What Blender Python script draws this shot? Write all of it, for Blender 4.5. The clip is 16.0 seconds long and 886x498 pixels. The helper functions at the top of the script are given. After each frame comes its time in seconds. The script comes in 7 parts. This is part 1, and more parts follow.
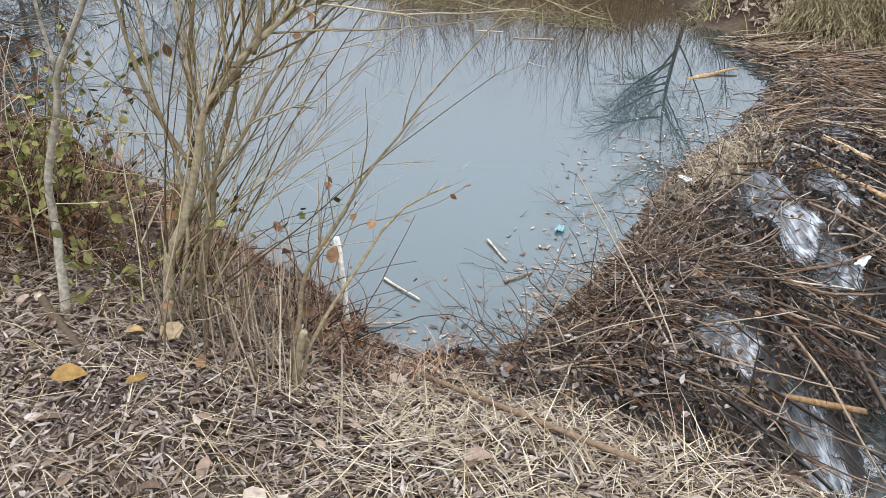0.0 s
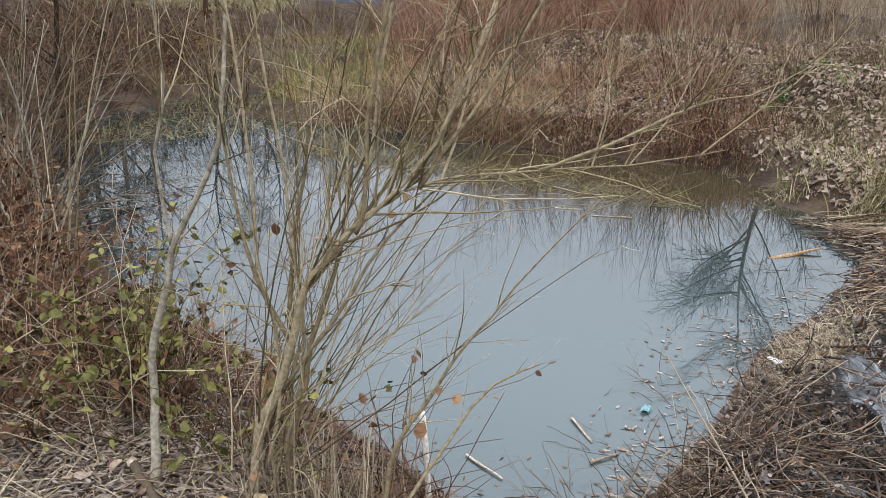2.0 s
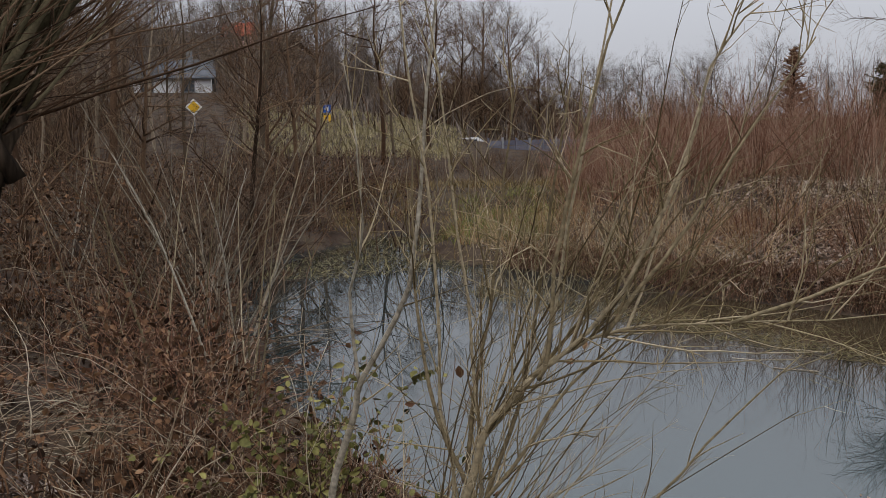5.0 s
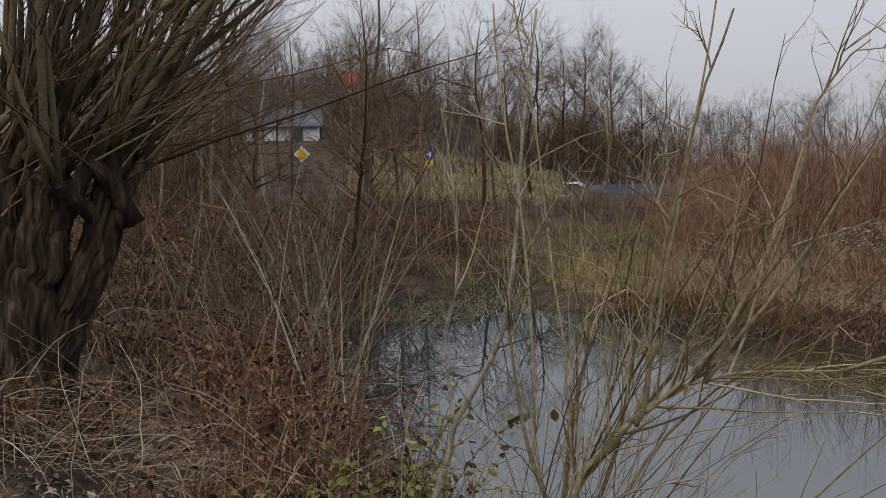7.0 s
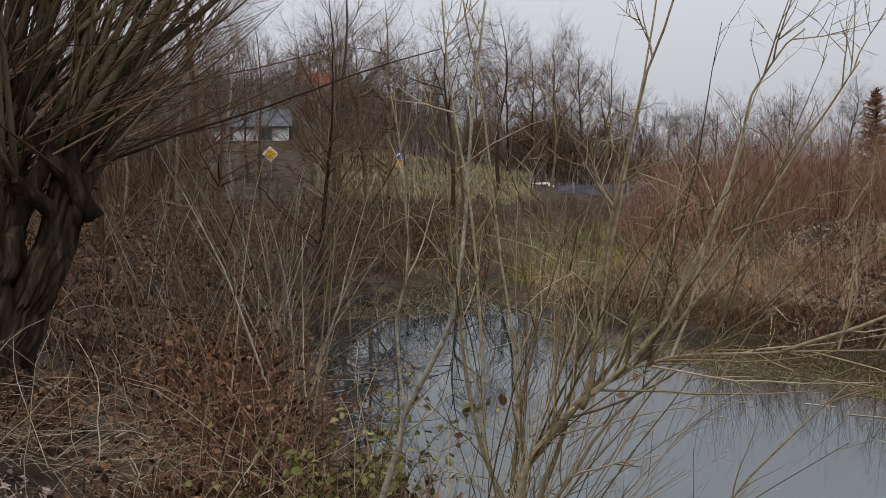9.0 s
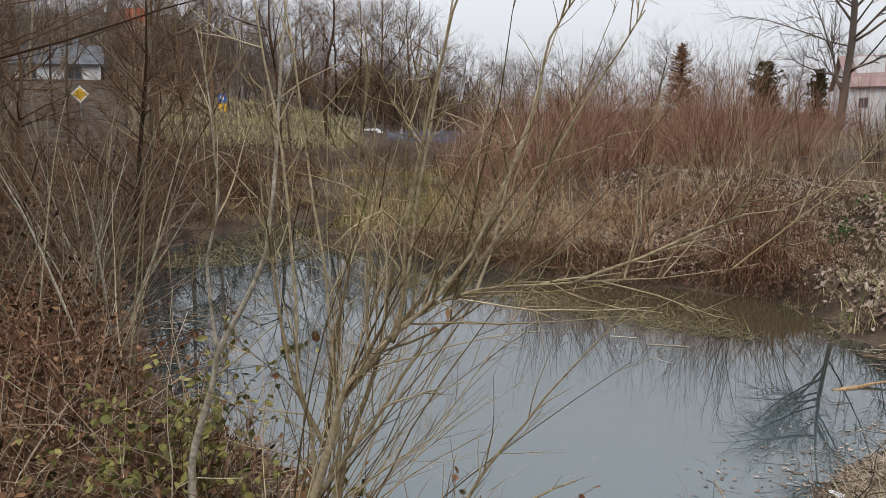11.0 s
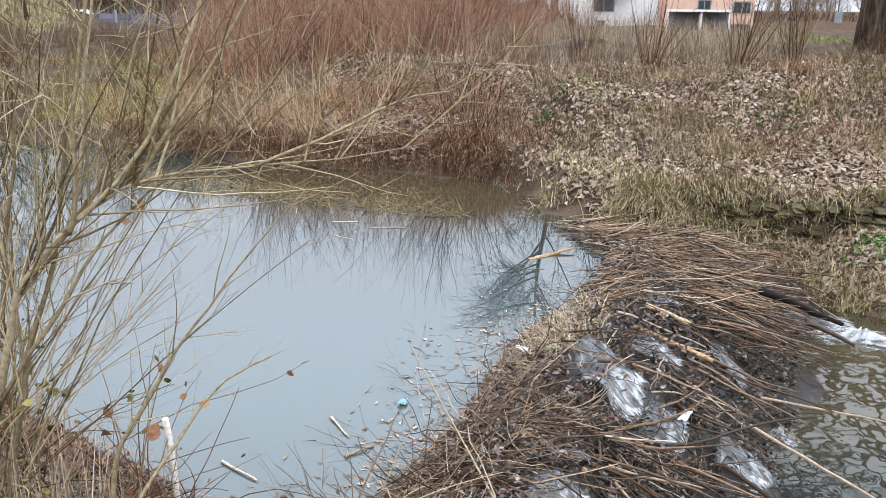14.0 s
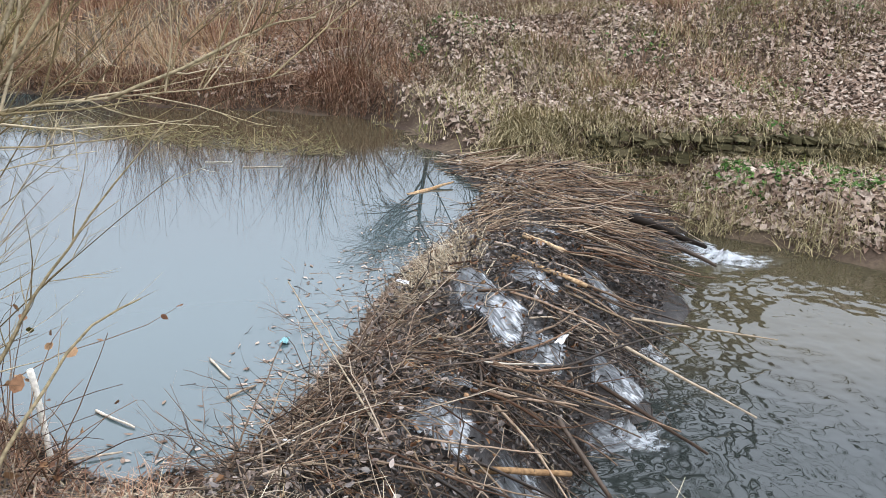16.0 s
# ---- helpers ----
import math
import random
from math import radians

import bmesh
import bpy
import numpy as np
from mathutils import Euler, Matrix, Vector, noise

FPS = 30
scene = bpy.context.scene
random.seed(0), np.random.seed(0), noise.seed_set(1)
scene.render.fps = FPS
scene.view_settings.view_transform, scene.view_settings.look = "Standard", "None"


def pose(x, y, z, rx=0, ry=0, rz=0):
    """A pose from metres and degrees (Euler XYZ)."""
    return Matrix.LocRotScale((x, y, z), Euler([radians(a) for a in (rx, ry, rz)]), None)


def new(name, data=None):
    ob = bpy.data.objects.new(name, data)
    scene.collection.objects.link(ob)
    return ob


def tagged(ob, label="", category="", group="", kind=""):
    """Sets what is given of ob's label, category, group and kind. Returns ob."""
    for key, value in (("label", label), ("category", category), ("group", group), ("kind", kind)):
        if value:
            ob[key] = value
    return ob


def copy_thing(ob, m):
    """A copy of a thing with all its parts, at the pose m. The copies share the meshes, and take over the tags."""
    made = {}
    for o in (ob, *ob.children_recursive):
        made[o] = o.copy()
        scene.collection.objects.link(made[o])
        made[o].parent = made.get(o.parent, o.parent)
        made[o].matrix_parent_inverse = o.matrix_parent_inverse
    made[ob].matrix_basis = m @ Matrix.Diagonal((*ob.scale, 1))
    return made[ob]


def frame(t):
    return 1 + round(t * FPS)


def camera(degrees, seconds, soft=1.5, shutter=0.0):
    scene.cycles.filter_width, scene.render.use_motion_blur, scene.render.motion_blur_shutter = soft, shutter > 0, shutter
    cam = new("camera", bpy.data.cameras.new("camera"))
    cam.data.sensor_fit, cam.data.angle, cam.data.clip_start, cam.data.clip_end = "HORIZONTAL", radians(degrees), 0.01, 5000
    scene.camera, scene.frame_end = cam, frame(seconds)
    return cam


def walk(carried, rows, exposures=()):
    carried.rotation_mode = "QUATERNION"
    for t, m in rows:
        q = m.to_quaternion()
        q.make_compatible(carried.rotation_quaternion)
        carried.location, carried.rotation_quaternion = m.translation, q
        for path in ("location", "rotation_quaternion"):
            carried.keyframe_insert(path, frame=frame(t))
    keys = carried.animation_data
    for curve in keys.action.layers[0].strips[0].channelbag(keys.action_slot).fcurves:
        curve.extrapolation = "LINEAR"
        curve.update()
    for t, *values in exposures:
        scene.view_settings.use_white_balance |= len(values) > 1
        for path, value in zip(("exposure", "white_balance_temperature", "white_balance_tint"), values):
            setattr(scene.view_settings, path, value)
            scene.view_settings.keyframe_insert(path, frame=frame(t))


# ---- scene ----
cam = camera(55.2, 16.0, 0.85)
METRES, EYE, TILT, LEAN, TURN = 0.62, 2.0, -29.0, 0.0, 0.0
ROWS = [
    (0.0, 0.0, 0.0, 0.0, -0.0, 0.0, 0.0),
    (0.5, -0.0112, -0.0192, 0.0084, 1.42, 3.01, -0.59),
    (1.0, -0.0402, -0.0329, 0.0197, 2.35, 6.34, -0.91),
    (1.5, -0.072, -0.052, 0.0303, 3.32, 9.06, -1.32),
    (2.0, -0.1048, -0.064, 0.0345, 4.59, 11.33, -1.9),
    (2.5, -0.128, -0.076, 0.0414, 6.15, 13.12, -2.65),
    (3.0, -0.1502, -0.09, 0.043, 7.76, 14.76, -3.36),
    (3.5, -0.1648, -0.1087, 0.0452, 9.34, 16.27, -4.06),
    (4.0, -0.1728, -0.1234, 0.0483, 10.86, 17.78, -4.72),
    (4.5, -0.1915, -0.1344, 0.0452, 12.45, 19.14, -5.49),
    (5.0, -0.2127, -0.1395, 0.0381, 14.53, 20.07, -6.55),
    (7.5, -0.1559, -0.1436, 0.0079, 21.16, 22.4, -9.54),
    (8.0, -0.129, -0.117, -0.0034, 21.17, 22.44, -9.56),
    (10.5, 0.0351, -0.1287, -0.0966, 11.14, 21.71, -5.07),
    (11.0, 0.0516, -0.1184, -0.0991, 8.49, 20.14, -3.92),
    (11.5, 0.0875, -0.1352, -0.11, 5.8, 18.62, -2.86),
    (12.0, 0.1565, -0.1577, -0.1209, 3.2, 17.14, -2.0),
    (12.5, 0.2341, -0.1814, -0.1373, 0.69, 15.83, -0.79),
    (13.0, 0.296, -0.1967, -0.1628, -1.88, 14.78, 0.66),
    (13.5, 0.3246, -0.2101, -0.1561, -4.75, 13.68, 2.03),
    (14.0, 0.3423, -0.2182, -0.1723, -7.41, 12.79, 3.42),
    (14.5, 0.3504, -0.2108, -0.1822, -9.8, 11.76, 4.57),
    (15.0, 0.3588, -0.1958, -0.2009, -11.8, 10.63, 5.46),
    (15.5, 0.3722, -0.1897, -0.2096, -13.5, 9.35, 6.25),
    (16.0, 0.3843, -0.1873, -0.218, -14.83, 8.07, 6.8),
]
EXPOSURES = [(0.0, 1.06, 6400, 11), (1.0, 1.20, 6450, 11), (2.0, 0.86, 6500, 11), (2.5, 0.58, 6650, 12), (3.5, 0.18, 6800, 13), (5.0, -0.05, 6800, 15), (7.5, -0.1, 6850, 15), (8.2, -0.05, 6850, 15), (10.3, 0.20, 6900, 15), (11.0, 0.46, 6900, 13), (12.5, 1.14, 6650, 12), (14.0, 1.28, 6450, 12), (16.0, 1.18, 6350, 11)]
walk(cam, [(t, pose(0, 0, EYE, TILT, LEAN, TURN) @ pose(METRES * x, METRES * y, METRES * z, 90 + pitch, roll, yaw)) for t, x, y, z, yaw, pitch, roll in ROWS], EXPOSURES)

# ---- daylight: a bright overcast winter sky ----
world = bpy.data.worlds.new("overcast_sky")
scene.world = world
world.use_nodes = True
wn, wl = world.node_tree.nodes, world.node_tree.links
sky = wn.new("ShaderNodeTexSky")
sky.sky_type, sky.sun_disc = "NISHITA", False
sky.sun_elevation, sky.sun_rotation = radians(56), radians(190)
sky.dust_density, sky.air_density = 6.0, 1.0
# cloud cover: a grey veil that grows brighter from the horizon to the zenith
where = wn.new("ShaderNodeTexCoord")
split = wn.new("ShaderNodeSeparateXYZ")
wl.new(where.outputs["Generated"], split.inputs[0])
veil = wn.new("ShaderNodeMapRange")
veil.inputs["From Min"].default_value, veil.inputs["From Max"].default_value = 0.0, 1.0
veil.inputs["To Min"].default_value, veil.inputs["To Max"].default_value = 0.90, 2.45
wl.new(split.outputs["Z"], veil.inputs["Value"])
tint = wn.new("ShaderNodeVectorMath")
tint.operation = "SCALE"
tint.inputs[0].default_value = (5.65, 6.15, 6.8)
wl.new(veil.outputs["Result"], tint.inputs["Scale"])
cloud = wn.new("ShaderNodeMix")
cloud.data_type, cloud.blend_type = "RGBA", "MIX"
cloud.inputs["Factor"].default_value = 0.85
wl.new(sky.outputs[0], cloud.inputs["A"])
wl.new(tint.outputs["Vector"], cloud.inputs["B"])
wl.new(cloud.outputs["Result"], wn["Background"].inputs["Color"])
wn["Background"].inputs["Strength"].default_value = 0.10
sun = new("sun", bpy.data.lights.new("sun", "SUN"))
sun.data.energy, sun.data.angle, sun.data.color = 0.7, radians(50), (1.0, 0.97, 0.93)
sun.matrix_world = pose(0, 0, 30, 34, 0, 10)

# ---- materials ----


def material(name, colours, rough=0.85, scale=8.0, bump=0.3, island=0.6, detail_scale=60.0, coord="Object", metal=0.0, spec=0.08, stretch=None, turn=0.0, grained=0.24):
    """Blends 2 to 5 colours by piece and by noise at two scales."""
    m = bpy.data.materials.new(name)
    m.use_nodes = True
    n, l = m.node_tree.nodes, m.node_tree.links
    bsdf = n["Principled BSDF"]
    tc = n.new("ShaderNodeTexCoord")
    big = n.new("ShaderNodeTexNoise")
    big.inputs["Scale"].default_value, big.inputs["Detail"].default_value = scale, 4
    small = n.new("ShaderNodeTexNoise")
    small.inputs["Scale"].default_value, small.inputs["Detail"].default_value = detail_scale, 6
    lay = tc.outputs[coord]
    if stretch:
        mp = n.new("ShaderNodeMapping")
        mp.inputs["Scale"].default_value, mp.inputs["Rotation"].default_value = stretch, (0, 0, radians(turn))
        l.new(lay, mp.inputs["Vector"])
        lay = mp.outputs["Vector"]
    for t in (big, small):
        l.new(lay, t.inputs["Vector"])
    geo = n.new("ShaderNodeNewGeometry")
    info = n.new("ShaderNodeObjectInfo")
    both = n.new("ShaderNodeMath")
    both.operation = "ADD"
    l.new(geo.outputs["Random Per Island"], both.inputs[0])
    l.new(info.outputs["Random"], both.inputs[1])
    piece = n.new("ShaderNodeMath")
    piece.operation = "FRACT"
    l.new(both.outputs[0], piece.inputs[0])
    mixer = n.new("ShaderNodeMath")
    mixer.operation = "MULTIPLY_ADD"
    mixer.inputs[1].default_value = island
    l.new(piece.outputs[0], mixer.inputs[0])
    part_noise = n.new("ShaderNodeMath")
    part_noise.operation = "MULTIPLY"
    part_noise.inputs[1].default_value = 1 - island
    l.new(big.outputs["Fac"], part_noise.inputs[0])
    l.new(part_noise.outputs[0], mixer.inputs[2])
    ramp = n.new("ShaderNodeValToRGB")
    ramp.color_ramp.interpolation = "LINEAR"
    el = ramp.color_ramp.elements
    lo, hi = (0.02, 0.98) if island > 0.5 else (0.25, 0.75)
    for i, c in enumerate(colours):
        p = lo + (hi - lo) * i / max(1, len(colours) - 1)
        e = el[i] if i < 2 else el.new(p)
        e.position, e.color = p, (*c, 1)
    for i, c in enumerate(colours):
        p = lo + (hi - lo) * i / max(1, len(colours) - 1)
        el[i].position, el[i].color = p, (*c, 1)
    l.new(mixer.outputs[0], ramp.inputs["Fac"])
    grain = n.new("ShaderNodeMapRange")
    grain.inputs["From Min"].default_value, grain.inputs["From Max"].default_value = 0.3, 0.7
    grain.inputs["To Min"].default_value, grain.inputs["To Max"].default_value = 1 - 1.15 * grained, 1 + 0.85 * grained
    l.new(small.outputs["Fac"], grain.inputs["Value"])
    mul = n.new("ShaderNodeMix")
    mul.data_type, mul.blend_type = "RGBA", "MULTIPLY"
    mul.inputs["Factor"].default_value = 1.0
    l.new(ramp.outputs["Color"], mul.inputs["A"])
    l.new(grain.outputs["Result"], mul.inputs["B"])
    l.new(mul.outputs["Result"], bsdf.inputs["Base Color"])
    bsdf.inputs["Roughness"].default_value = rough
    bsdf.inputs["Metallic"].default_value = metal
    bsdf.inputs["Specular IOR Level"].default_value = spec
    if bump:
        b = n.new("ShaderNodeBump")
        b.inputs["Strength"].default_value, b.inputs["Distance"].default_value = bump, 0.01
        l.new(small.outputs["Fac"], b.inputs["Height"])
        l.new(b.outputs["Normal"], bsdf.inputs["Normal"])
    return m


BARK_OLIVE = material("bark_olive", [(0.13, 0.100, 0.056), (0.26, 0.212, 0.130), (0.44, 0.375, 0.26)], scale=9, island=0.8, grained=0.35)
BARK_GREY = material("bark_grey", [(0.050, 0.037, 0.025), (0.135, 0.102, 0.070), (0.34, 0.275, 0.20)], scale=9, island=0.85)
BARK_PALE = material("bark_pale", [(0.20, 0.175, 0.13), (0.31, 0.28, 0.22), (0.42, 0.39, 0.32)], scale=14, island=0.3, grained=0.4)
TWIG_OLIVE = material("twig_olive", [(0.080, 0.058, 0.030), (0.18, 0.138, 0.074), (0.32, 0.255, 0.150), (0.49, 0.41, 0.285)], island=0.95)
BARK_FAR = material("bark_far", [(0.065, 0.051, 0.042), (0.14, 0.114, 0.096), (0.26, 0.218, 0.187)], scale=1, island=0.9)
BARK_DARK = material("bark_dark", [(0.010, 0.007, 0.005), (0.038, 0.027, 0.018), (0.11, 0.080, 0.056)], scale=14, grained=0.45, bump=1.0, island=0.1, detail_scale=26, stretch=(1.0, 1.0, 0.16))
BARK_RED = material("bark_red", [(0.07, 0.029, 0.018), (0.18, 0.082, 0.050), (0.32, 0.182, 0.120), (0.47, 0.33, 0.245)], island=0.95)
BARK_ORANGE = material("bark_orange", [(0.15, 0.072, 0.032), (0.31, 0.180, 0.090), (0.48, 0.335, 0.195), (0.58, 0.46, 0.31)], island=0.95)
BARK_BROWN = material("bark_brown", [(0.026, 0.016, 0.010), (0.078, 0.045, 0.027), (0.155, 0.098, 0.060), (0.27, 0.19, 0.125)], island=0.95)
SHOOT_OLIVE = material("shoot_olive", [(0.040, 0.034, 0.019), (0.100, 0.084, 0.048), (0.20, 0.168, 0.105)], island=0.9)
STICK = material("weathered_stick", [(0.013, 0.010, 0.008), (0.042, 0.028, 0.020), (0.125, 0.085, 0.058), (0.26, 0.190, 0.136), (0.47, 0.39, 0.305)], island=0.95, rough=0.6)
STICK_WET = material("wet_stick", [(0.015, 0.011, 0.008), (0.045, 0.031, 0.022), (0.10, 0.07, 0.05)], island=0.85, rough=0.45, spec=0.3)
PEELED = material("peeled_wood", [(0.22, 0.13, 0.065), (0.34, 0.22, 0.12), (0.46, 0.34, 0.21)], island=0.5, scale=20, grained=0.4)
BLEACHED = material("bleached_wood", [(0.30, 0.23, 0.165), (0.45, 0.37, 0.285), (0.58, 0.51, 0.42)], island=0.5, scale=20, grained=0.4)
BARK_RUSSET = material("bark_russet", [(0.020, 0.010, 0.006), (0.065, 0.034, 0.018), (0.125, 0.072, 0.042), (0.24, 0.165, 0.108)], island=0.95)
RUST_STICK = material("rust_brown_stick", [(0.033, 0.018, 0.012), (0.10, 0.056, 0.034), (0.20, 0.130, 0.086), (0.34, 0.255, 0.185)], island=0.95, rough=0.55)
PALE_STICK = material("pinkish_dry_stick", [(0.09, 0.056, 0.036), (0.25, 0.172, 0.112), (0.40, 0.30, 0.205), (0.54, 0.445, 0.335)], island=0.95, rough=0.6)
STRAW = material("dry_grass", [(0.20, 0.14, 0.08), (0.36, 0.275, 0.165), (0.47, 0.39, 0.26), (0.56, 0.50, 0.38)], island=0.9)
STRAW_RED = material("rusty_grass", [(0.026, 0.012, 0.007), (0.08, 0.038, 0.020), (0.17, 0.094, 0.052)], island=0.9)
STRAW_GREY = material("grey_grass", [(0.11, 0.077, 0.052), (0.25, 0.19, 0.13), (0.44, 0.365, 0.275)], island=0.9)
GREEN_GRASS = material("winter_green_grass", [(0.08, 0.10, 0.024), (0.18, 0.195, 0.055), (0.31, 0.29, 0.12)], island=0.9)
LEAF_LITTER = material("leaf_litter", [(0.06, 0.043, 0.035), (0.13, 0.096, 0.078), (0.21, 0.163, 0.138), (0.30, 0.247, 0.215), (0.44, 0.385, 0.345)], island=0.9, rough=0.75, scale=20)
LEAF_GREEN = material("bramble_leaf", [(0.045, 0.048, 0.016), (0.13, 0.125, 0.04), (0.27, 0.245, 0.085)], island=0.85, rough=0.5)
LEAF_BROWN = material("withered_leaf", [(0.016, 0.009, 0.006), (0.058, 0.030, 0.016), (0.125, 0.066, 0.034), (0.27, 0.155, 0.085)], island=0.9, rough=0.55)
LEAF_RUSSET = material("russet_leaf", [(0.09, 0.042, 0.025), (0.19, 0.10, 0.055), (0.32, 0.20, 0.11)], island=0.85, rough=0.55)
STAKE_WHITE = material("barked_white_stake", [(0.52, 0.47, 0.39), (0.66, 0.62, 0.54), (0.74, 0.71, 0.64)], island=0.3, scale=20, grained=0.3)
LEAF_YELLOW = material("yellowed_leaf", [(0.20, 0.11, 0.035), (0.30, 0.19, 0.07), (0.40, 0.31, 0.18)], island=0.8, rough=0.6)
LEAF_WET = material("sodden_leaf", [(0.012, 0.010, 0.009), (0.038, 0.030, 0.026), (0.085, 0.070, 0.062), (0.23, 0.195, 0.178)], island=0.9, rough=0.30, scale=20, spec=0.5)
LEAF_FAR = material("pale_poplar_leaf", [(0.09, 0.058, 0.040), (0.185, 0.126, 0.092), (0.275, 0.20, 0.152), (0.35, 0.27, 0.215), (0.44, 0.365, 0.305)], island=0.95, rough=0.5, scale=20)
STRAW_RUST = material("tawny_grass", [(0.099, 0.047, 0.030), (0.231, 0.130, 0.083), (0.418, 0.292, 0.204)], island=0.9)
STRAW_DEEP = material("deep_russet_grass", [(0.06, 0.027, 0.015), (0.15, 0.072, 0.041), (0.27, 0.155, 0.095), (0.40, 0.28, 0.19)], island=0.9)
STRAW_PALE = material("bleached_grass", [(0.18, 0.125, 0.08), (0.31, 0.24, 0.16), (0.44, 0.37, 0.265), (0.54, 0.48, 0.37)], island=0.9)
HERB = material("green_herb_leaf", [(0.03, 0.075, 0.018), (0.06, 0.13, 0.03), (0.11, 0.19, 0.05)], island=0.8, rough=0.5)
MARSH = material("marsh_straw", [(0.07, 0.047, 0.019), (0.18, 0.130, 0.055), (0.31, 0.240, 0.112), (0.24, 0.150, 0.07)], island=0.9)
LAWN = material("winter_lawn", [(0.09, 0.11, 0.035), (0.16, 0.175, 0.065), (0.24, 0.245, 0.11)], island=0.9)
FIELD = material("pale_field_grass", [(0.18, 0.155, 0.075), (0.32, 0.275, 0.145), (0.46, 0.40, 0.25)], island=0.9)
SODDEN = material("sodden_weed", [(0.07, 0.055, 0.026), (0.13, 0.105, 0.05), (0.21, 0.18, 0.085)], island=0.9)
STRAW_GREEN = material("yellow_green_grass", [(0.12, 0.100, 0.048), (0.25, 0.210, 0.110), (0.44, 0.375, 0.23), (0.36, 0.285, 0.17)], island=0.9)
MUD = material("mud", [(0.007, 0.006, 0.005), (0.018, 0.014, 0.012), (0.04, 0.033, 0.029)], rough=0.3, scale=5, bump=1.0, island=0.0, detail_scale=30, spec=0.35)
STONE = material("rubble_stone", [(0.035, 0.031, 0.016), (0.075, 0.066, 0.034), (0.14, 0.120, 0.072)], scale=12, island=0.5)


def ground_material():
    m = material("winter_soil", [(0.022, 0.015, 0.011), (0.045, 0.031, 0.023), (0.085, 0.062, 0.044), (0.06, 0.052, 0.028)], scale=1.6, bump=1.0, island=0.0, detail_scale=28)
    return m


def water_material(name, deep, shallow, shelf, ripple, ripple_scale, milky=None, ior=1.8):
    m = bpy.data.materials.new(name)
    m.use_nodes = True
    n, l = m.node_tree.nodes, m.node_tree.links
    b = n["Principled BSDF"]
    b.inputs["Roughness"].default_value, b.inputs["IOR"].default_value = 0.004, ior
    tc = n.new("ShaderNodeTexCoord")
    no = n.new("ShaderNodeTexNoise")
    no.inputs["Scale"].default_value, no.inputs["Detail"].default_value = 0.9, 4
    l.new(tc.outputs["Object"], no.inputs["Vector"])
    # the shelf of brown silt lies round one place of the pond
    dist = n.new("ShaderNodeVectorMath")
    dist.operation = "DISTANCE"
    dist.inputs[1].default_value = shelf[:3]
    l.new(tc.outputs["Object"], dist.inputs[0])
    wob = n.new("ShaderNodeMath")
    wob.operation = "MULTIPLY_ADD"
    wob.inputs[1].default_value = 1.6
    l.new(no.outputs["Fac"], wob.inputs[0])
    l.new(dist.outputs["Value"], wob.inputs[2])
    edge = n.new("ShaderNodeMapRange")
    edge.interpolation_type = "SMOOTHSTEP"
    edge.inputs["From Min"].default_value, edge.inputs["From Max"].default_value = shelf[3], shelf[4]
    l.new(wob.outputs[0], edge.inputs["Value"])
    mix = n.new("ShaderNodeMix")
    mix.data_type = "RGBA"
    mix.inputs["A"].default_value, mix.inputs["B"].default_value = (*shallow, 1), (*deep, 1)
    l.new(edge.outputs["Result"], mix.inputs["Factor"])
    last = mix
    if milky:
        # stirred clay clouds the water near the dam
        far = n.new("ShaderNodeVectorMath")
        far.operation = "DISTANCE"
        far.inputs[1].default_value = milky[1]
        l.new(tc.outputs["Object"], far.inputs[0])
        fade = n.new("ShaderNodeMapRange")
        fade.interpolation_type = "SMOOTHSTEP"
        fade.inputs["From Min"].default_value, fade.inputs["From Max"].default_value = milky[2], milky[3]
        l.new(far.outputs["Value"], fade.inputs["Value"])
        last = n.new("ShaderNodeMix")
        last.data_type = "RGBA"
        last.inputs["A"].default_value = (*milky[0], 1)
        l.new(fade.outputs["Result"], last.inputs["Factor"])
        l.new(mix.outputs["Result"], last.inputs["B"])
    l.new(last.outputs["Result"], b.inputs["Base Color"])
    rip = n.new("ShaderNodeTexNoise")
    rip.inputs["Scale"].default_value, rip.inputs["Detail"].default_value = ripple_scale, 2
    l.new(tc.outputs["Object"], rip.inputs["Vector"])
    bump = n.new("ShaderNodeBump")
    bump.inputs["Strength"].default_value, bump.inputs["Distance"].default_value = ripple, 0.02
    l.new(rip.outputs["Fac"], bump.inputs["Height"])
    l.new(bump.outputs["Normal"], b.inputs["Normal"])
    return m


POND_WATER = water_material("pond_water", (0.020, 0.032, 0.033), (0.056, 0.044, 0.026), (1.7, 10.2, 0, 2.4, 4.4), 0.005, 3.0, ((0.060, 0.085, 0.089), (0.2, 3.0, 0), 0.8, 4.6))
STREAM_WATER = water_material("stream_water", (0.022, 0.026, 0.024), (0.052, 0.044, 0.026), (4.7, 4.6, 0, 1.8, 3.4), 0.9, 4.0, None, 1.5)


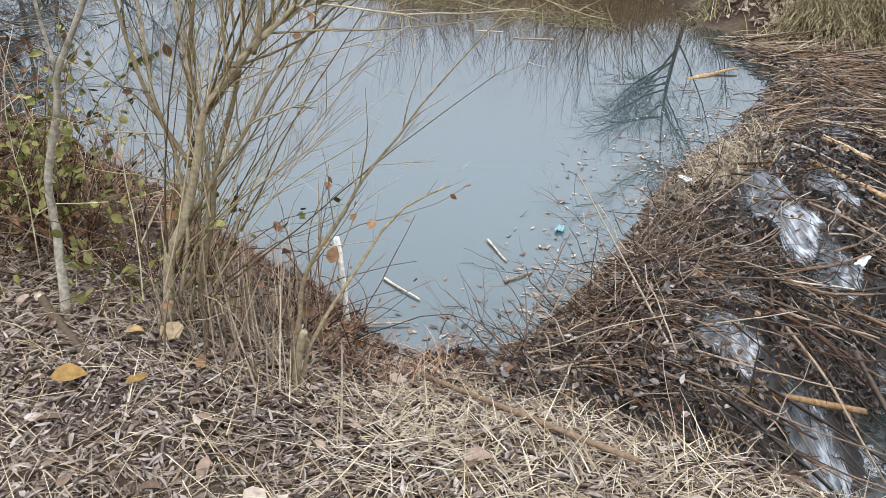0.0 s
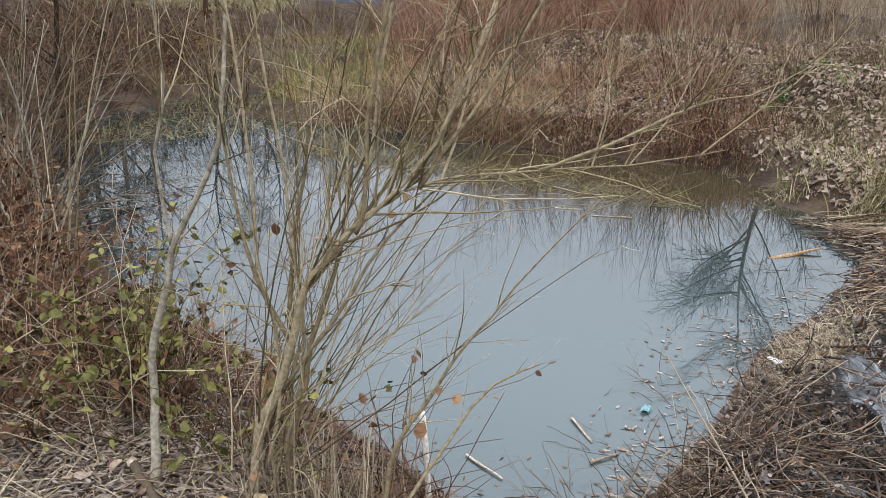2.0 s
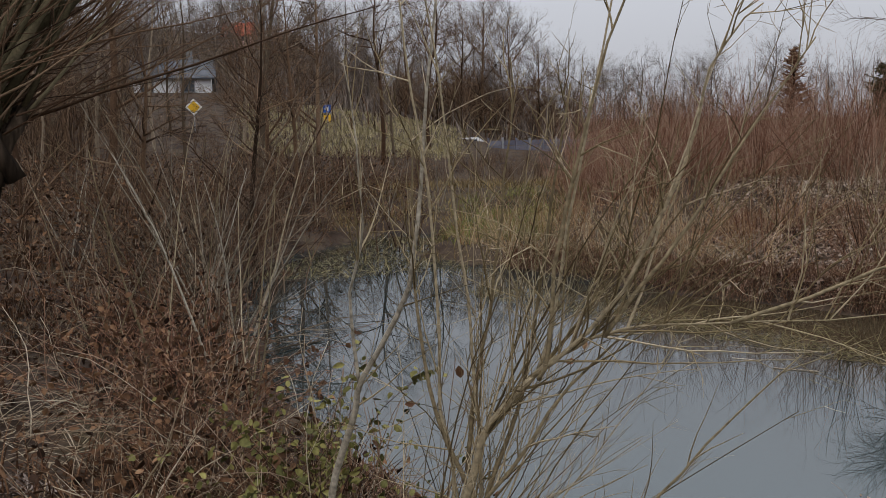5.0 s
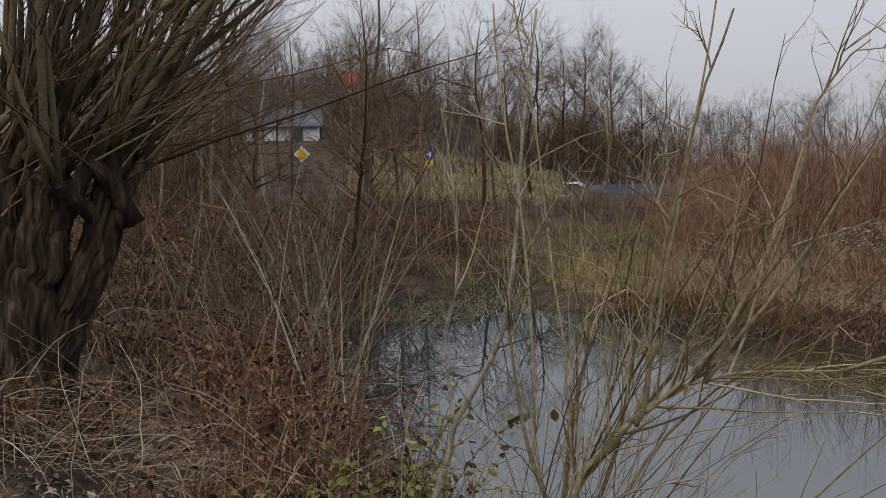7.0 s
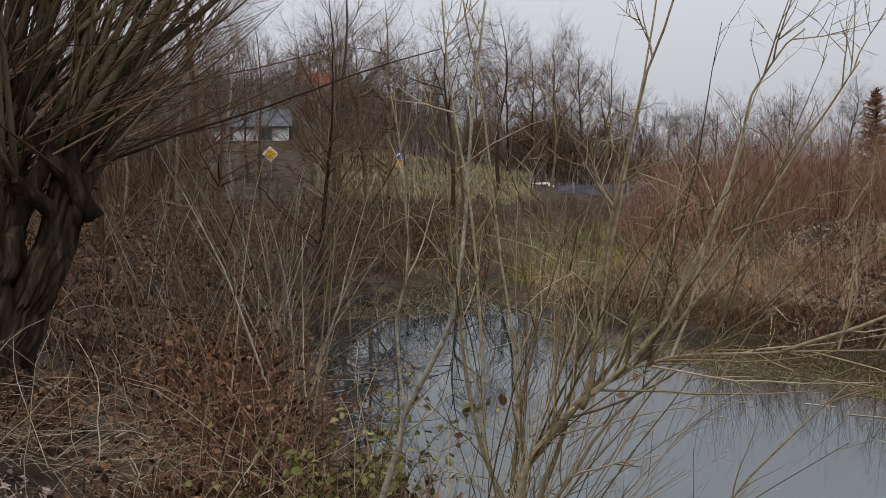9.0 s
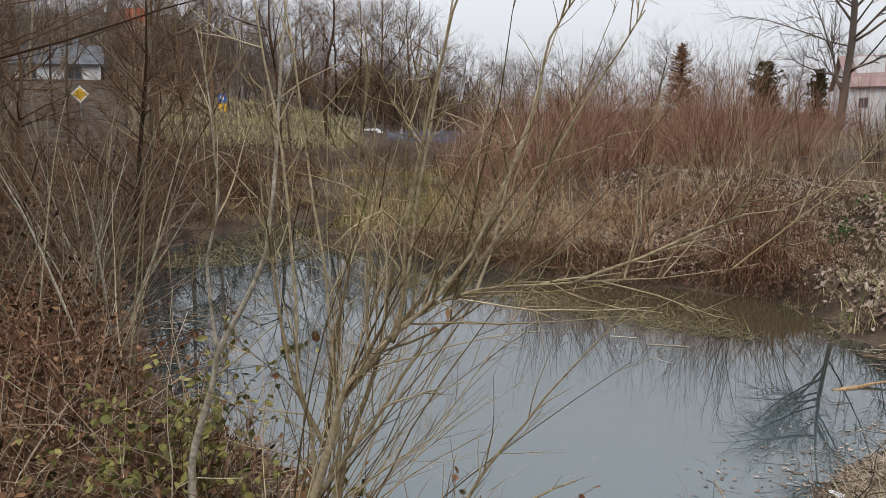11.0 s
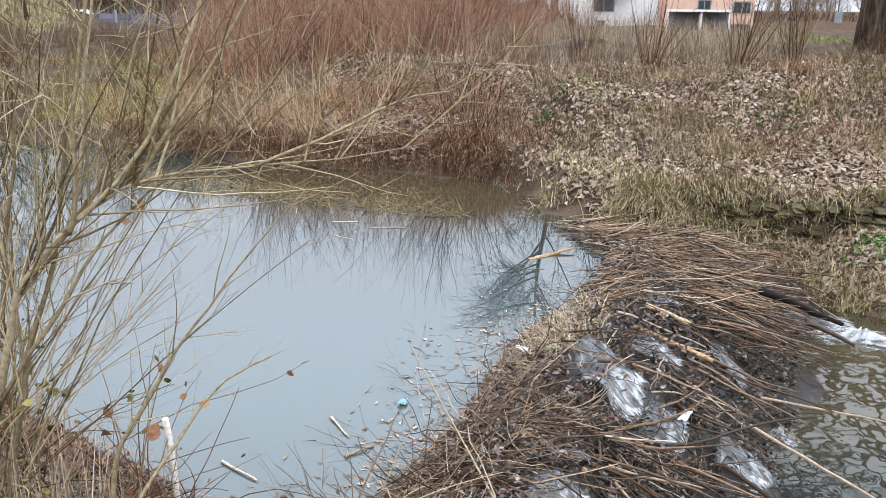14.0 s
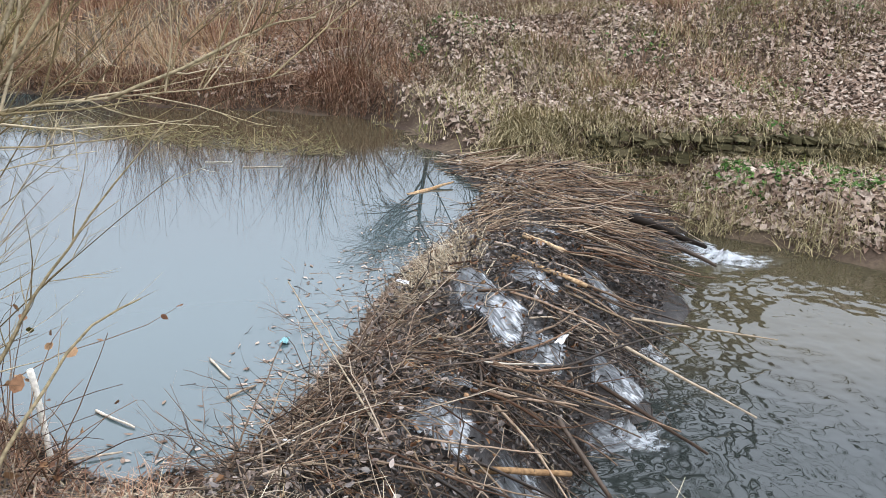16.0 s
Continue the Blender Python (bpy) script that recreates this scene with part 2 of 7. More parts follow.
def foam_material():
    """Churned water: white bubbles that break up towards the rim of each patch."""
    m = bpy.data.materials.new("white_water")
    m.use_nodes = True
    n, l = m.node_tree.nodes, m.node_tree.links
    bsdf = n["Principled BSDF"]
    bsdf.inputs["Base Color"].default_value = (0.50, 0.53, 0.56, 1)
    bsdf.inputs["Roughness"].default_value = 0.45
    tc = n.new("ShaderNodeTexCoord")
    rim = n.new("ShaderNodeVectorMath")
    rim.operation = "LENGTH"
    l.new(tc.outputs["Object"], rim.inputs[0])
    noise = n.new("ShaderNodeTexNoise")
    noise.inputs["Scale"].default_value, noise.inputs["Detail"].default_value = 4.5, 6
    l.new(tc.outputs["Object"], noise.inputs["Vector"])
    diff = n.new("ShaderNodeMath")
    diff.operation = "MULTIPLY_ADD"
    diff.inputs[1].default_value = -0.42
    l.new(rim.outputs["Value"], diff.inputs[0])
    l.new(noise.outputs["Fac"], diff.inputs[2])
    ramp = n.new("ShaderNodeMapRange")
    ramp.inputs["From Min"].default_value, ramp.inputs["From Max"].default_value = 0.16, 0.62
    l.new(diff.outputs[0], ramp.inputs["Value"])
    l.new(ramp.outputs["Result"], bsdf.inputs["Alpha"])
    b = n.new("ShaderNodeBump")
    b.inputs["Strength"].default_value, b.inputs["Distance"].default_value = 0.8, 0.03
    l.new(noise.outputs["Fac"], b.inputs["Height"])
    l.new(b.outputs["Normal"], bsdf.inputs["Normal"])
    return m


FOAM = foam_material()


def spill_material():
    """Water running over mud: a thin sheet drawn out into white streaks along its fall, ragged at the sides."""
    m = bpy.data.materials.new("spilling_water")
    m.use_nodes = True
    n, l = m.node_tree.nodes, m.node_tree.links
    bsdf = n["Principled BSDF"]
    uv = n.new("ShaderNodeUVMap")
    uv.uv_map = "fall"
    fine, broad = n.new("ShaderNodeTexNoise"), n.new("ShaderNodeTexNoise")
    for tex, size, detail in ((fine, (30.0, 8.0, 1.0), 9), (broad, (6.0, 7.0, 1.0), 8)):
        mp = n.new("ShaderNodeMapping")
        mp.inputs["Scale"].default_value = size
        l.new(uv.outputs["UV"], mp.inputs["Vector"])
        l.new(mp.outputs["Vector"], tex.inputs["Vector"])
        tex.inputs["Scale"].default_value, tex.inputs["Detail"].default_value = 1.0, detail
    both = n.new("ShaderNodeMath")
    both.operation = "ADD"
    l.new(fine.outputs["Fac"], both.inputs[0])
    l.new(broad.outputs["Fac"], both.inputs[1])
    ramp = n.new("ShaderNodeValToRGB")
    el = ramp.color_ramp.elements
    el[0].position, el[0].color = 0.40, (0.045, 0.047, 0.050, 1)
    el[1].position, el[1].color = 0.70, (0.66, 0.69, 0.72, 1)
    e = el.new(0.53)
    e.color = (0.13, 0.14, 0.15, 1)
    half = n.new("ShaderNodeMath")
    half.operation = "MULTIPLY"
    half.inputs[1].default_value = 0.5
    l.new(both.outputs[0], half.inputs[0])
    split = n.new("ShaderNodeSeparateXYZ")
    l.new(uv.outputs["UV"], split.inputs[0])
    # glassy where it starts, broken and white further down
    churn = n.new("ShaderNodeMapRange")
    churn.inputs["To Min"].default_value, churn.inputs["To Max"].default_value = -0.07, 0.09
    l.new(split.outputs["Y"], churn.inputs["Value"])
    white = n.new("ShaderNodeMath")
    white.operation = "ADD"
    l.new(half.outputs[0], white.inputs[0])
    l.new(churn.outputs["Result"], white.inputs[1])
    l.new(white.outputs[0], ramp.inputs["Fac"])
    l.new(ramp.outputs["Color"], bsdf.inputs["Base Color"])
    bsdf.inputs["Roughness"].default_value = 0.34
    # the sheet thins out towards its two sides and its ends
    rims = []
    for axis, width in (("X", 0.22), ("Y", 0.14)):
        off = n.new("ShaderNodeMath")
        off.operation = "PINGPONG"
        off.inputs[1].default_value = 0.5
        l.new(split.outputs[axis], off.inputs[0])
        rim = n.new("ShaderNodeMath")
        rim.operation = "DIVIDE"
        rim.inputs[1].default_value = width
        l.new(off.outputs[0], rim.inputs[0])
        rims.append(rim)
    low = n.new("ShaderNodeMath")
    low.operation = "MINIMUM"
    l.new(rims[0].outputs[0], low.inputs[0])
    l.new(rims[1].outputs[0], low.inputs[1])
    rag = n.new("ShaderNodeMath")
    rag.operation = "MULTIPLY"
    l.new(low.outputs[0], rag.inputs[0])
    l.new(both.outputs[0], rag.inputs[1])
    thin = n.new("ShaderNodeMapRange")
    thin.inputs["From Min"].default_value, thin.inputs["From Max"].default_value = 0.62, 1.20
    thin.inputs["To Max"].default_value = 0.85
    l.new(rag.outputs[0], thin.inputs["Value"])
    l.new(thin.outputs["Result"], bsdf.inputs["Alpha"])
    b = n.new("ShaderNodeBump")
    b.inputs["Strength"].default_value, b.inputs["Distance"].default_value = 0.5, 0.012
    l.new(fine.outputs["Fac"], b.inputs["Height"])
    l.new(b.outputs["Normal"], bsdf.inputs["Normal"])
    return m


SPILL = spill_material()

# ---- mesh tools ----


def mesh_data(name, verts, faces, mats, smooth=True):
    """faces: an (n, 3) or (n, 4) array of indices."""
    me = bpy.data.meshes.new(name)
    verts, faces = np.asarray(verts, dtype=np.float32), np.asarray(faces, dtype=np.int32)
    k = faces.shape[1]
    me.vertices.add(len(verts))
    me.vertices.foreach_set("co", verts.ravel())
    me.loops.add(faces.size)
    me.loops.foreach_set("vertex_index", faces.ravel())
    me.polygons.add(len(faces))
    me.polygons.foreach_set("loop_start", np.arange(0, faces.size, k, dtype=np.int32))
    me.polygons.foreach_set("use_smooth", np.full(len(faces), smooth))
    me.update(calc_edges=True)
    for m in mats if isinstance(mats, (list, tuple)) else [mats]:
        me.materials.append(m)
    return me


def part_of(name, me, parent, label="", kind=""):
    ob = new(name, me)
    ob.parent = parent
    return tagged(ob, label=label, kind=kind)


def part(name, bm, mat, parent, label=""):
    me = bpy.data.meshes.new(name)
    bm.to_mesh(me)
    bm.free()
    me.materials.append(mat)
    return part_of(name, me, parent, label)


def tubes(paths, sides=4, caps=True):
    """paths: a list of (points (k, 3), radii (k,)). One closed tube each, joined."""
    V, Fc, off = [], [], 0
    groups = {}
    for p, r in paths:
        groups.setdefault(len(p), []).append((p, r))
    for k, items in groups.items():
        P = np.array([i[0] for i in items], dtype=float)
        Rd = np.array([i[1] for i in items], dtype=float)
        if caps:
            P = np.concatenate([P[:, :1], P, P[:, -1:]], 1)
            Rd = np.concatenate([Rd[:, :1] * 0.02, Rd, Rd[:, -1:] * 0.02], 1)
        T = np.gradient(P, axis=1)
        T /= np.linalg.norm(T, axis=2, keepdims=True) + 1e-9
        mean = np.abs(T.mean(1))
        ref = np.where((mean[:, 2] > 0.7 * np.linalg.norm(mean, axis=1))[:, None], np.array([1.0, 0.15, 0]), np.array([0.1, 0, 1.0]))
        U = np.cross(T, ref[:, None, :])
        U /= np.linalg.norm(U, axis=2, keepdims=True) + 1e-9
        W = np.cross(T, U)
        a = np.arange(sides) * 2 * np.pi / sides
        ring = P[:, :, None] + Rd[:, :, None, None] * (np.cos(a)[None, None, :, None] * U[:, :, None] + np.sin(a)[None, None, :, None] * W[:, :, None])
        N, kk = P.shape[:2]
        V.append(ring.reshape(-1, 3))
        base = off + (np.arange(N)[:, None, None] * kk + np.arange(kk - 1)[None, :, None]) * sides
        s = np.arange(sides)[None, None, :]
        s2 = (s + 1) % sides
        f = np.stack([base + s, base + s2, base + s2 + sides, base + s + sides], -1)
        Fc.append(f.reshape(-1, 4))
        off += N * kk * sides
    return np.concatenate(V), np.concatenate(Fc)


def unit(v):
    v = np.asarray(v, dtype=float)
    return v / (np.linalg.norm(v) + 1e-9)


def bend(r, start, heading, length, k, wander=0.12, rise=0.0, radius=0.01, tip=0.25):
    """A wandering line of k points; rise lifts (or drops) it on the way."""
    d, p, pts = unit(heading), np.array(start, dtype=float), []
    step = length / (k - 1)
    for i in range(k):
        pts.append(p.copy())
        d = unit(d + r.normal(0, wander, 3) + np.array([0, 0, rise]) / k)
        p = p + d * step
    return np.array(pts), radius * np.linspace(1, tip, k)


def spine(points, k, r0, r1, r=None, wobble=0.0):
    """A smooth line of k points through a few control points."""
    c = np.array(points, dtype=float)
    u = np.linspace(0, len(c) - 1, k)
    out = []
    for t in u:
        i = min(int(t), len(c) - 2)
        f = t - i
        a, b, cc, d = c[max(i - 1, 0)], c[i], c[i + 1], c[min(i + 2, len(c) - 1)]
        out.append(0.5 * (2 * b + (cc - a) * f + (2 * a - 5 * b + 4 * cc - d) * f * f + (3 * b - a - 3 * cc + d) * f ** 3))
    out = np.array(out)
    if r is not None and wobble:
        out[1:] += r.normal(0, wobble, (k - 1, 3))
    return out, np.linspace(r0, r1, k)


def side_shoots(r, path, n, length, angle, k=5, radius=None, start=0.2, rise=0.3, wander=0.1, up=0.0, tip=0.25):
    """Shoots that leave a line between start and its end."""
    pts, rad = path
    out = []
    for _ in range(n):
        f = (start + (1 - start) * r.random()) * (len(pts) - 1)
        i = min(int(f), len(pts) - 2)
        g = f - i
        p = pts[i] * (1 - g) + pts[i + 1] * g
        t = unit(pts[i + 1] - pts[i])
        o = unit(np.cross(t, r.normal(0, 1, 3)))
        a = radians(angle) * r.uniform(0.6, 1.3)
        h = t * math.cos(a) + o * math.sin(a) + np.array([0, 0, up])
        rr = rad[i] * 0.5 if radius is None else radius * r.uniform(0.7, 1.2)
        out.append(bend(r, p, h, length * r.uniform(0.4, 1.15) * (1.1 - 0.5 * f / len(pts)), k, wander, rise, min(rr, rad[i] * 0.9), tip))
    return out


def blades(r, roots, length, width, lean=0.5, droop=0.8, heading=None, seg=3, vary=0.35):
    """Grass blades: thin bent ribbons, one an island each."""
    n = len(roots)
    az = r.uniform(0, 2 * np.pi, n) if heading is None else heading + r.normal(0, 0.6, n)
    L = length * r.uniform(0.5, 1.3, n)
    out = np.stack([np.cos(az), np.sin(az), np.zeros(n)], 1)
    side = np.stack([-np.sin(az), np.cos(az), np.zeros(n)], 1)
    e0 = np.clip(r.normal(lean, vary, n), 0, 1.55)
    dr = droop * r.uniform(0.3, 1.3, n)
    P = np.array(roots, dtype=float)
    rows = []
    w = width * r.uniform(0.6, 1.3, n)
    for i in range(seg + 1):
        f = i / seg
        ww = (w * (1 - 0.85 * f))[:, None] * side * 0.5
        rows.append(np.stack([P - ww, P + ww], 1))
        a = e0 + dr * f
        P = P + (out * np.sin(a)[:, None] + np.array([0, 0, 1.0]) * np.cos(a)[:, None]) * (L / seg)[:, None]
    V = np.stack(rows, 1).reshape(-1, 3)
    b = (np.arange(n)[:, None] * (seg + 1) + np.arange(seg)[None]) * 2
    F_ = np.stack([b, b + 1, b + 3, b + 2], -1).reshape(-1, 4)
    return V, F_


LEAF_T = np.array([(0, -0.5, 0), (0.30, -0.28, 0.05), (0.36, 0.05, 0.09), (0.17, 0.36, 0.05), (0, 0.55, -0.03), (-0.17, 0.36, 0.06), (-0.36, 0.05, 0.10), (-0.30, -0.28, 0.04), (0, 0.0, -0.03)])
LEAF_F = np.array([(8, i, (i + 1) % 8) for i in range(8)])


LOW_T = np.array([(0, -0.5, 0), (0.36, -0.05, 0.09), (0, 0.55, -0.02), (-0.36, -0.02, 0.10)])
LOW_F = np.array([(0, 1, 2), (0, 2, 3)])


def leaves(r, places, size, normals=None, tumble=0.5, curl=1.0, wide=(0.6, 1.1), low=False):
    """Curled leaves of eight small facets at the places."""
    n = len(places)
    Z = np.array([[0, 0, 1.0]]).repeat(n, 0) if normals is None else np.array(normals, dtype=float)
    Z = Z + r.normal(0, tumble, (n, 3))
    Z /= np.linalg.norm(Z, axis=1, keepdims=True)
    X = np.cross(Z, r.normal(0, 1, (n, 3)))
    X /= np.linalg.norm(X, axis=1, keepdims=True)
    Y = np.cross(Z, X)
    s = size * r.uniform(0.55, 1.25, n)
    shape, facets = (LOW_T, LOW_F) if low else (LEAF_T, LEAF_F)
    T = shape[None] * np.stack([r.uniform(*wide, n), np.ones(n), curl * r.uniform(-1.5, 3.0, n)], 1)[:, None, :]
    V = np.array(places)[:, None] + s[:, None, None] * (T[..., :1] * X[:, None] + T[..., 1:2] * Y[:, None] + T[..., 2:] * Z[:, None])
    Fc = (np.arange(n)[:, None, None] * len(shape) + facets[None]).reshape(-1, 3)
    return V.reshape(-1, 3), Fc


def thing(name, label, category, at=(0, 0, 0), group="", kind=""):
    ob = new(name)
    ob.location = at
    ob.empty_display_size = 0.1
    return tagged(ob, label, category, group, kind)


def smooth(x, a, b):
    t = np.clip((x - a) / (b - a), 0, 1)
    return t * t * (3 - 2 * t)


def fbm(x, y, seed=0, octaves=4):
    """Cheap smooth noise from sines, about -1 to 1."""
    q = np.random.default_rng(seed)
    out, amp = 0, 0.5
    for o in range(octaves):
        for _ in range(3):
            a, ph = q.uniform(0, 2 * np.pi), q.uniform(0, 6.28)
            f = 2 ** o * q.uniform(0.8, 1.3)
            out = out + amp * 0.45 * np.sin(f * (np.cos(a) * x + np.sin(a) * y) + ph)
        amp *= 0.55
    return out


# ---- the lie of the land ----
POND = np.array([(0.10, 2.60), (-0.2, 2.63), (-0.42, 2.85), (-0.66, 3.2), (-0.99, 3.55), (-1.94, 4.4), (-2.7, 5.15), (-3.6, 6.0), (-4.5, 7.5), (-5.6, 9.3),
                 (-7.0, 11.2), (-6.6, 13.5), (-6.0, 16.5), (-4.7, 16.3), (-4.4, 13.2), (-2.6, 12.3), (-1.2, 11.6), (-0.37, 10.95), (0.38, 10.4), (1.2, 10.25), (2.1, 9.55), (2.48, 8.8),
                 (2.52, 7.95), (2.9, 7.3), (3.0, 6.2), (2.3, 5.0), (1.8, 4.4), (1.4, 3.8), (1.0, 3.1), (0.6, 2.6)])
STREAM = np.array([(4.45, 6.5), (4.26, 6.15), (4.77, 5.63), (5.2, 5.04), (5.6, 4.6), (7.5, 2.8), (12, 0.5), (30, -4), (30, -9), (8, -3.5), (3.6, 0.4), (2.3, 1.5), (1.55, 2.15), (1.3, 2.6), (1.7, 3.2), (2.2, 4.0), (2.7, 4.8), (3.2, 5.8), (3.6, 6.6)])


def distance_to(poly, x, y):
    """Distance to a closed outline; minus inside."""
    best, inside = np.full(x.shape, 1e9), np.zeros(x.shape, bool)
    for (ax, ay), (bx, by) in zip(poly, np.roll(poly, -1, 0)):
        dx, dy = bx - ax, by - ay
        t = np.clip(((x - ax) * dx + (y - ay) * dy) / (dx * dx + dy * dy), 0, 1)
        best = np.minimum(best, np.hypot(x - ax - t * dx, y - ay - t * dy))
        cross = ((ay > y) != (by > y)) & (x < (bx - ax) * (y - ay) / (by - ay + 1e-12) + ax)
        inside ^= cross
    return np.where(inside, -best, best)


STREAM_Z = -0.40
DAM_ZONE = np.array([(0.03, 2.52), (0.40, 2.16), (0.85, 1.76), (1.18, 1.40), (2.0, 2.6), (2.7, 3.2), (3.3, 4.1), (3.8, 4.9), (4.3, 5.6), (4.5, 6.5), (2.6, 7.3), (2.5, 6.2), (1.88, 5.06), (1.3, 4.52), (0.74, 3.68), (0.4, 3.14)])


def land(x, y):
    x, y = np.asarray(x, dtype=float), np.asarray(y, dtype=float)
    wob = 0.10 * fbm(x * 2.2, y * 2.2, 3)
    dp, ds = distance_to(POND, x, y) + wob, distance_to(STREAM, x, y) + wob * 0.6
    mid = np.interp(x, [-30, -8, -5, -2, 0, 2.4, 4, 8, 30], [30, 13, 9.5, 7, 5.5, 4.2, 2.6, -0.3, -6.5])
    far = smooth(y - mid, -0.5, 0.5)
    left = smooth(-x - 0.35 * y, 0.2, 2.0) * (1 - far)
    near_h = 0.40 + 0.05 * fbm(x * 1.3, y * 1.3, 5)
    # the near bank is a gentle apron, the far bank a step with a slope behind it
    d_near = np.minimum(dp, ds + 0.25)
    near = near_h * smooth(d_near, -0.15, 1.15) + 0.03
    back = smooth(dp, 0.0, 0.35)
    marsh = smooth(-x, -0.5, 3.0)
    farz = (0.30 - 0.12 * marsh) * back + (0.78 - 0.35 * marsh) * smooth(np.minimum(dp, ds), 0.5, 4.6) + 0.06 * fbm(x * 1.1, y * 1.1, 8) * back
    # to the right a leafy berm, a low stone wall and the slope above it
    sw = (x - 3.7) * 0.32 + (y - 7.15) * 0.947 + 0.02 * (np.maximum(x - 5.5, 0)) ** 2
    bermz = 0.02 + 0.05 * fbm(x * 2, y * 2, 15) + 0.30 * smooth(sw, -0.06, 0.03) + 0.72 * smooth(sw, 0.1, 5.0)
    bermz = bermz + 0.38 * fbm(x * 0.9, y * 0.9, 29) * smooth(sw, 0.6, 1.8)
    farz = farz + (bermz - farz) * smooth(x, 3.0, 3.7)
    leftz = 0.12 * smooth(dp, 0, 0.3) + 0.55 * smooth(dp, 0.2, 4.0)
    z = near * (1 - far) * (1 - left) + farz * far + leftz * left
    # the hill behind the road on the left
    dist = np.hypot(x, y)
    az = np.degrees(np.arctan2(x, y))
    hill = smooth(dist, 24, 75) * smooth(-az, 2, 30)
    z = z + 4.6 * hill + 14.0 * smooth(dist, 62, 170) * smooth(-az, 12, 31) + 3.0 * smooth(dist, 80, 220) * smooth(-az, -40, -5) - 0.6 * smooth(dist, 20, 70) * smooth(az, 0, 15)
    z = np.where(dp < 0.02, np.minimum(z, 0.02 - 0.55 * smooth(-dp, 0, 1.5)), z)
    zs = STREAM_Z + 0.03 + (z - STREAM_Z) * smooth(ds, -0.05, 0.55)
    zs = np.where(ds < 0, STREAM_Z + 0.02 - 0.25 * smooth(-ds, 0, 0.5), zs)
    dd = distance_to(DAM_ZONE, x, y)
    z = np.where(dp > -0.02, np.minimum(z, zs), z)
    z = np.where(dd < 0.06, np.minimum(z, 0.10 - 0.32 * smooth(-dd, -0.06, 0.22)), z)
    return z + 0.012 * fbm(x * 9, y * 9, 11, 3) * smooth(80 - dist, 0, 20)


def land_normal(x, y, e=0.06):
    gx, gy = (land(x + e, y) - land(x - e, y)) / (2 * e), (land(x, y + e) - land(x, y - e)) / (2 * e)
    n = np.stack([-gx, -gy, np.ones_like(gx)], -1)
    return n / np.linalg.norm(n, axis=-1, keepdims=True)


def spread(lo, hi, a, b, fine, growth):
    """Grid lines: even steps from a to b, then growing ones outwards."""
    mid = list(np.arange(a, b + 1e-6, fine))
    up, s = [mid[-1]], fine
    while up[-1] < hi:
        s *= growth
        up.append(up[-1] + s)
    dn, s = [mid[0]], fine
    while dn[-1] > lo:
        s *= growth
        dn.append(dn[-1] - s)
    return np.array(dn[:0:-1] + mid + up[1:])


def build_ground():
    xs, ys = spread(-900, 900, -7.5, 8.5, 0.075, 1.22), spread(-500, 1500, -0.5, 15.5, 0.075, 1.22)
    X, Y = np.meshgrid(xs, ys)
    Z = land(X, Y)
    V = np.stack([X, Y, Z], -1).reshape(-1, 3)
    nx = len(xs)
    i = (np.arange(len(ys) - 1)[:, None] * nx + np.arange(nx - 1)[None]).ravel()
    F_ = np.stack([i, i + 1, i + 1 + nx, i + nx], -1)
    ob = new("ground", mesh_data("ground", V, F_, ground_material()))
    tagged(ob, "brown winter earth with leaf litter and dead grass", "ground", kind="structure")


build_ground()


def water_sheet(name, poly, z, mat, label, grow):
    c = poly.mean(0)
    out = []
    for i, p in enumerate(poly):
        t = unit(np.append(np.roll(poly, -1, 0)[i] - np.roll(poly, 1, 0)[i], 0))
        out.append(p + np.array([t[1], -t[0]]) * grow)
    bm = bmesh.new()
    f = bm.faces.new([bm.verts.new((*p, z)) for p in out])
    bmesh.ops.triangulate(bm, faces=[f])
    bmesh.ops.recalc_face_normals(bm, faces=bm.faces)
    if sum(fc.normal.z for fc in bm.faces) < 0:
        bmesh.ops.reverse_faces(bm, faces=bm.faces)
    me = bpy.data.meshes.new(name)
    bm.to_mesh(me)
    bm.free()
    me.materials.append(mat)
    tagged(new(name, me), label, "water", kind="structure")


water_sheet("water_pond", POND, 0.0, POND_WATER, "still milky blue-grey pond water behind the dam", -0.2)
water_sheet("water_stream", STREAM, STREAM_Z, STREAM_WATER, "shallow rippled brown stream below the dam", -0.2)

# ---- the beaver dam ----
DAM_UP = np.array([(0.06, 2.44), (0.58, 3.02), (0.92, 3.56), (1.39, 4.47), (1.88, 5.06), (2.50, 6.2), (2.40, 7.3)])
DAM_TOE = np.array([(1.12, 1.44), (1.85, 2.75), (2.55, 3.30), (3.15, 4.15), (3.65, 4.92), (4.12, 5.5), (4.55, 6.5)])


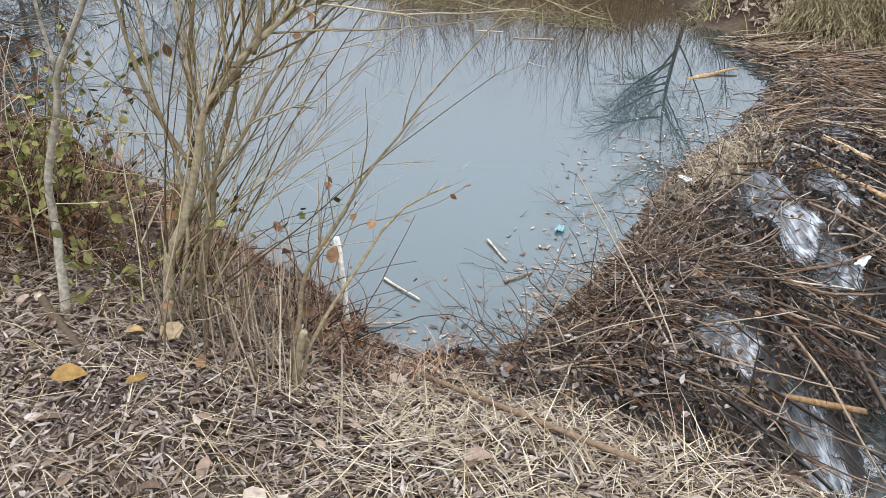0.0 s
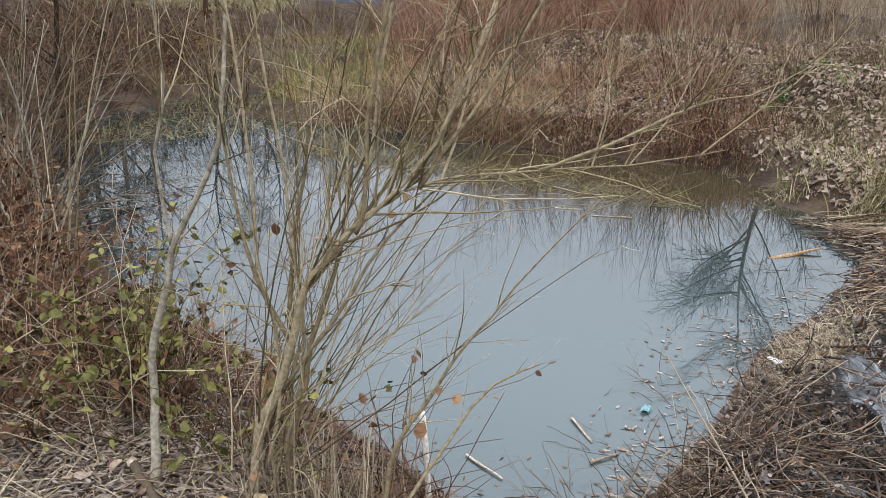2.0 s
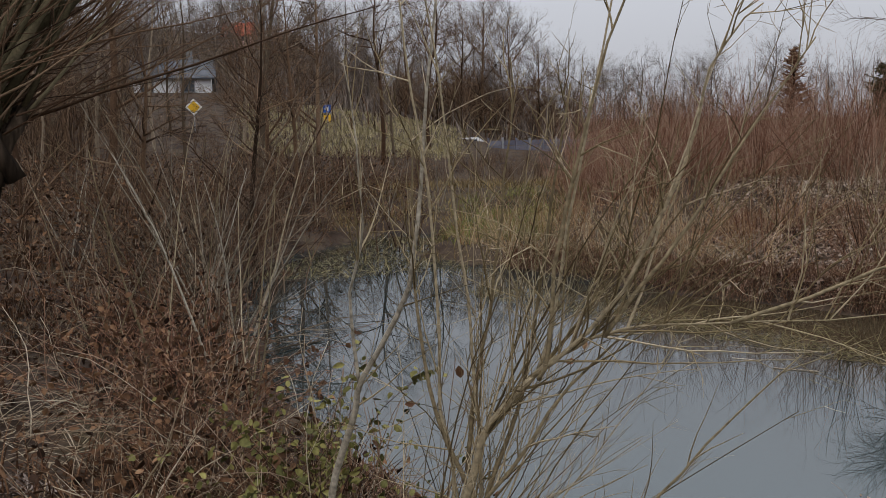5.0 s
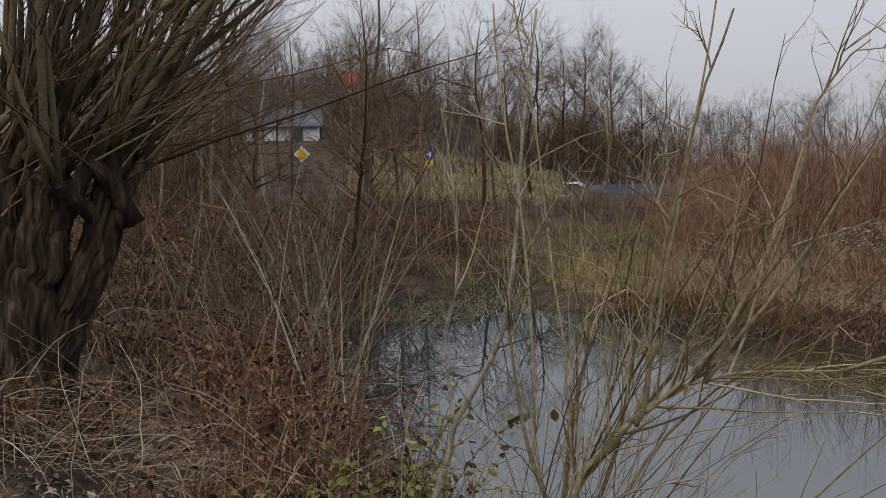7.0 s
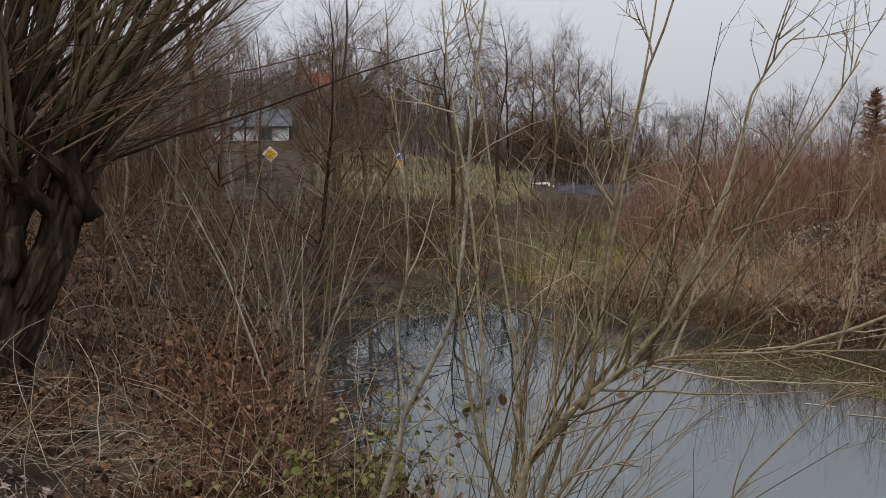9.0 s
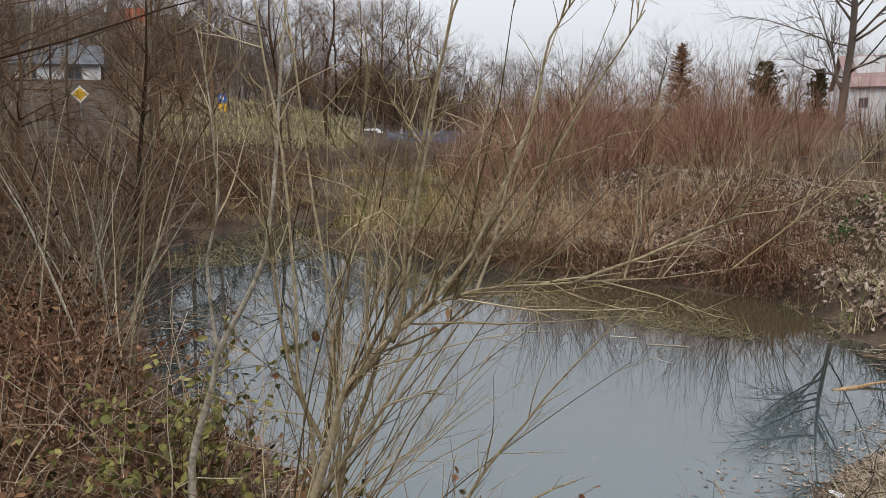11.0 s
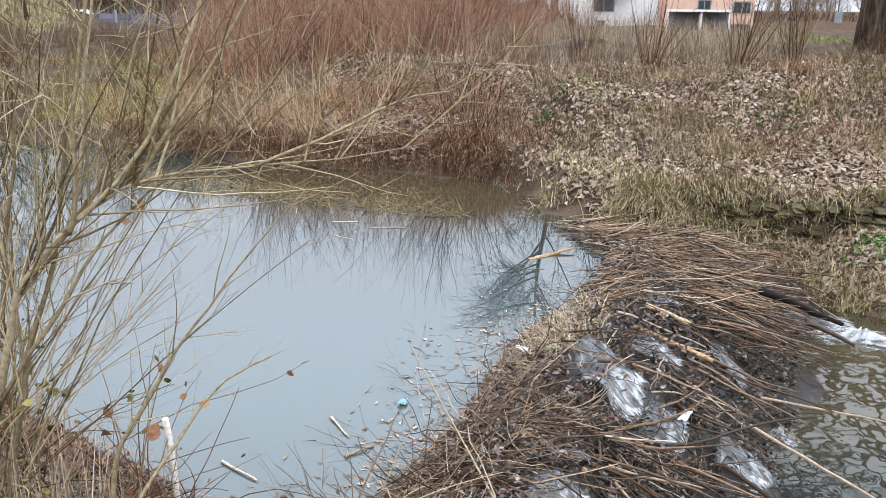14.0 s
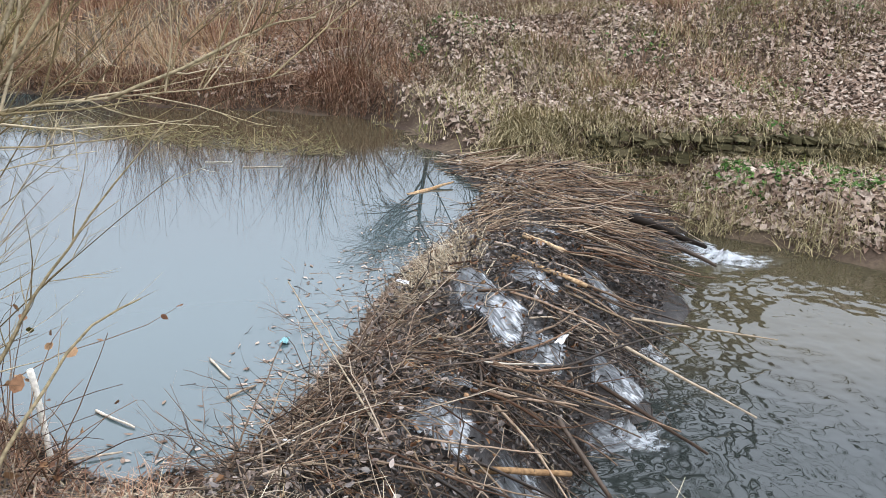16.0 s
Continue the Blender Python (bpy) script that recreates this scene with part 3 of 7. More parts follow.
def dam_at(u, v):
    """A place on the dam: u runs along it from the near bank (0 to 1), v across it from the pond to its toe."""
    u, v = np.asarray(u, dtype=float), np.asarray(v, dtype=float)
    s = np.clip(u, 0, 1) * (len(DAM_UP) - 1)
    ax = np.arange(len(DAM_UP))
    a = np.stack([np.interp(s, ax, DAM_UP[:, i]) for i in (0, 1)], -1)
    b = np.stack([np.interp(s, ax, DAM_TOE[:, i]) for i in (0, 1)], -1)
    p = a + (b - a) * v[..., None]
    z = np.interp(v, [-0.3, -0.12, 0.0, 0.12, 0.3, 0.5, 0.72, 1.0, 1.2], [-0.45, -0.16, 0.0, 0.085, 0.11, 0.03, -0.17, -0.46, -0.7])
    z = z + 0.17 * fbm(p[..., 0] * 3.4, p[..., 1] * 3.4, 21) * smooth(v, 0.0, 0.2)
    z = z - 0.09 * smooth(u, 0.66, 0.84) * smooth(v, 0.05, 0.25) * (1 - smooth(v, 0.5, 0.9))
    z = z + 0.10 * (1 - smooth(u, 0.0, 0.16)) * smooth(v, -0.1, 0.2) * (1 - smooth(v, 0.6, 1.0))
    return np.concatenate([p, z[..., None]], -1)


dam = thing("beaver_dam", "low beaver dam of piled sticks and mud leaking white water", "dam", (1.9, 4.6, 0))
DAM_O = np.array(dam.location)


def build_dam_core():
    U, W = np.meshgrid(np.linspace(0, 1, 130), np.linspace(-0.28, 1.15, 50))
    P = dam_at(U, W)
    P[..., 2] += 0.02 * fbm(P[..., 0] * 14, P[..., 1] * 14, 4, 3) - smooth(W, -0.05, 0.15) * (0.012 + 0.10 * np.maximum(fbm(P[..., 0] * 7, P[..., 1] * 7, 9, 3), 0))
    nx = 130
    i = (np.arange(49)[:, None] * nx + np.arange(nx - 1)[None]).ravel()
    part_of("mud_core", mesh_data("mud_core", P.reshape(-1, 3) - DAM_O, np.stack([i, i + 1, i + 1 + nx, i + nx], -1), MUD), dam, "dark wet mud packed between the sticks")


build_dam_core()


def stick_path(r, u, v, length, radius, aim=0.0, lift=0.03, k=6, wander=0.05, tilt=0.0, over=0.0):
    """A stick that lies on the dam, butt at (u, v), pointing downstream (aim 0) or turned by aim radians."""
    p = dam_at(u, v)
    q = dam_at(u, v + 0.30)
    h = unit(q - p)
    h[2] *= 0.7
    c, s = math.cos(aim), math.sin(aim)
    h = unit(np.array([h[0] * c - h[1] * s, h[0] * s + h[1] * c, h[2] + tilt]))
    p = p + np.array([0, 0, lift + radius])
    pts, rad = bend(r, p, h, length, k, wander, 0.0, radius, 0.45)
    return pts, rad


# each spill: where it starts and ends along the dam and across it, and how far it drifts along on its way down
SPILLS = (
    ("broad glassy spill turning white", 0.382, 0.462, 0.20, 0.53, -0.085), ("white water gathering on the dam face", 0.295, 0.365, 0.49, 0.66, 0.0),
    ("white water spill between sticks", 0.19, 0.265, 0.29, 0.60, -0.03), ("white water spill between sticks", 0.325, 0.395, 0.70, 0.94, -0.035),
    ("foaming spill at the dam toe", 0.225, 0.315, 0.78, 1.08, 0.0), ("foaming spill between sticks", 0.52, 0.58, 0.56, 0.78, -0.04),
    ("thin grey film of water over mud", 0.42, 0.48, 0.36, 0.58, -0.01), ("small grey pool between sticks", 0.09, 0.155, 0.40, 0.63, 0.0),
    ("white water spill at the near dam end", 0.09, 0.15, 0.66, 0.98, -0.02), ("grey film of water over mud", 0.60, 0.67, 0.25, 0.48, 0.0),
    ("foaming outflow at the far dam end", 0.80, 0.88, 0.84, 1.12, 0.0))


def in_spill(u, v, grow=0.0):
    """True inside a spill; numbers or arrays."""
    hit = np.zeros(np.shape(u), bool)
    for _, u0, u1, v0, v1, drift in SPILLS:
        d = drift * np.clip((v - v0) / (v1 - v0), 0, 1)
        hit |= (u > u0 + d - grow) & (u < u1 + d + grow) & (v > v0 - 4 * grow) & (v < v1)
    return hit


def kept_clear(r, u, v):
    """True where a stick would lie over running water or on the bare leafy middle; some do."""
    wet_ = bool(in_spill(u, v, 0.01))
    bare_ = 0.34 < u < 0.64 and 0.25 < v < 0.62
    return r.random() < (0.93 if wet_ else 0.6 if bare_ else 0.0)


def off_water(r, u, v, share=0.9):
    """The places (u, v) that lie beside the spills, and a few of those in them."""
    ok = ~in_spill(u, v) | (r.random(len(u)) > share)
    return u[ok], v[ok]


def build_dam_sticks():
    r = np.random.default_rng(31)
    loose, wet, pale = [], [], []
    # bundles of sticks that were dragged in together
    spots = [(r.uniform(0.66, 1.0), r.uniform(-0.03, 0.62), r.normal(0.10, 0.16), 26) for _ in range(34)]
    spots += [(r.uniform(0.02, 0.98), r.uniform(0.6, 1.0), r.normal(0.0, 0.35), 10) for _ in range(50)]
    spots += [(r.uniform(0.0, 0.62), r.uniform(0.05, 0.55), r.normal(-0.1, 1.2), 8) for _ in range(50)]
    for cu, cv, aim, count in spots:
        for i in range(int(count * 0.5)):
            u, v = np.clip(cu + r.normal(0, 0.03), 0.01, 1.0), cv + r.normal(0, 0.07)
            if kept_clear(r, u, v):
                continue
            path = stick_path(r, u, v - 0.08, r.uniform(0.12, 0.6), r.uniform(0.0014, 0.0045), aim + r.normal(0, 0.40), r.uniform(0.0, 0.06), 6, 0.07, r.normal(0.04, 0.13))
            q = r.random()
            (wet if v > 0.5 and q < 0.6 else pale if q > 0.75 else loose).append(path)
    # thin reed stalks and twigs in every direction over the crest
    for i in range(1500):
        u, v = r.uniform(0.0, 1.0), abs(r.normal(0.12, 0.14)) + 0.02
        (pale if r.random() < 0.2 else loose).append(stick_path(r, u, v, r.uniform(0.06, 0.30), r.uniform(0.001, 0.0026), r.uniform(-3.1, 3.1), r.uniform(0.0, 0.05), 4, 0.14, r.normal(0.05, 0.2)))
    for i in range(1500):
        u, v = r.uniform(0.0, 0.42), r.uniform(0.03, 0.8)
        if kept_clear(r, u, v):
            continue
        q = r.random()
        (pale if q < 0.22 else wet if q < 0.55 else loose).append(stick_path(r, u, v, r.uniform(0.08, 0.40), r.uniform(0.0012, 0.004), r.uniform(-3.1, 3.1), r.uniform(0.02, 0.12), 6, 0.24, r.normal(0.12, 0.35)))
    for name, group, mat, lab in (("twig_tangle", loose, STICK, "tangle of thin dry brown twigs"), ("wet_twig_tangle", wet, STICK_WET, "tangle of dark wet twigs"), ("reed_tangle", pale, STRAW_GREY, "pale dry reed stalks and stems")):
        v, f = tubes(group, 4)
        part_of(name, mesh_data(name, v - DAM_O, f, mat), dam, lab, "stuff")
    for i in range(290):
        u, v = r.uniform(0.02, 1.0), r.uniform(0.02, 0.8)
        if 0.35 < u < 0.65 and 0.2 < v < 0.5:
            v += 0.3
        aim, lift, tilt = r.normal(0.02, 0.75 if u < 0.5 else 0.38), r.uniform(0.01, 0.08), r.normal(0.05, 0.12)
        L, rad = r.uniform(0.25, 0.85), r.uniform(0.0028, 0.008)
        q = r.random()
        mat = PEELED if q < 0.02 else BLEACHED if q < 0.035 else STRAW_GREY if q < 0.12 else STICK_WET if q < 0.45 else RUST_STICK if q < 0.65 else STICK
        while kept_clear(r, u, v):
            u, v = r.uniform(0.02, 1.0), r.uniform(0.02, 0.8)
        if i % 3 == 0:
            # long sticks that lie side by side down the face and reach out over the stream
            u, v = r.uniform(0.05, 0.95), r.uniform(0.42, 0.78)
            while kept_clear(r, u, v):
                u, v = r.uniform(0.05, 0.95), r.uniform(0.42, 0.78)
            aim, lift, tilt = r.normal(-0.05, 0.30), r.uniform(0.03, 0.09), r.normal(0.16, 0.08)
            L, rad = r.uniform(0.4, 0.9), r.uniform(0.004, 0.0095)
            mat = STICK_WET if q < 0.42 else RUST_STICK if q < 0.75 else STRAW_GREY if q < 0.80 else STICK
        elif i % 7 == 0:
            # sticks that cross the spilling water
            cu_, cv_ = ((0.42, 0.3), (0.24, 0.40), (0.35, 0.75), (0.27, 0.85), (0.14, 0.6), (0.36, 0.45), (0.54, 0.6), (0.11, 0.75))[i % 8]
            u, v, L, rad, aim, lift, tilt = cu_ + r.normal(0, 0.03), cv_ - 0.02, r.uniform(0.25, 0.6), r.uniform(0.003, 0.008), r.normal(0, 0.5), r.uniform(0.05, 0.08), r.normal(0.02, 0.04)
        pts, rr = stick_path(r, u, v - 0.1, L, rad, aim, lift, 8, 0.075, tilt)
        vv, ff = tubes([(pts, rr)], 6)
        part_of("stick", mesh_data("stick", vv - DAM_O, ff, mat), dam)
    # dead leaves caught in it
    n_ = 7000
    u, v = off_water(r, r.uniform(0, 1, n_), r.beta(1.4, 1.6, n_) * 0.98 - 0.02)
    n_ = len(u)
    P = dam_at(u, v) + np.stack([r.normal(0, 0.02, n_), r.normal(0, 0.02, n_), r.uniform(0.005, 0.085, n_)], -1)
    vv, ff = leaves(r, P, 0.034, None, 0.7, 1.8, (0.3, 0.9))
    part_of("caught_leaves", mesh_data("caught_leaves", vv - DAM_O, ff, LEAF_WET, False), dam, "sodden brown leaves caught among sticks", "stuff")
    n_ = 2600
    u, v = r.uniform(0.02, 0.62, n_), np.abs(r.normal(0, 0.09, n_)) - 0.05
    P = dam_at(u, v)
    P[:, 2] = np.maximum(P[:, 2], 0.0) + r.uniform(0.004, 0.03, n_)
    vv, ff = leaves(r, P, 0.034, None, 0.5, 1.8, (0.25, 0.8))
    part_of("leaf_drift", mesh_data("leaf_drift", vv - DAM_O, ff, LEAF_FAR, False), dam, "pale brown leaves drifted against the crest", "stuff")
    c_ = dam_at(r.normal(0.48, 0.03, 1300), r.normal(0.14, 0.06, 1300))
    c_[:, 2] += 0.01
    vv, ff = blades(r, c_, 0.16, 0.007, 1.0, 1.6)
    part_of("grass_mat", mesh_data("grass_mat", vv - DAM_O, ff, STRAW_PALE, False), dam, "mat of tan dead grass on the crest", "stuff")
    rust = []
    for i in range(260):
        u, v = r.uniform(0.6, 1.0), r.uniform(0.0, 0.7)
        if kept_clear(r, u, v):
            continue
        rust.append(stick_path(r, u, v - 0.08, r.uniform(0.25, 0.8), r.uniform(0.002, 0.006), r.normal(0.1, 0.25), r.uniform(0.03, 0.08), 5, 0.04, r.normal(0.05, 0.1)))
    for i in range(260):
        u, v = r.uniform(0.02, 0.3), r.uniform(0.02, 0.6)
        if kept_clear(r, u, v):
            continue
        rust.append(stick_path(r, u, v - 0.08, r.uniform(0.15, 0.6), r.uniform(0.0015, 0.004), r.normal(0.0, 0.9), r.uniform(0.03, 0.13), 5, 0.08, r.normal(0.1, 0.2)))
    vv, ff = tubes(rust, 4)
    part_of("rusty_tangle", mesh_data("rusty_tangle", vv - DAM_O, ff, RUST_STICK), dam, "tangle of rust-brown twigs", "stuff")
    far_ = [stick_path(r, r.uniform(0.62, 1.0), r.uniform(-0.05, 0.6), r.uniform(0.2, 0.7), r.uniform(0.002, 0.0055), r.normal(0.05, 0.34), r.uniform(0.04, 0.08), 6, 0.06, r.normal(0.04, 0.07)) for _ in range(330)]
    vv, ff = tubes(far_, 5)
    part_of("dry_tangle", mesh_data("dry_tangle", vv - DAM_O, ff, PALE_STICK), dam, "pinkish dry sticks piled at the far end", "stuff")
    dark = []
    for _ in range(1500):
        u, v = r.uniform(0.0, 0.68), r.uniform(0.08, 0.95)
        if kept_clear(r, u, v):
            continue
        dark.append(stick_path(r, u, v, r.uniform(0.06, 0.32), r.uniform(0.0012, 0.004), r.uniform(-3.1, 3.1), r.uniform(0.01, 0.10), 6, 0.22, r.normal(0.05, 0.3)))
    for _, u0, u1, v0, v1, drift in SPILLS:
        for _k in range(30):
            g = r.random()
            dark.append(stick_path(r, r.uniform(u0, u1) + drift * g, v0 + (v1 - v0) * g, r.uniform(0.12, 0.40), r.uniform(0.0015, 0.0045), r.uniform(-3.1, 3.1), r.uniform(0.05, 0.09), 7, 0.16, r.normal(0.0, 0.08)))
    vv, ff = tubes(dark, 4)
    part_of("wet_jumble", mesh_data("wet_jumble", vv - DAM_O, ff, STICK_WET), dam, "jumble of short dark wet twigs", "stuff")
    n_ = 6500
    P = dam_at(*off_water(r, r.uniform(0.04, 0.68, n_), r.uniform(0.15, 0.92, n_)))
    P[:, 2] += r.uniform(-0.01, 0.06, len(P))
    vv, ff = leaves(r, P, 0.032, None, 0.8, 2.0, (0.35, 1.0))
    part_of("wet_leaves", mesh_data("wet_leaves", vv - DAM_O, ff, LEAF_WET, False), dam, "dark glistening leaves plastered over the dam face", "stuff")
    n_ = 1500
    P = dam_at(r.uniform(0.0, 0.6, n_), r.uniform(0.02, 0.7, n_))
    P[:, 2] += r.uniform(0.02, 0.08, n_)
    vv, ff = leaves(r, P[:700], 0.032, None, 0.8, 2.0, (0.35, 1.0))
    n_ = 2400
    P = dam_at(*off_water(r, r.uniform(0.0, 0.40, n_), r.beta(1.2, 2.0, n_) * 0.75))
    P[:, 2] += r.uniform(0.01, 0.09, len(P))
    vv2, ff2 = leaves(r, P, 0.036, None, 0.6, 1.4, (0.25, 0.8))
    part_of("pale_leaves", mesh_data("pale_leaves", vv2 - DAM_O, ff2, LEAF_LITTER, False), dam, "pinkish brown leaves lodged over the near dam end", "stuff")
    part_of("brown_leaves", mesh_data("brown_leaves", vv - DAM_O, ff, LEAF_RUSSET, False), dam, "russet leaves caught on the sticks", "stuff")


build_dam_sticks()


def pond_stick(name, label, a, b, r0, r1, mat, seed=0, sag=0.0, sides=8):
    r = np.random.default_rng(seed)
    a, b = np.array(a, float), np.array(b, float)
    pts = a + (b - a) * np.linspace(0, 1, 9)[:, None] + np.cumsum(r.normal(0, r0 * 0.16, (9, 3)), 0)
    pts[:, 2] += sag * np.sin(np.linspace(0, np.pi, 9))
    rad = np.linspace(r0, r1, 9) * r.uniform(0.85, 1.12, 9)
    v, f = tubes([(pts, rad)], sides)
    o = new(name, mesh_data(name, v - a, f, mat))
    o.location = a
    return tagged(o, label, "branch")


# ---- willow shrub on the near bank ----


def leaf_cluster(r, paths, n, size, start=0.2):
    out = []
    for _ in range(n):
        pts, _r = paths[r.integers(len(paths))]
        f = (start + (1 - start) * r.random()) * (len(pts) - 1)
        i = min(int(f), len(pts) - 2)
        out.append(pts[i] + (pts[i + 1] - pts[i]) * (f - i) + r.normal(0, 0.015, 3))
    return leaves(r, np.array(out), size, None, 1.2)


def plant(name, label, category, at, stems, twigs, mat, twig_mat=None, stem_sides=8, twig_sides=4, group="", twig_label="", kind=""):
    """A woody plant: each main stem a part, its fine twigs one part."""
    at = np.array(at, float)
    ob = thing(name, label, category, at, group, kind)
    for s in stems:
        v, f = tubes([s], stem_sides)
        part_of("stem", mesh_data("stem", v - at, f, mat), ob)
    if twigs:
        v, f = tubes(twigs, twig_sides, False)
        part_of("twig_mass", mesh_data("twig_mass", v - at, f, twig_mat or mat), ob, twig_label, "stuff")
    return ob


def near_willow():
    r = np.random.default_rng(5)
    y = 2.5
    main = spine([(-0.98, y, 0.20), (-0.93, y, 0.58), (-0.84, y, 0.75), (-0.78, y, 0.96), (-0.73, y, 1.11), (-0.57, y, 1.30), (-0.44, y, 1.40), (-0.30, y, 1.455), (0.0, y, 1.49), (0.30, y, 1.51), (0.55, y, 1.56)], 28, 0.021, 0.0018, r, 0.003)
    main = (main[0], main[1] * np.interp(np.linspace(0, 1, len(main[1])), [0, 0.45, 0.6, 1], [1, 0.95, 0.5, 0.5]))
    second = spine([(-0.85, y + 0.02, 0.2), (-0.83, y, 0.5), (-0.76, y - 0.02, 0.72), (-0.72, y, 0.95), (-0.62, y + 0.05, 1.25), (-0.56, y + 0.1, 1.7), (-0.48, y + 0.12, 2.2)], 18, 0.013, 0.003, r, 0.003)
    forks = [
        spine([(-0.57, y, 1.30), (-0.52, y + 0.02, 1.5), (-0.46, y, 1.84), (-0.36, y, 2.34), (-0.3, y, 2.7)], 12, 0.007, 0.0018, r, 0.004),
        spine([(-0.60, y, 1.28), (-0.32, y - 0.03, 1.54), (-0.12, y, 2.0), (-0.06, y, 2.24), (0.06, y, 2.4)], 12, 0.008, 0.002, r, 0.004),
        spine([(-0.36, y, 1.43), (-0.16, y, 1.72), (0.04, y, 2.04), (0.2, y, 2.3)], 12, 0.0075, 0.002, r, 0.004),
        spine([(-0.80, y, 0.9), (-0.92, y, 1.2), (-0.98, y + 0.05, 1.6), (-1.0, y + 0.1, 2.1)], 12, 0.009, 0.002, r, 0.004),
        spine([(-0.84, y, 0.72), (-0.66, y - 0.05, 0.98), (-0.5, y, 1.22), (-0.3, y + 0.05, 1.42), (0.0, y, 1.6)], 12, 0.008, 0.002, r, 0.004),
        spine([(-0.80, y, 0.95), (-0.78, y + 0.1, 1.3), (-0.7, y + 0.15, 1.8), (-0.68, y + 0.2, 2.3)], 12, 0.008, 0.002, r, 0.004),
        spine([(0.0, y, 1.485), (0.32, y, 1.62), (0.46, y, 1.69), (0.62, y, 1.72)], 10, 0.006, 0.002, r, 0.004),
    ]
    tall = [
        spine([(-0.92, y, 0.4), (-0.85, y, 0.69), (-0.85, y, 0.95), (-0.89, y, 1.18), (-0.89, y, 1.53), (-0.92, y, 1.92), (-0.97, y, 2.25), (-1.0, y, 2.6)], 18, 0.008, 0.0026, r, 0.003),
        spine([(-0.84, y, 0.5), (-0.77, y + 0.05, 0.85), (-0.78, y + 0.05, 1.17), (-0.80, y + 0.05, 1.48), (-0.84, y + 0.05, 1.78), (-0.89, y + 0.05, 2.25), (-0.93, y, 2.6)], 18, 0.007, 0.0025, r, 0.003),
        spine([(-0.56, y - 0.02, 1.29), (-0.53, y - 0.05, 1.36), (-0.50, y - 0.05, 1.67), (-0.45, y - 0.05, 1.92), (-0.37, y - 0.05, 2.23), (-0.28, y - 0.05, 2.5)], 14, 0.008, 0.003, r, 0.003),
    ]
    forks += tall
    stems = [main, second] + forks
    twigs = []
    for s in forks + [second]:
        t1 = side_shoots(r, s, 7, 0.5, 45, 6, 0.0031, 0.12, 0.15, 0.11)
        twigs += t1
        for t in t1:
            for q in side_shoots(r, t, 3, 0.24, 45, 4, 0.0023, 0.15, 0.1, 0.12):
                twigs.append(q)
                twigs += side_shoots(r, q, 2, 0.11, 45, 3, 0.0015, 0.2, 0.0, 0.12)
    for t in side_shoots(r, main, 26, 0.8, 52, 8, 0.0036, 0.22, 0.15, 0.09, up=0.3):
        twigs.append(t)
        for q in side_shoots(r, t, 4, 0.26, 45, 4, 0.0024, 0.15, 0.1, 0.12):
            twigs.append(q)
            twigs += side_shoots(r, q, 2, 0.10, 45, 3, 0.0015, 0.2, 0.0, 0.12)
    for i in range(12):
        k = int(r.integers(9, 20))
        s = bend(r, main[0][k], (r.uniform(0.1, 0.9), r.normal(0, 0.2), 1.0), r.uniform(0.6, 1.2), 9, 0.05, 0.05, r.uniform(0.0035, 0.0052), 0.25)
        twigs.append(s)
        for t in side_shoots(r, s, 5, 0.35, 42, 5, 0.0025, 0.2, 0.15, 0.1):
            twigs.append(t)
            twigs += side_shoots(r, t, 2, 0.14, 45, 3, 0.0016, 0.2, 0.0, 0.12)
    # straight whippy shoots that fan up from the leaning limb
    for i in range(22):
        k = int(r.integers(11, 27))
        lean_ = r.uniform(0.15, 1.25)
        s = bend(r, main[0][k], (lean_, r.normal(0.05, 0.25), 1.0), r.uniform(0.35, 1.0), 9, 0.06, 0.1, r.uniform(0.0019, 0.0032), 0.3)
        twigs.append(s)
        for t in side_shoots(r, s, 5, 0.30, 40, 5, 0.0016, 0.18, 0.15, 0.11):
            twigs.append(t)
            twigs += side_shoots(r, t, 3, 0.12, 42, 3, 0.0011, 0.2, 0.0, 0.12)
    # long thin shoots from the foot that lean out over the water
    for i in range(34):
        a = r.uniform(0.0, 1.7)
        s = bend(r, (-0.88 + r.normal(0, 0.07), y + r.normal(0, 0.06), 0.3 + r.uniform(0, 0.4)), (a * 0.6, r.normal(0.1, 0.2), 1.0), r.uniform(0.7, 1.7), 8, 0.06, -0.25, r.uniform(0.0018, 0.0040), 0.25)
        twigs.append(s)
        for t in side_shoots(r, s, 5, 0.34, 34, 5, 0.0016, 0.3, 0.1, 0.09):
            twigs.append(t)
            twigs += side_shoots(r, t, 2, 0.14, 40, 3, 0.0011, 0.3, 0.0, 0.1)
    plant("willow_shrub", "bare olive-brown willow shrub with one crooked stem leaning over the pond", "shrub", (-0.95, 2.5, 0.2), stems, twigs, BARK_OLIVE, TWIG_OLIVE)


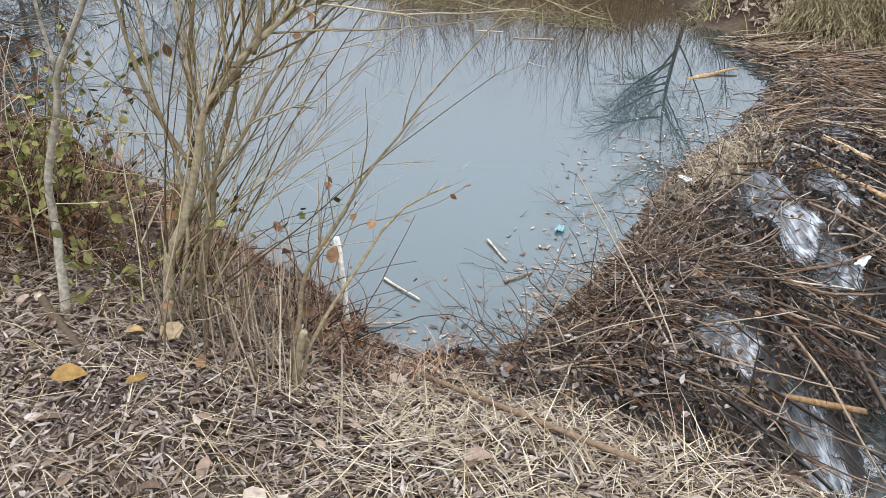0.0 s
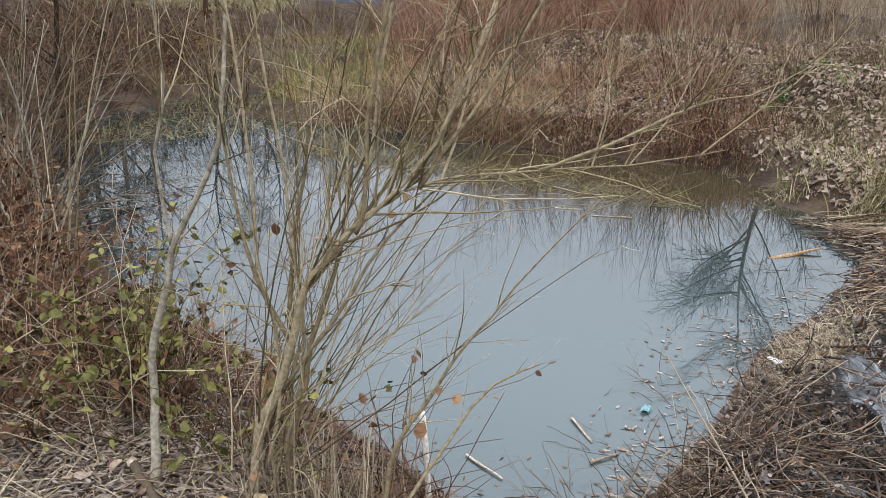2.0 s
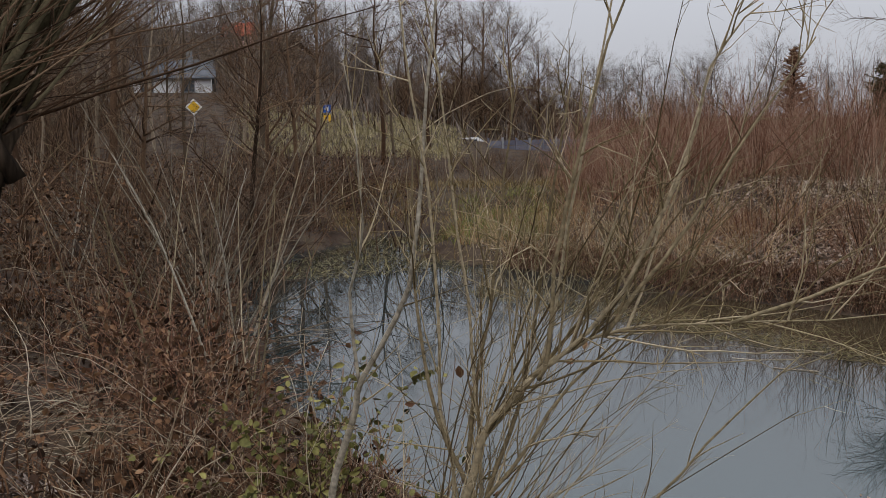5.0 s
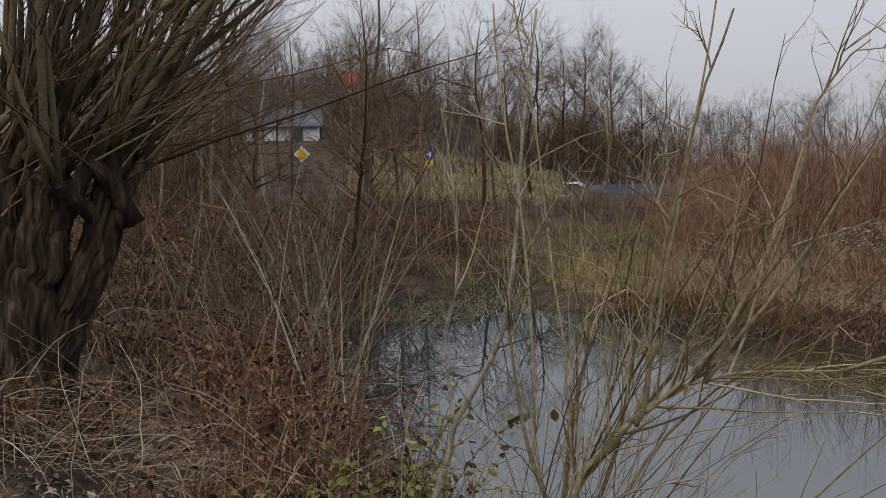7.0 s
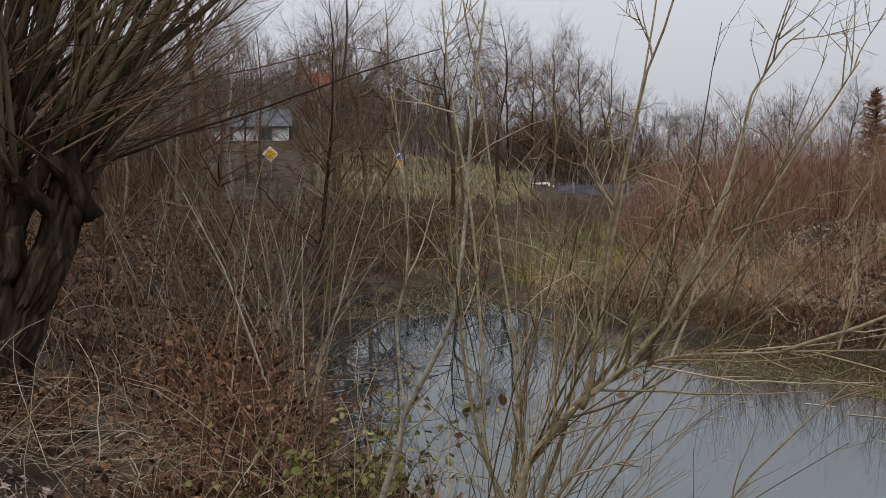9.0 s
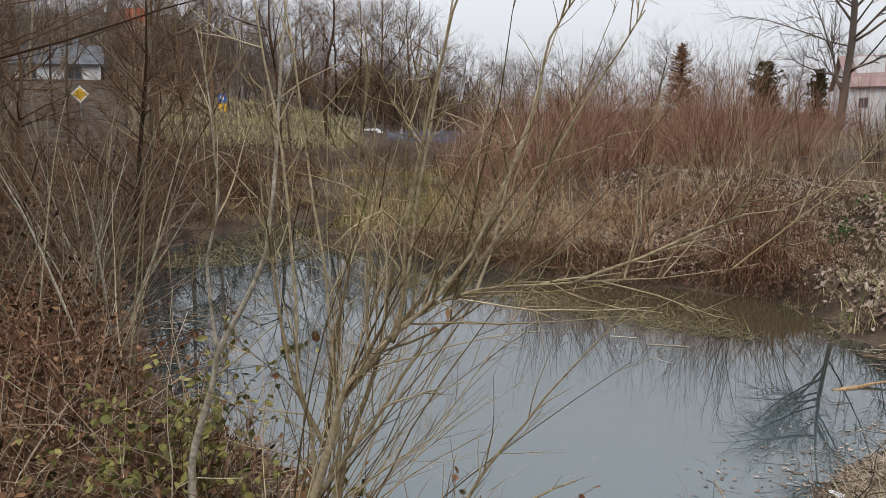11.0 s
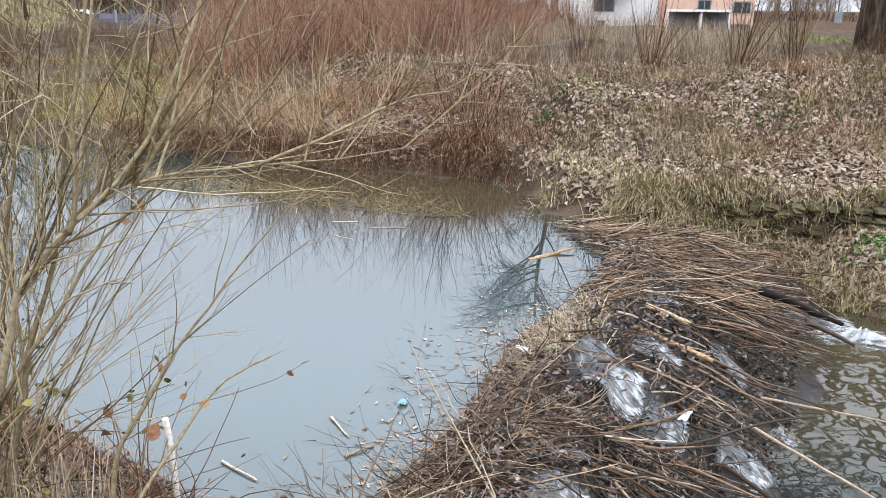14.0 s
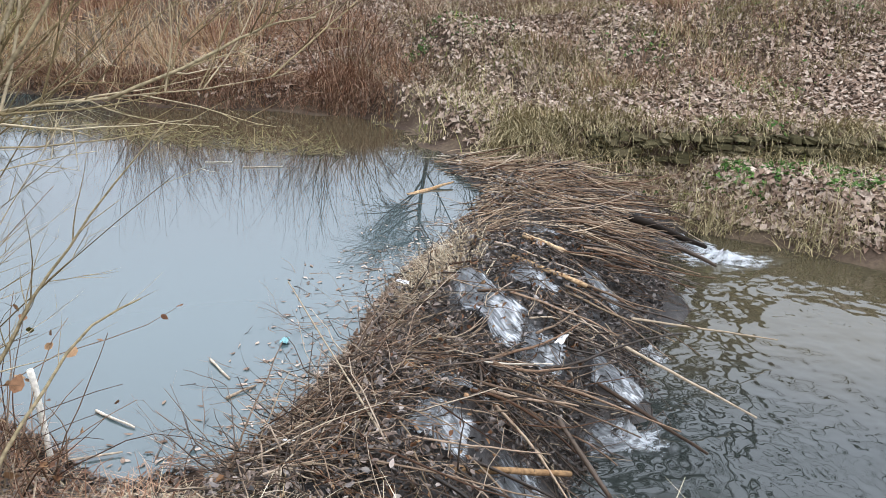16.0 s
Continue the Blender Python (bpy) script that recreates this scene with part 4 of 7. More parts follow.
def sapling():
    r = np.random.default_rng(6)
    y = 2.55
    s = spine([(-1.30, y - 0.20, 0.15), (-1.29, y - 0.12, 0.42), (-1.31, y - 0.03, 0.58), (-1.31, y, 0.72), (-1.29, y, 0.88), (-1.21, y, 1.11), (-1.18, y, 1.23), (-1.02, y, 1.51), (-0.97, y, 1.75), (-0.95, y + 0.05, 2.1), (-0.90, y + 0.1, 2.6)], 26, 0.019, 0.004, r, 0.002)
    fork = spine([(-1.19, y, 1.2), (-1.22, y + 0.02, 1.5), (-1.16, y, 1.8), (-1.2, y, 2.3)], 12, 0.007, 0.0018, r, 0.004)
    twigs = []
    for q in (s, fork):
        t1 = side_shoots(r, q, 11, 0.5, 40, 6, 0.003, 0.45, 0.4, 0.08)
        twigs += t1
        for t in t1:
            twigs += side_shoots(r, t, 2, 0.2, 40, 4, None, 0.2, 0.3, 0.1)
    plant("sapling", "slender bare grey-brown willow sapling rooted in leaf litter", "sapling", (-1.30, y - 0.2, 0.2), [s, fork], twigs, BARK_PALE, TWIG_OLIVE)


def leaning_shoots():
    r = np.random.default_rng(8)
    y = 2.25
    a = spine([(-0.54, y, 0.15), (-0.47, y, 0.42), (-0.43, y, 0.65), (-0.31, y, 0.85), (-0.22, y, 1.0), (-0.05, y, 1.22), (0.17, y, 1.47)], 18, 0.010, 0.0018, r, 0.002)
    b = spine([(-0.51, y, 0.15), (-0.46, y - 0.02, 0.40), (-0.44, y - 0.03, 0.47)], 6, 0.014, 0.012)
    c = spine([(-0.49, y, 0.15), (-0.43, y, 0.42), (-0.30, y + 0.1, 0.58), (-0.15, y + 0.25, 0.75), (0.02, y + 0.3, 0.82)], 10, 0.008, 0.003, r, 0.004)
    t1 = side_shoots(r, a, 12, 0.4, 34, 6, 0.0022, 0.3, 0.1, 0.06) + side_shoots(r, c, 5, 0.25, 38, 5, 0.0016, 0.3, 0.1, 0.06)
    plant("willow_shoots", "cut willow stool with a few thin leaning shoots", "shrub", (-0.52, y, 0.2), [a, b, c], t1, BARK_OLIVE)


near_willow()
sapling()
leaning_shoots()

# ---- generic bare shrubs and trees, built once and copied ----


def bare_shrub(name, label, seed, height, shoots, spread_, mat, group, sub=3, rad=0.006, arch=-0.2, stems=2, sides=3, base=0.12, wander=0.07):
    r = np.random.default_rng(seed)
    main, tw = [], []
    for i in range(shoots):
        a = r.uniform(0, 2 * np.pi)
        tilt = abs(r.normal(0, spread_))
        p0 = np.array([math.cos(a), math.sin(a), 0]) * r.uniform(0, base)
        p0[2] = -0.05
        s = bend(r, p0, (math.sin(tilt) * math.cos(a), math.sin(tilt) * math.sin(a), math.cos(tilt)), height * r.uniform(0.55, 1.1), 7, wander, arch, rad * r.uniform(0.6, 1.2), 0.2)
        (main if i < stems else tw).append(s)
        t1 = side_shoots(r, s, sub, height * 0.32, 35, 4, None, 0.25, 0.3, 0.1)
        tw += t1
        for t in t1[:2]:
            tw += side_shoots(r, t, 2, height * 0.14, 38, 3, None, 0.2, 0.2, 0.1)
    return plant(name, label, "shrub", (0, 0, 0), main, tw, mat, None, 5, sides, group)


def bare_tree(name, label, seed, height, mat, group, limbs=14, fan=45, twigs=7, trunk=0.016, sub=5, clear=0.25, up=0.25, fine=1.0, near=True, limb=None):
    r = np.random.default_rng(seed)
    t = spine([(0, 0, -0.2), (r.normal(0, 0.02) * height, r.normal(0, 0.02) * height, 0.35 * height), (r.normal(0, 0.03) * height, r.normal(0, 0.03) * height, 0.7 * height), (0, 0, height)], 12, trunk * height, 0.001 * height, r, 0.002 * height)
    l1 = side_shoots(r, t, limbs, height * 0.42, fan, 7, limb, clear, up * 2, 0.10, up)
    tw = []
    for l in l1:
        l2 = side_shoots(r, l, sub, height * 0.2, 40, 5, None, 0.2, up, 0.12, 0.1)
        tw += l2
        for q in l2:
            tw += side_shoots(r, q, twigs, height * 0.09, 40, 3, 0.0011 * height * fine, 0.15, 0.1, 0.12)
    ob = thing(name, label, "tree", (0, 0, 0), group)
    v, f = tubes([t], 8)
    part_of("trunk", mesh_data("trunk", v, f, mat), ob)
    if near:
        for l in l1:
            v, f = tubes([l], 5)
            part_of("limb", mesh_data("limb", v, f, mat), ob)
    else:
        tw += l1
    v, f = tubes(tw, 3, False)
    part_of("twig_mass", mesh_data("twig_mass", v, f, mat), ob, "", "stuff")
    return ob


def place(kinds, spots, r, sink=0.05, scale=(0.8, 1.2)):
    """Sets the built plants on the first spots and copies on the rest."""
    used = set()
    for i, (x, y) in enumerate(spots):
        k = kinds[i % len(kinds)]
        s = r.uniform(*scale)
        z = float(land(np.array([x]), np.array([y]))[0]) - sink
        m = pose(x, y, z, r.normal(0, 3), r.normal(0, 3), r.uniform(0, 360)) @ Matrix.Scale(s, 4)
        if k.name in used:
            o = copy_thing(k, m)
            o.matrix_basis = m
        else:
            used.add(k.name)
            k.matrix_basis = m


def polar(r, n, az, dist):
    """Places scattered by bearing (degrees from straight ahead) and distance."""
    a, d = np.radians(r.uniform(*az, n)), np.sqrt(r.uniform(dist[0] ** 2, dist[1] ** 2, n))
    return list(zip(d * np.sin(a), d * np.cos(a)))


rt = np.random.default_rng(77)
RED = [bare_shrub("red_willow", "dense rust-red bare willow shrub beyond the far bank", 100 + i, 1.9, 34, 0.42, BARK_RED, "rust-red willow thicket", 4, 0.006) for i in range(4)]
place(RED, polar(rt, 34, (-5, 11), (14.6, 18)) + polar(rt, 60, (-8, 14), (16, 24)) + polar(rt, 50, (-10, 14), (22, 38)) + polar(rt, 24, (-8, 16), (36, 46)), rt, scale=(0.4, 1.3))
place([copy_thing(RED[1], Matrix.Identity(4))], polar(rt, 34, (-9, 17), (26, 46)), rt, scale=(1.1, 1.9))
ORANGE = [bare_shrub("orange_osier", "orange-brown osier shrub at the far waterline", 120 + i, 1.0, 26, 0.75, BARK_ORANGE, "osiers on the far waterline", 3, 0.006, -0.5) for i in range(2)]
place(ORANGE, [(-2.0, 12.6), (-0.6, 11.7), (-2.9, 13.3), (-1.0, 13.2), (0.7, 12.0), (-2.0, 14.0), (-1.4, 12.2), (0.0, 11.9), (-0.3, 12.8), (0.4, 13.0), (-1.7, 13.3), (-2.5, 14.4), (-3.2, 14.2), (1.3, 12.6), (-0.7, 14.2), (-3.6, 13.6)], rt)
BROWN = [bare_shrub("brown_brush", "dark brown leafless brush on the slope behind the pond", 140 + i, 1.45, 24, 0.95, BARK_BROWN if i == 1 else BARK_RUSSET, "leafless brush on the slope", 4, 0.009, -1.1, base=0.40, wander=0.16) for i in range(3)]
place(BROWN, polar(rt, 26, (-54, -27), (10.5, 16)) + polar(rt, 66, (-54, -19), (13.5, 26)) + polar(rt, 36, (-54, -36), (24, 46)), rt, scale=(0.7, 1.4))
LOW_BRUSH = [bare_shrub("low_brush", "low brown brush below the road", 145 + i, 1.0, 30, 0.6, BARK_BROWN, "low brush below the road", 4, 0.005) for i in range(2)]
place(LOW_BRUSH, polar(rt, 100, (-30, -9), (20, 36)) + polar(rt, 80, (-38, -27), (26, 66)), rt, scale=(0.6, 1.1))
HILL = [bare_shrub("hill_brush", "tall dark leafless scrub on the hillside", 150 + i, 4.2, 30, 0.45, BARK_BROWN, "scrub on the hillside", 4, 0.016) for i in range(3)]
place(HILL, polar(rt, 50, (-54, -37), (30, 50)) + polar(rt, 100, (-54, -9), (62, 105)), rt, scale=(0.6, 1.2))
place([copy_thing(HILL[1], Matrix.Identity(4))], polar(rt, 46, (-4, 19), (46, 80)), rt, scale=(0.35, 0.75))
place([copy_thing(HILL[0], Matrix.Identity(4))], polar(rt, 40, (-32, -13), (135, 176)) + polar(rt, 30, (27, 50), (95, 150)) + polar(rt, 75, (-46, -8), (105, 178)) + polar(rt, 36, (-16, -8), (58, 74)) + polar(rt, 20, (-8, 2), (70, 100)), rt, scale=(0.9, 1.6))
GREYS = [bare_shrub("grey_shrub", "tangled bare grey shrub overhanging the pond", 160 + i, 2.2, 17, 0.85, BARK_GREY, "bare shrubs on the pond shore", 6, 0.010, -0.8, wander=0.12) for i in range(3)]
place(GREYS, [(-4.1, 6.5), (-4.6, 7.2), (-5.1, 8.0), (-5.8, 9.0), (-6.8, 10.2), (-7.6, 12.2), (-8.8, 10.2), (-8.4, 14.2)], rt)
TREES = [bare_tree("bare_tree", "tall leafless broadleaf tree on the hillside", 200 + i, 9.0, BARK_FAR, "bare trees along the hillside", 24, 58, 9, 0.011, 6, 0.16, 0.12, 1.5, near=False) for i in range(4)]
place(TREES, polar(rt, 12, (-52, -37), (40, 62)) + polar(rt, 16, (-28, -9), (58, 70)) + polar(rt, 40, (-50, -4), (65, 120)) + polar(rt, 20, (-16, 0), (75, 130)) + polar(rt, 40, (-46, -10), (118, 180)) + polar(rt, 30, (-31, -12), (150, 176)) + polar(rt, 44, (26, 48), (72, 130)), rt, scale=(0.55, 1.05))
place([copy_thing(TREES[2], Matrix.Identity(4))], polar(rt, 60, (-8, 34), (95, 180)), rt, scale=(0.8, 1.35))
SLOPE_TREES = [bare_tree("slope_tree", "thin bare tree growing out of the brush", 230 + i, 5.0, BARK_GREY, "thin trees in the brush", 14, 42, 7, 0.011, near=False) for i in range(2)]
place(SLOPE_TREES, [(-10.5, 19.4), (-9.6, 27.5), (-17.5, 27.0), (-21.5, 31.0), (-19.0, 34.0), (-15.0, 31.5), (-24.0, 36.0)] + polar(rt, 8, (-48, -36), (18, 34)), rt, scale=(0.9, 1.5))
place([copy_thing(SLOPE_TREES[1], Matrix.Identity(4))], polar(rt, 95, (-10, 26), (170, 222)), rt, scale=(0.8, 1.5))


def house(name, label, at, turn, w, d, h, roof_h, wall_mat, roof_mat, windows, overhang=0.4, gable_front=False):
    ob = thing(name, label, "house", at)
    ob.rotation_euler = (0, 0, radians(turn))
    swap = (lambda p: Vector((p[1], p[0], p[2]))) if gable_front else (lambda p: Vector(p))
    rw, rd = (d, w) if gable_front else (w, d)
    bm = bmesh.new()
    bmesh.ops.create_cube(bm, size=1, matrix=Matrix.LocRotScale((0, 0, h / 2 - 0.5), None, (w, d, h + 1)))
    for e in (-1, 1):
        bm.faces.new([bm.verts.new(swap(p)) for p in ((e * rw / 2, -rd / 2, h), (e * rw / 2, rd / 2, h), (e * rw / 2, 0, h + roof_h * 0.96))])
    part("wall", bm, wall_mat, ob)
    bm = bmesh.new()
    for e in (-1, 1):
        a, b = Vector((0, 0, h + roof_h)), Vector((0, e * (rd / 2 + overhang), h - overhang * roof_h / (rd / 2)))
        n = Vector((0, e * roof_h, rd / 2)).normalized() * 0.14
        x = rw / 2 + overhang
        vs = [bm.verts.new(swap(p + q + Vector((s * x, 0, 0)))) for s in (-1, 1) for p in (a, b) for q in (Vector(), n)]
        for f in ((0, 1, 3, 2), (4, 6, 7, 5), (0, 4, 5, 1), (2, 3, 7, 6), (1, 5, 7, 3), (0, 2, 6, 4)):
            bm.faces.new([vs[i] for i in f])
    bmesh.ops.recalc_face_normals(bm, faces=bm.faces)
    part("roof", bm, roof_mat, ob)
    bm = bmesh.new()
    bmesh.ops.create_cube(bm, size=1, matrix=Matrix.LocRotScale((w * 0.22, 0, h + roof_h + 0.1), None, (0.5, 0.5, 1.4)))
    part("chimney", bm, ROOF_GREY, ob, "short grey chimney")
    for (x, z, ww, hh) in windows:
        bm = bmesh.new()
        for (cx, cz, sx, sz) in ((x, z + hh / 2, ww + 0.08, 0.07), (x, z - hh / 2, ww + 0.08, 0.07), (x - ww / 2, z, 0.07, hh), (x + ww / 2, z, 0.07, hh), (x, z, 0.05, hh)):
            bmesh.ops.create_cube(bm, size=1, matrix=Matrix.LocRotScale((cx, -d / 2 - 0.03, cz), None, (sx, 0.08, sz)))
        win = part("window", bm, FRAME_GREY, ob, "grey-framed window")
        bm = bmesh.new()
        bmesh.ops.create_cube(bm, size=1, matrix=Matrix.LocRotScale((x, -d / 2 - 0.012, z), None, (ww, 0.02, hh)))
        part("pane", bm, PANE, win, "dark window glass")
    return ob


STUMP = material("stump_wood", [(0.05, 0.032, 0.022), (0.10, 0.066, 0.045), (0.17, 0.12, 0.085)], scale=14, bump=0.8, island=0.4)
WALL_WHITE = material("white_render", [(0.58, 0.60, 0.61), (0.66, 0.67, 0.68), (0.70, 0.70, 0.70)], scale=0.5, bump=0.1, island=0.0, detail_scale=3, grained=0.06)
WALL_ORANGE = material("orange_render", [(0.56, 0.36, 0.29), (0.61, 0.41, 0.33), (0.65, 0.45, 0.37)], scale=0.5, bump=0.1, island=0.0, detail_scale=3, grained=0.06)
WALL_PINK = material("pink_render", [(0.58, 0.36, 0.32), (0.64, 0.42, 0.37), (0.68, 0.46, 0.41)], scale=0.5, bump=0.1, island=0.0, detail_scale=3, grained=0.06)
ROOF_RED = material("faded_red_tiles", [(0.22, 0.155, 0.143), (0.28, 0.20, 0.185), (0.33, 0.245, 0.23)], scale=1.5, island=0.0, detail_scale=12)
ROOF_BRICK = material("bright_red_tiles", [(0.30, 0.075, 0.045), (0.37, 0.10, 0.06), (0.42, 0.13, 0.085)], scale=1.5, island=0.0, detail_scale=12)
ROOF_GREY = material("grey_sheet_roof", [(0.16, 0.18, 0.20), (0.22, 0.24, 0.26), (0.28, 0.3, 0.32)], scale=1.5, island=0.0, detail_scale=12)
ROOF_SLATE = material("slate_roof", [(0.08, 0.09, 0.10), (0.12, 0.13, 0.145), (0.17, 0.18, 0.20)], scale=1.5, island=0.0, detail_scale=12)
FRAME_GREY = material("window_frame_grey", [(0.22, 0.23, 0.24), (0.30, 0.30, 0.31)], island=0.0, bump=0.0)
FRAME_WHITE = material("window_frame_paint", [(0.7, 0.7, 0.7), (0.78, 0.78, 0.78)], island=0.0, bump=0.0)
PANE = material("window_glass", [(0.03, 0.04, 0.05), (0.06, 0.07, 0.08)], rough=0.05, island=0.0, bump=0.0, spec=0.6)


def bearing(az, dist, z=None):
    x, y = dist * math.sin(radians(az)), dist * math.cos(radians(az))
    return (x, y, float(land(np.array([x]), np.array([y]))[0]) if z is None else z)


white_house = house("house", "white two-storey house with a faded red roof beyond the meadow", bearing(18.45, 86, 0.1), -6, 8.8, 8, 4.6, 2.6, WALL_WHITE, ROOF_RED, [(-3.3, 3.1, 0.7, 0.8), (-0.6, 2.3, 1.9, 1.35), (-0.6, 3.95, 0.75, 0.85), (-3.4, 0.6, 0.75, 0.7), (-0.8, 0.5, 0.75, 0.6)])
bm = bmesh.new()
bmesh.ops.create_cube(bm, size=1, matrix=Matrix.LocRotScale((-2.6, -1.6, 6.3), None, (2.2, 2.0, 1.5)))
part("dormer", bm, WALL_WHITE, white_house)
bm = bmesh.new()
bmesh.ops.create_cube(bm, size=1, matrix=Matrix.LocRotScale((0, -5.1, 3.45), None, (3.4, 1.2, 0.12)))
part("awning", bm, ROOF_GREY, white_house, "narrow grey awning")
house("house", "peach-orange rendered house with a red gabled roof beyond the meadow", bearing(25.2, 80, -1.0), -26, 7.0, 9, 4.5, 2.8, WALL_ORANGE, ROOF_RED, [(-0.4, 3.15, 1.0, 1.15), (2.55, 3.15, 1.3, 0.9), (2.5, 1.2, 1.4, 1.3)], 0.4, True)
house("house", "pink rendered house with a red gabled roof beyond the meadow", bearing(23.1, 92, -0.2), 62, 8, 8.5, 4.6, 3.4, WALL_PINK, ROOF_RED, [(-1.8, 3.0, 1.4, 1.3), (1.8, 3.0, 1.4, 1.3)])
house("hut", "long low grey-brown hut with a dull roof behind the lawn", bearing(31.6, 70, -1.6), -31, 5.6, 4, 1.7, 1.0, STUMP, STUMP, [(-1.5, 1.1, 0.8, 0.6), (1.5, 1.1, 0.8, 0.6)])
house("house", "low white house with a grey roof on the hill", (lambda p: (p[0], p[1], p[2] - 1.0))(bearing(-33.2, 76)), 30, 6.0, 6, 2.0, 1.5, WALL_WHITE, ROOF_SLATE, [(-2.0, 1.3, 1.0, 1.0), (1.2, 1.3, 1.0, 1.0)])
house("house", "small house with a bright red roof high on the hill", bearing(-29.0, 128), 20, 3.6, 3.6, 1.2, 1.7, WALL_PINK, ROOF_BRICK, [(-0.9, 0.7, 0.7, 0.7), (0.9, 0.7, 0.7, 0.7)])


def box(bm, c, s, turn=0.0):
    bmesh.ops.create_cube(bm, size=1, matrix=Matrix.LocRotScale(c, Euler((0, 0, turn)), s))


def carport():
    ob = thing("carport", "white flat-roofed carport in front of the orange house", "carport", bearing(24.6, 66, -0.6))
    ob.rotation_euler = (0, 0, radians(-25))
    bm = bmesh.new()
    box(bm, (0, 0, 2.5), (4.4, 3.0, 0.16))
    part("roof", bm, FRAME_WHITE, ob)
    for x in (-2.1, 0.2, 2.1):
        for y in (-1.3, 1.3):
            bm = bmesh.new()
            box(bm, (x, y, 1.1), (0.13, 0.13, 2.8))
            part("post", bm, FRAME_WHITE, ob)
    bm = bmesh.new()
    box(bm, (-1.1, 1.2, 1.2), (2.2, 0.1, 2.4))
    box(bm, (1.2, 1.2, 1.2), (1.9, 0.1, 2.4))
    part("back_panel", bm, ROOF_GREY, ob, "blue-grey back panel")


carport()

SIGN_YELLOW = material("sign_yellow", [(0.72, 0.42, 0.03), (0.78, 0.48, 0.05)], island=0, rough=0.4, bump=0)
SIGN_BLUE = material("sign_blue", [(0.03, 0.10, 0.36), (0.05, 0.13, 0.42)], island=0, rough=0.4, bump=0)
SIGN_WHITE = material("sign_white", [(0.75, 0.75, 0.75), (0.8, 0.8, 0.8)], island=0, rough=0.4, bump=0)
STEEL = material("galvanised_steel", [(0.28, 0.29, 0.30), (0.36, 0.37, 0.38)], island=0, rough=0.5, metal=0.6, bump=0)
FENCE_BLUE = material("blue_grey_paint", [(0.10, 0.105, 0.14), (0.15, 0.155, 0.195), (0.20, 0.20, 0.24)], scale=2, island=0.3, rough=0.6, bump=0.1)


def road_sign(at, z, plates, label, yaw):
    x, y, g = at
    ob = thing("road_sign", label, "road sign", (x, y, g))
    ob.rotation_euler = (0, 0, radians(yaw))
    bm = bmesh.new()
    bmesh.ops.create_cone(bm, cap_ends=True, segments=8, radius1=0.035, radius2=0.035, depth=z - g + 0.5, matrix=Matrix.Translation((0, 0.04, (z - g - 0.1) / 2)))
    part("pole", bm, STEEL, ob)
    for (dz, size, sides, turn, mat, lab, off) in plates:
        bm = bmesh.new()
        bmesh.ops.create_cone(bm, cap_ends=True, segments=sides, radius1=size, radius2=size, depth=0.02, matrix=Matrix.Translation((0, off, z - g + dz)) @ Matrix.Rotation(radians(90), 4, "X") @ Matrix.Rotation(radians(turn), 4, "Z"))
        part("plate", bm, mat, ob, lab)


road_sign(bearing(-32.2, 45), 2 + 45 * math.tan(radians(1.94)), [(0, 0.42, 4, 0, SIGN_WHITE, "white border plate", 0), (0, 0.31, 4, 0, SIGN_YELLOW, "yellow diamond plate", -0.02)], "yellow and white diamond priority road sign on a post", 32)
road_sign(bearing(-23.7, 50), 2 + 50 * math.tan(radians(1.3)), [(0.35, 0.32, 4, 45, SIGN_BLUE, "blue square plate", 0), (0.35, 0.17, 3, 90, SIGN_WHITE, "white triangle", -0.02), (-0.22, 0.30, 4, 45, SIGN_YELLOW, "yellow square plate", 0)], "blue crossing sign above a yellow plate on a post", 24)


def panel_fence():
    x0, y0, _ = bearing(-13.0, 44)
    x1, y1, _ = bearing(-6.0, 47)
    base = bearing(-9.5, 45)
    base = (base[0], base[1], base[2] - 0.4)
    ob = thing("panel_fence", "low blue-grey panel fence with pale posts along the road", "fence", base)
    a = math.atan2(y1 - y0, x1 - x0)
    for i in range(9):
        f = i / 8
        c = (x0 + (x1 - x0) * f - base[0], y0 + (y1 - y0) * f - base[1], 0.45)
        bm = bmesh.new()
        box(bm, (c[0], c[1], 0.5), (0.10, 0.10, 1.3), a)
        part("post", bm, FRAME_GREY if i % 2 else FENCE_BLUE, ob)
        if i < 8:
            m = ((x1 - x0) / 16, (y1 - y0) / 16)
            bm = bmesh.new()
            for k in range(3):
                box(bm, (c[0] + m[0], c[1] + m[1], 0.30 + 0.28 * k), (math.hypot(*m) * 2 - 0.14, 0.05, 0.25), a)
            part("panel", bm, FENCE_BLUE, ob)


panel_fence()

CAR_PAINT = material("car_paint_white", [(0.62, 0.64, 0.66), (0.7, 0.72, 0.73)], island=0, rough=0.25, bump=0, spec=0.6)
RUBBER = material("tyre_rubber", [(0.02, 0.02, 0.02), (0.035, 0.035, 0.035)], island=0, rough=0.8, bump=0.1)


